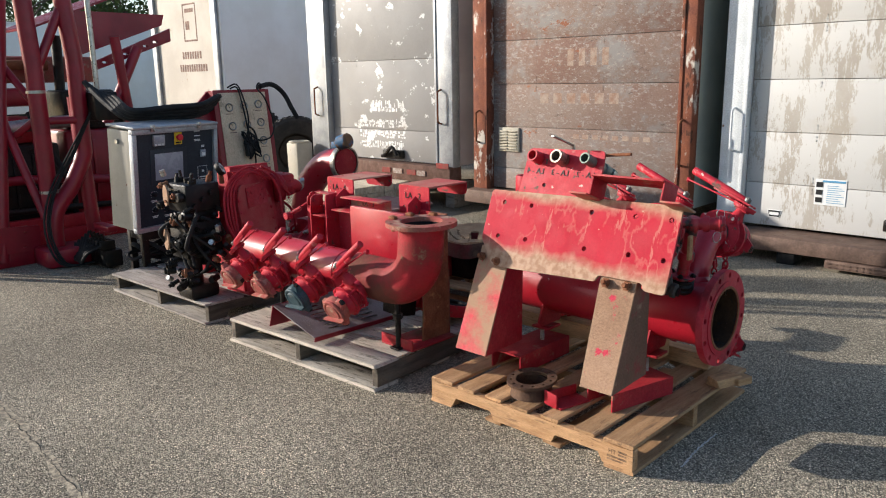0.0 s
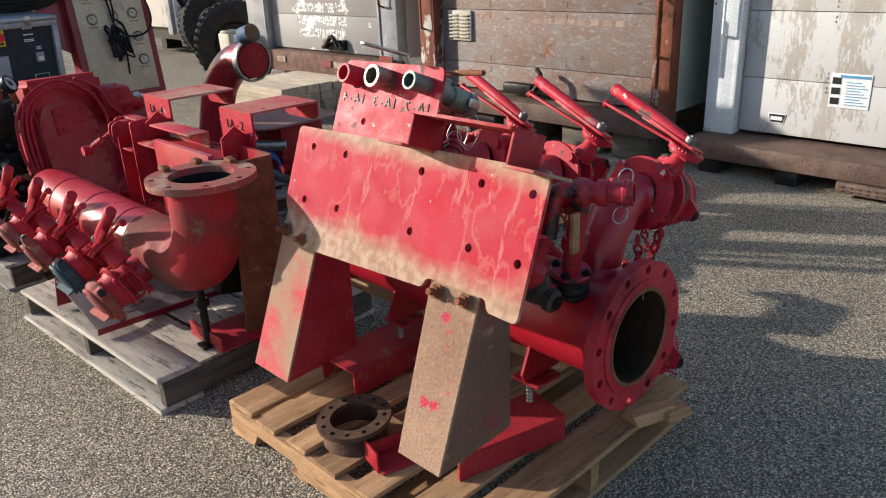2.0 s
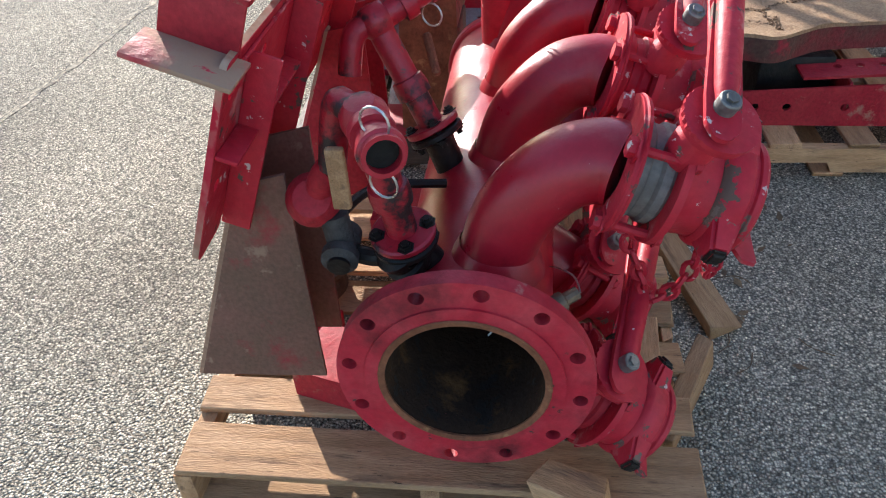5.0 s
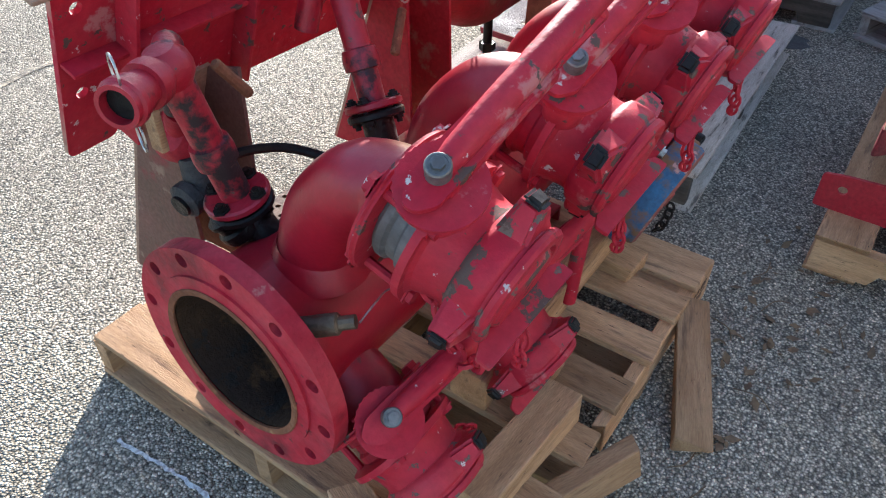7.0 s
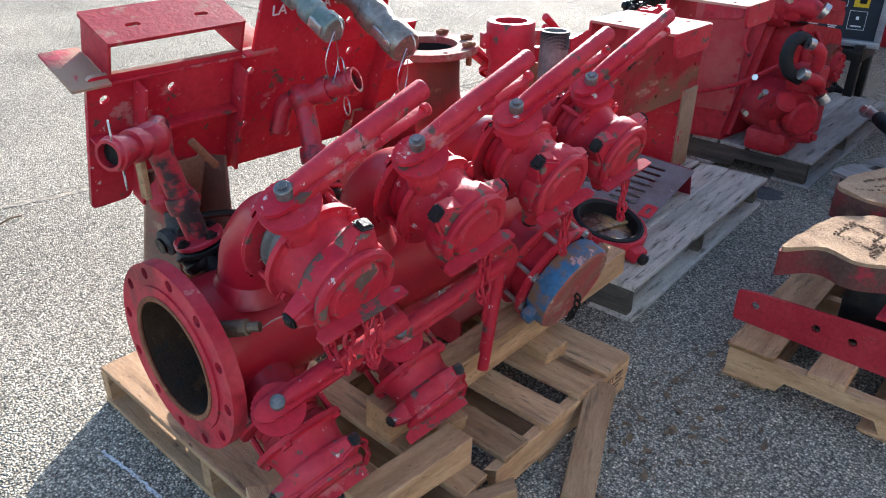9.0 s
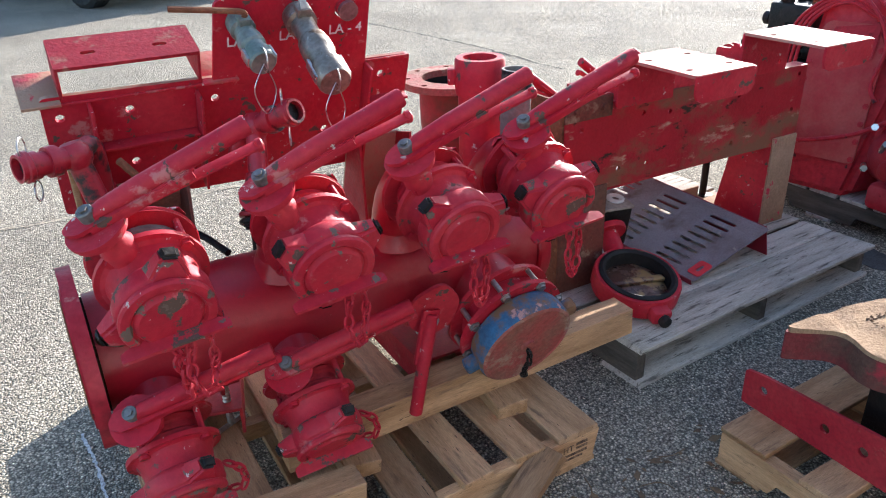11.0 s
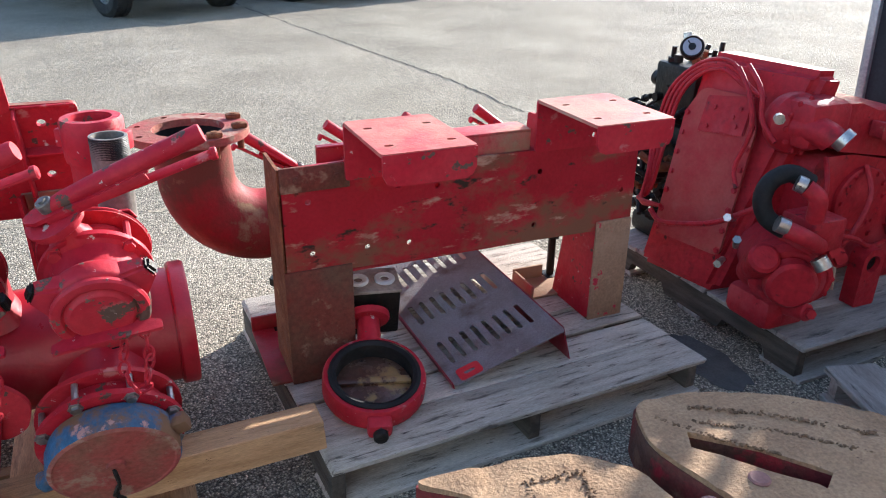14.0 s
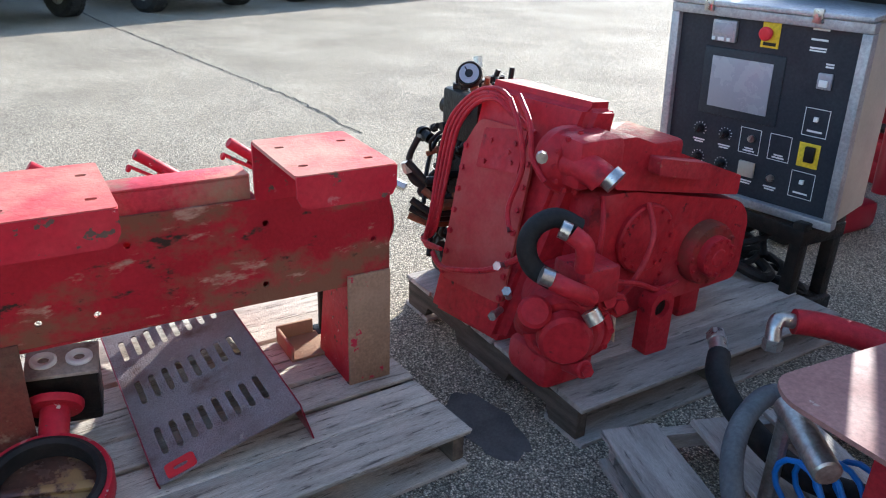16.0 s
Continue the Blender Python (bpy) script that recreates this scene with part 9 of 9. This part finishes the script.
for k, q in enumerate(([(-2.912, 4.108), (-3.03, 4.119), (-3.006, 4.209), (-2.883, 4.22), (-2.912, 4.108)], [(-3.006, 4.209), (-3.071, 4.288), (-3.12, 4.42)], [(-2.836, 4.23), (-2.944, 4.238)])):
    tagged(part("mud_ridge", crumbs(q, 0.405, 60 + k), cast_crumb, ca), kind="stuff")
for k, q in enumerate(([(-3.35, 4.05), (-3.5, 4.14), (-3.66, 4.28)], [(-3.33, 4.10), (-3.47, 4.19), (-3.6, 4.32)], [(-3.26, 4.05), (-3.34, 4.17), (-3.42, 4.25)])):
    tagged(part("mud_ridge", crumbs(q, 0.425, 70 + k, 0.006), cast_crumb, cb), kind="stuff")
for x, y in ((-3.325, 4.291), (-3.19, 4.31)):
    b = bmesh.new()
    lathe(b, [(0, 0.005), (0.018, 0.005), (0.022, 0.002), (0.022, -0.004), (0, -0.004)], pose(x, y, 0.426), 18)
    part("pin_head", b, plate_pink, cb)

# ---- things on the last pallet ----
P5 = 0.1205
flat = thing("flat_plate", (-4.5, 4.4, P5), "dusty brown-red flat steel plate on a box stand", "plate")
b = bmesh.new()
sheet(b, rounded([(-4.33, 4.13), (-4.27, 4.20), (-4.26, 4.75), (-4.85, 4.75), (-4.85, 4.17)], 0.04), [], 0.012, pose(0, 0, 0.49))
part("plate", b, plate_pink, flat)
b = bmesh.new()
box(b, (-4.75, 4.35, P5 + 0.0005), (-4.40, 4.68, 0.4895), bevel=0.01)
part("stand", b, red_dark, flat)
for name, label, pts, r, m_, cat in (("grey_hose", "thick grey rubber hose looped over the pallet edge", [(-4.75, 4.02, 0.20), (-4.58, 3.99, 0.29), (-4.41, 4.03, 0.30), (-4.27, 4.11, 0.27), (-4.21, 4.20, 0.20), (-4.22, 4.34, 0.155), (-4.35, 4.5, 0.152)], 0.028, grey_hose, "hose"),
                                     ("black_hose", "black rubber hose with a plated end fitting", [(-4.60, 3.78, 0.29), (-4.52, 3.85, 0.28), (-4.47, 3.98, 0.24), (-4.50, 4.15, 0.17), (-4.6, 4.3, 0.155)], 0.034, rubber, "hose"),
                                     ("red_hose", "red sleeved hose with a plated elbow fitting", [(-4.90, 3.80, 0.34), (-4.97, 3.86, 0.335), (-5.05, 4.0, 0.32), (-5.12, 4.2, 0.27), (-5.1, 4.45, 0.16), (-5.0, 4.6, 0.152)], 0.040, red_gear, "hose")):
    h = thing(name, pts[-1][:2] + (P5,), label, cat)
    b = bmesh.new()
    tube(b, spline(pts, 7), r, 14)
    part("hose", b, m_, h)
    if name != "grey_hose":
        b = bmesh.new()
        p = Vector(pts[0])
        if name == "black_hose":
            rod(b, p, (-4.665, 3.715, 0.29), 0.026, n=16)
            rod(b, (-4.655, 3.725, 0.29), (-4.69, 3.69, 0.29), 0.031, n=6)
        else:
            tube(b, spline([p, (-4.86, 3.78, 0.348), (-4.83, 3.785, 0.335), (-4.815, 3.80, 0.29)], 5), 0.024, 14)
            rod(b, (-4.816, 3.80, 0.30), (-4.813, 3.803, 0.265), 0.030, n=6)
        part("end_fitting", b, chrome, h)
b = bmesh.new()
coil = []
for k in range(60):
    a = 2 * math.pi * k / 14
    coil.append(Vector((-4.36 - 0.012 * k * 0.25, 4.22 + 0.075 * math.cos(a) + 0.0018 * k, 0.225 + 0.075 * math.sin(a))))
tube(b, coil, 0.0075, 8)
solo("blue_hose_coil", b, blue_hose, "coil of thin bright blue plastic air hose", "hose")
b = bmesh.new()
rod(b, (-4.42, 4.12, 0.39), (-4.30, 4.32, 0.37), 0.033, n=18, chamfer=0.005)
rod(b, (-4.40, 4.14, 0.36), (-4.40, 4.14, P5 + 0.001), 0.02, n=10)
solo("filter_can", b, steel, "dusty grey metal cylinder beside the hoses", "cylinder")
b = bmesh.new()
box(b, (-4.44, 4.36, P5 + 0.0005), (-4.30, 4.50, 0.24), bevel=0.02)
rod(b, (-4.37, 4.36, 0.2), (-4.37, 4.31, 0.2), 0.03, n=14)
solo("small_pump", b, red_gear, "small red pump body beside the blue hose", "pump")

# ---- parked pickups across the yard ----
def pickup(m, label):
    t = thing("pickup_truck", m, label, "pickup truck", "parked pickups")
    b2 = bmesh.new()
    box(b2, (-0.98, 0.15, 0.55), (0.98, 5.5, 1.05), m, bevel=0.08)
    body_ = part("body", b2, car_dark, t)
    b2 = bmesh.new()
    box(b2, (-0.88, 1.9, 1.05), (0.88, 4.0, 1.85), m, bevel=0.10, taper=(0.84, 0.72))
    part("cab", b2, car_dark, t)
    for lo, hi in (((-0.84, 1.95, 1.2), (-0.80, 3.85, 1.7)), ((0.80, 1.95, 1.2), (0.84, 3.85, 1.7))):
        b2 = bmesh.new()
        box(b2, lo, hi, m, bevel=0.01)
        part("side_window", b2, glass_dark, t)
    b2 = bmesh.new()
    box(b2, (-0.98, 0.0, 0.50), (0.98, 0.16, 0.68), m, bevel=0.03)
    part("bumper", b2, frame_alu, t)
    b2 = bmesh.new()
    box(b2, (-0.5, 0.4, 0.34), (0.5, 5.0, 0.54), m, bevel=0.03)
    rod(b2, m @ Vector((-0.85, 0.95, 0.40)), m @ Vector((0.85, 0.95, 0.40)), 0.06, n=12)
    part("chassis", b2, iron_dark, t)
    me_t, me_r = wheel_tyre, wheel_rim
    for x in (-0.865, 0.865):
        for y in (0.95, 4.5):
            wm = m @ pose(x, y, 0.39, 0, 90 if x > 0 else -90, 0)
            w = put("wheel", me_t, t, wm)
            put("rim", me_r, w, wm, "silver alloy rim")
    return t


wheel_tyre = to_mesh("wheel", tyre(0.39, 0.27, 0.22), tyre_rubber)
b = bmesh.new()
lathe(b, [(0.0, 0.05), (0.05, 0.06), (0.07, 0.04), (0.085, 0.03), (0.19, 0.05), (0.215, 0.10), (0.222, 0.10), (0.222, -0.10), (0.0, -0.02)], I4, 36)
for k in range(6):
    box(b, (0.06, -0.028, 0.04), (0.20, 0.028, 0.078), pose(0, 0, 0, 0, 0, 60 * k), bevel=0.008)
wheel_rim = to_mesh("rim", b, chrome)
heading = math.degrees(math.atan2(-0.8, -1.6)) + 180
A = Vector((-3.18, -7.0, 0))
for k in range(4):
    off = Vector((-2.75, -1.1, 0)) * (k - 0.0)
    m = Matrix.Translation(A + off) @ pose(0, 0, 0, 0, 0, 180 + heading) @ pose(0, -0.95, 0)
    pickup(m, "dark parked pickup truck with silver alloy wheels")

# ---- litter ----
rnd = random.Random(44)
b = bmesh.new()
for k in range(70):
    x, y = rnd.gauss(-2.25, 0.22), rnd.gauss(3.98, 0.09)
    if y < 3.85:
        y = 3.85 + rnd.uniform(0, 0.12)
    m = pose(x, y, 0.004, rnd.uniform(-25, 25), rnd.uniform(-25, 25), rnd.uniform(0, 360))
    s_ = rnd.uniform(0.008, 0.022)
    vs = [b.verts.new(m @ Vector(v)) for v in ((-s_, 0, 0), (0, -s_ * 0.5, 0.002), (s_ * 1.2, 0, 0.004), (0, s_ * 0.5, 0.002))]
    b.faces.new(vs)
for k in range(10):
    x, y = rnd.gauss(-2.1, 0.25), rnd.uniform(3.87, 4.15)
    a = rnd.uniform(0, 6.28)
    tube(b, spline([(x, y, 0.005), (x + 0.04 * math.cos(a), y + 0.04 * math.sin(a), 0.009), (x + 0.09 * math.cos(a + 0.4), y + 0.09 * math.sin(a + 0.4), 0.004)], 4), 0.0016, 5)
tube(b, spline([(-1.55, 1.30, 0.006), (-1.50, 1.325, 0.02), (-1.44, 1.33, 0.006)], 5), 0.004, 6)
solo("leaf_litter", b, fibre, "dry leaves and twigs scattered on the asphalt", "litter", kind="stuff", smooth=False)
oil = mat("oil_soaked_asphalt", (0.06, 0.058, 0.055), (0.10, 0.097, 0.092), 6, 0.6, bump=0.6, bscale=120)
b = bmesh.new()
rnd = random.Random(9)
pts = [(-4.03 + (0.10 + 0.03 * rnd.random()) * math.cos(a) * 0.8, 3.42 + (0.17 + 0.05 * rnd.random()) * math.sin(a)) for a in [2 * math.pi * k / 26 for k in range(26)]]
sheet(b, pts, (), 0.0015, pose(0, 0, 0.001))
tagged(part("oil_stain", b, oil, ground), kind="stuff")
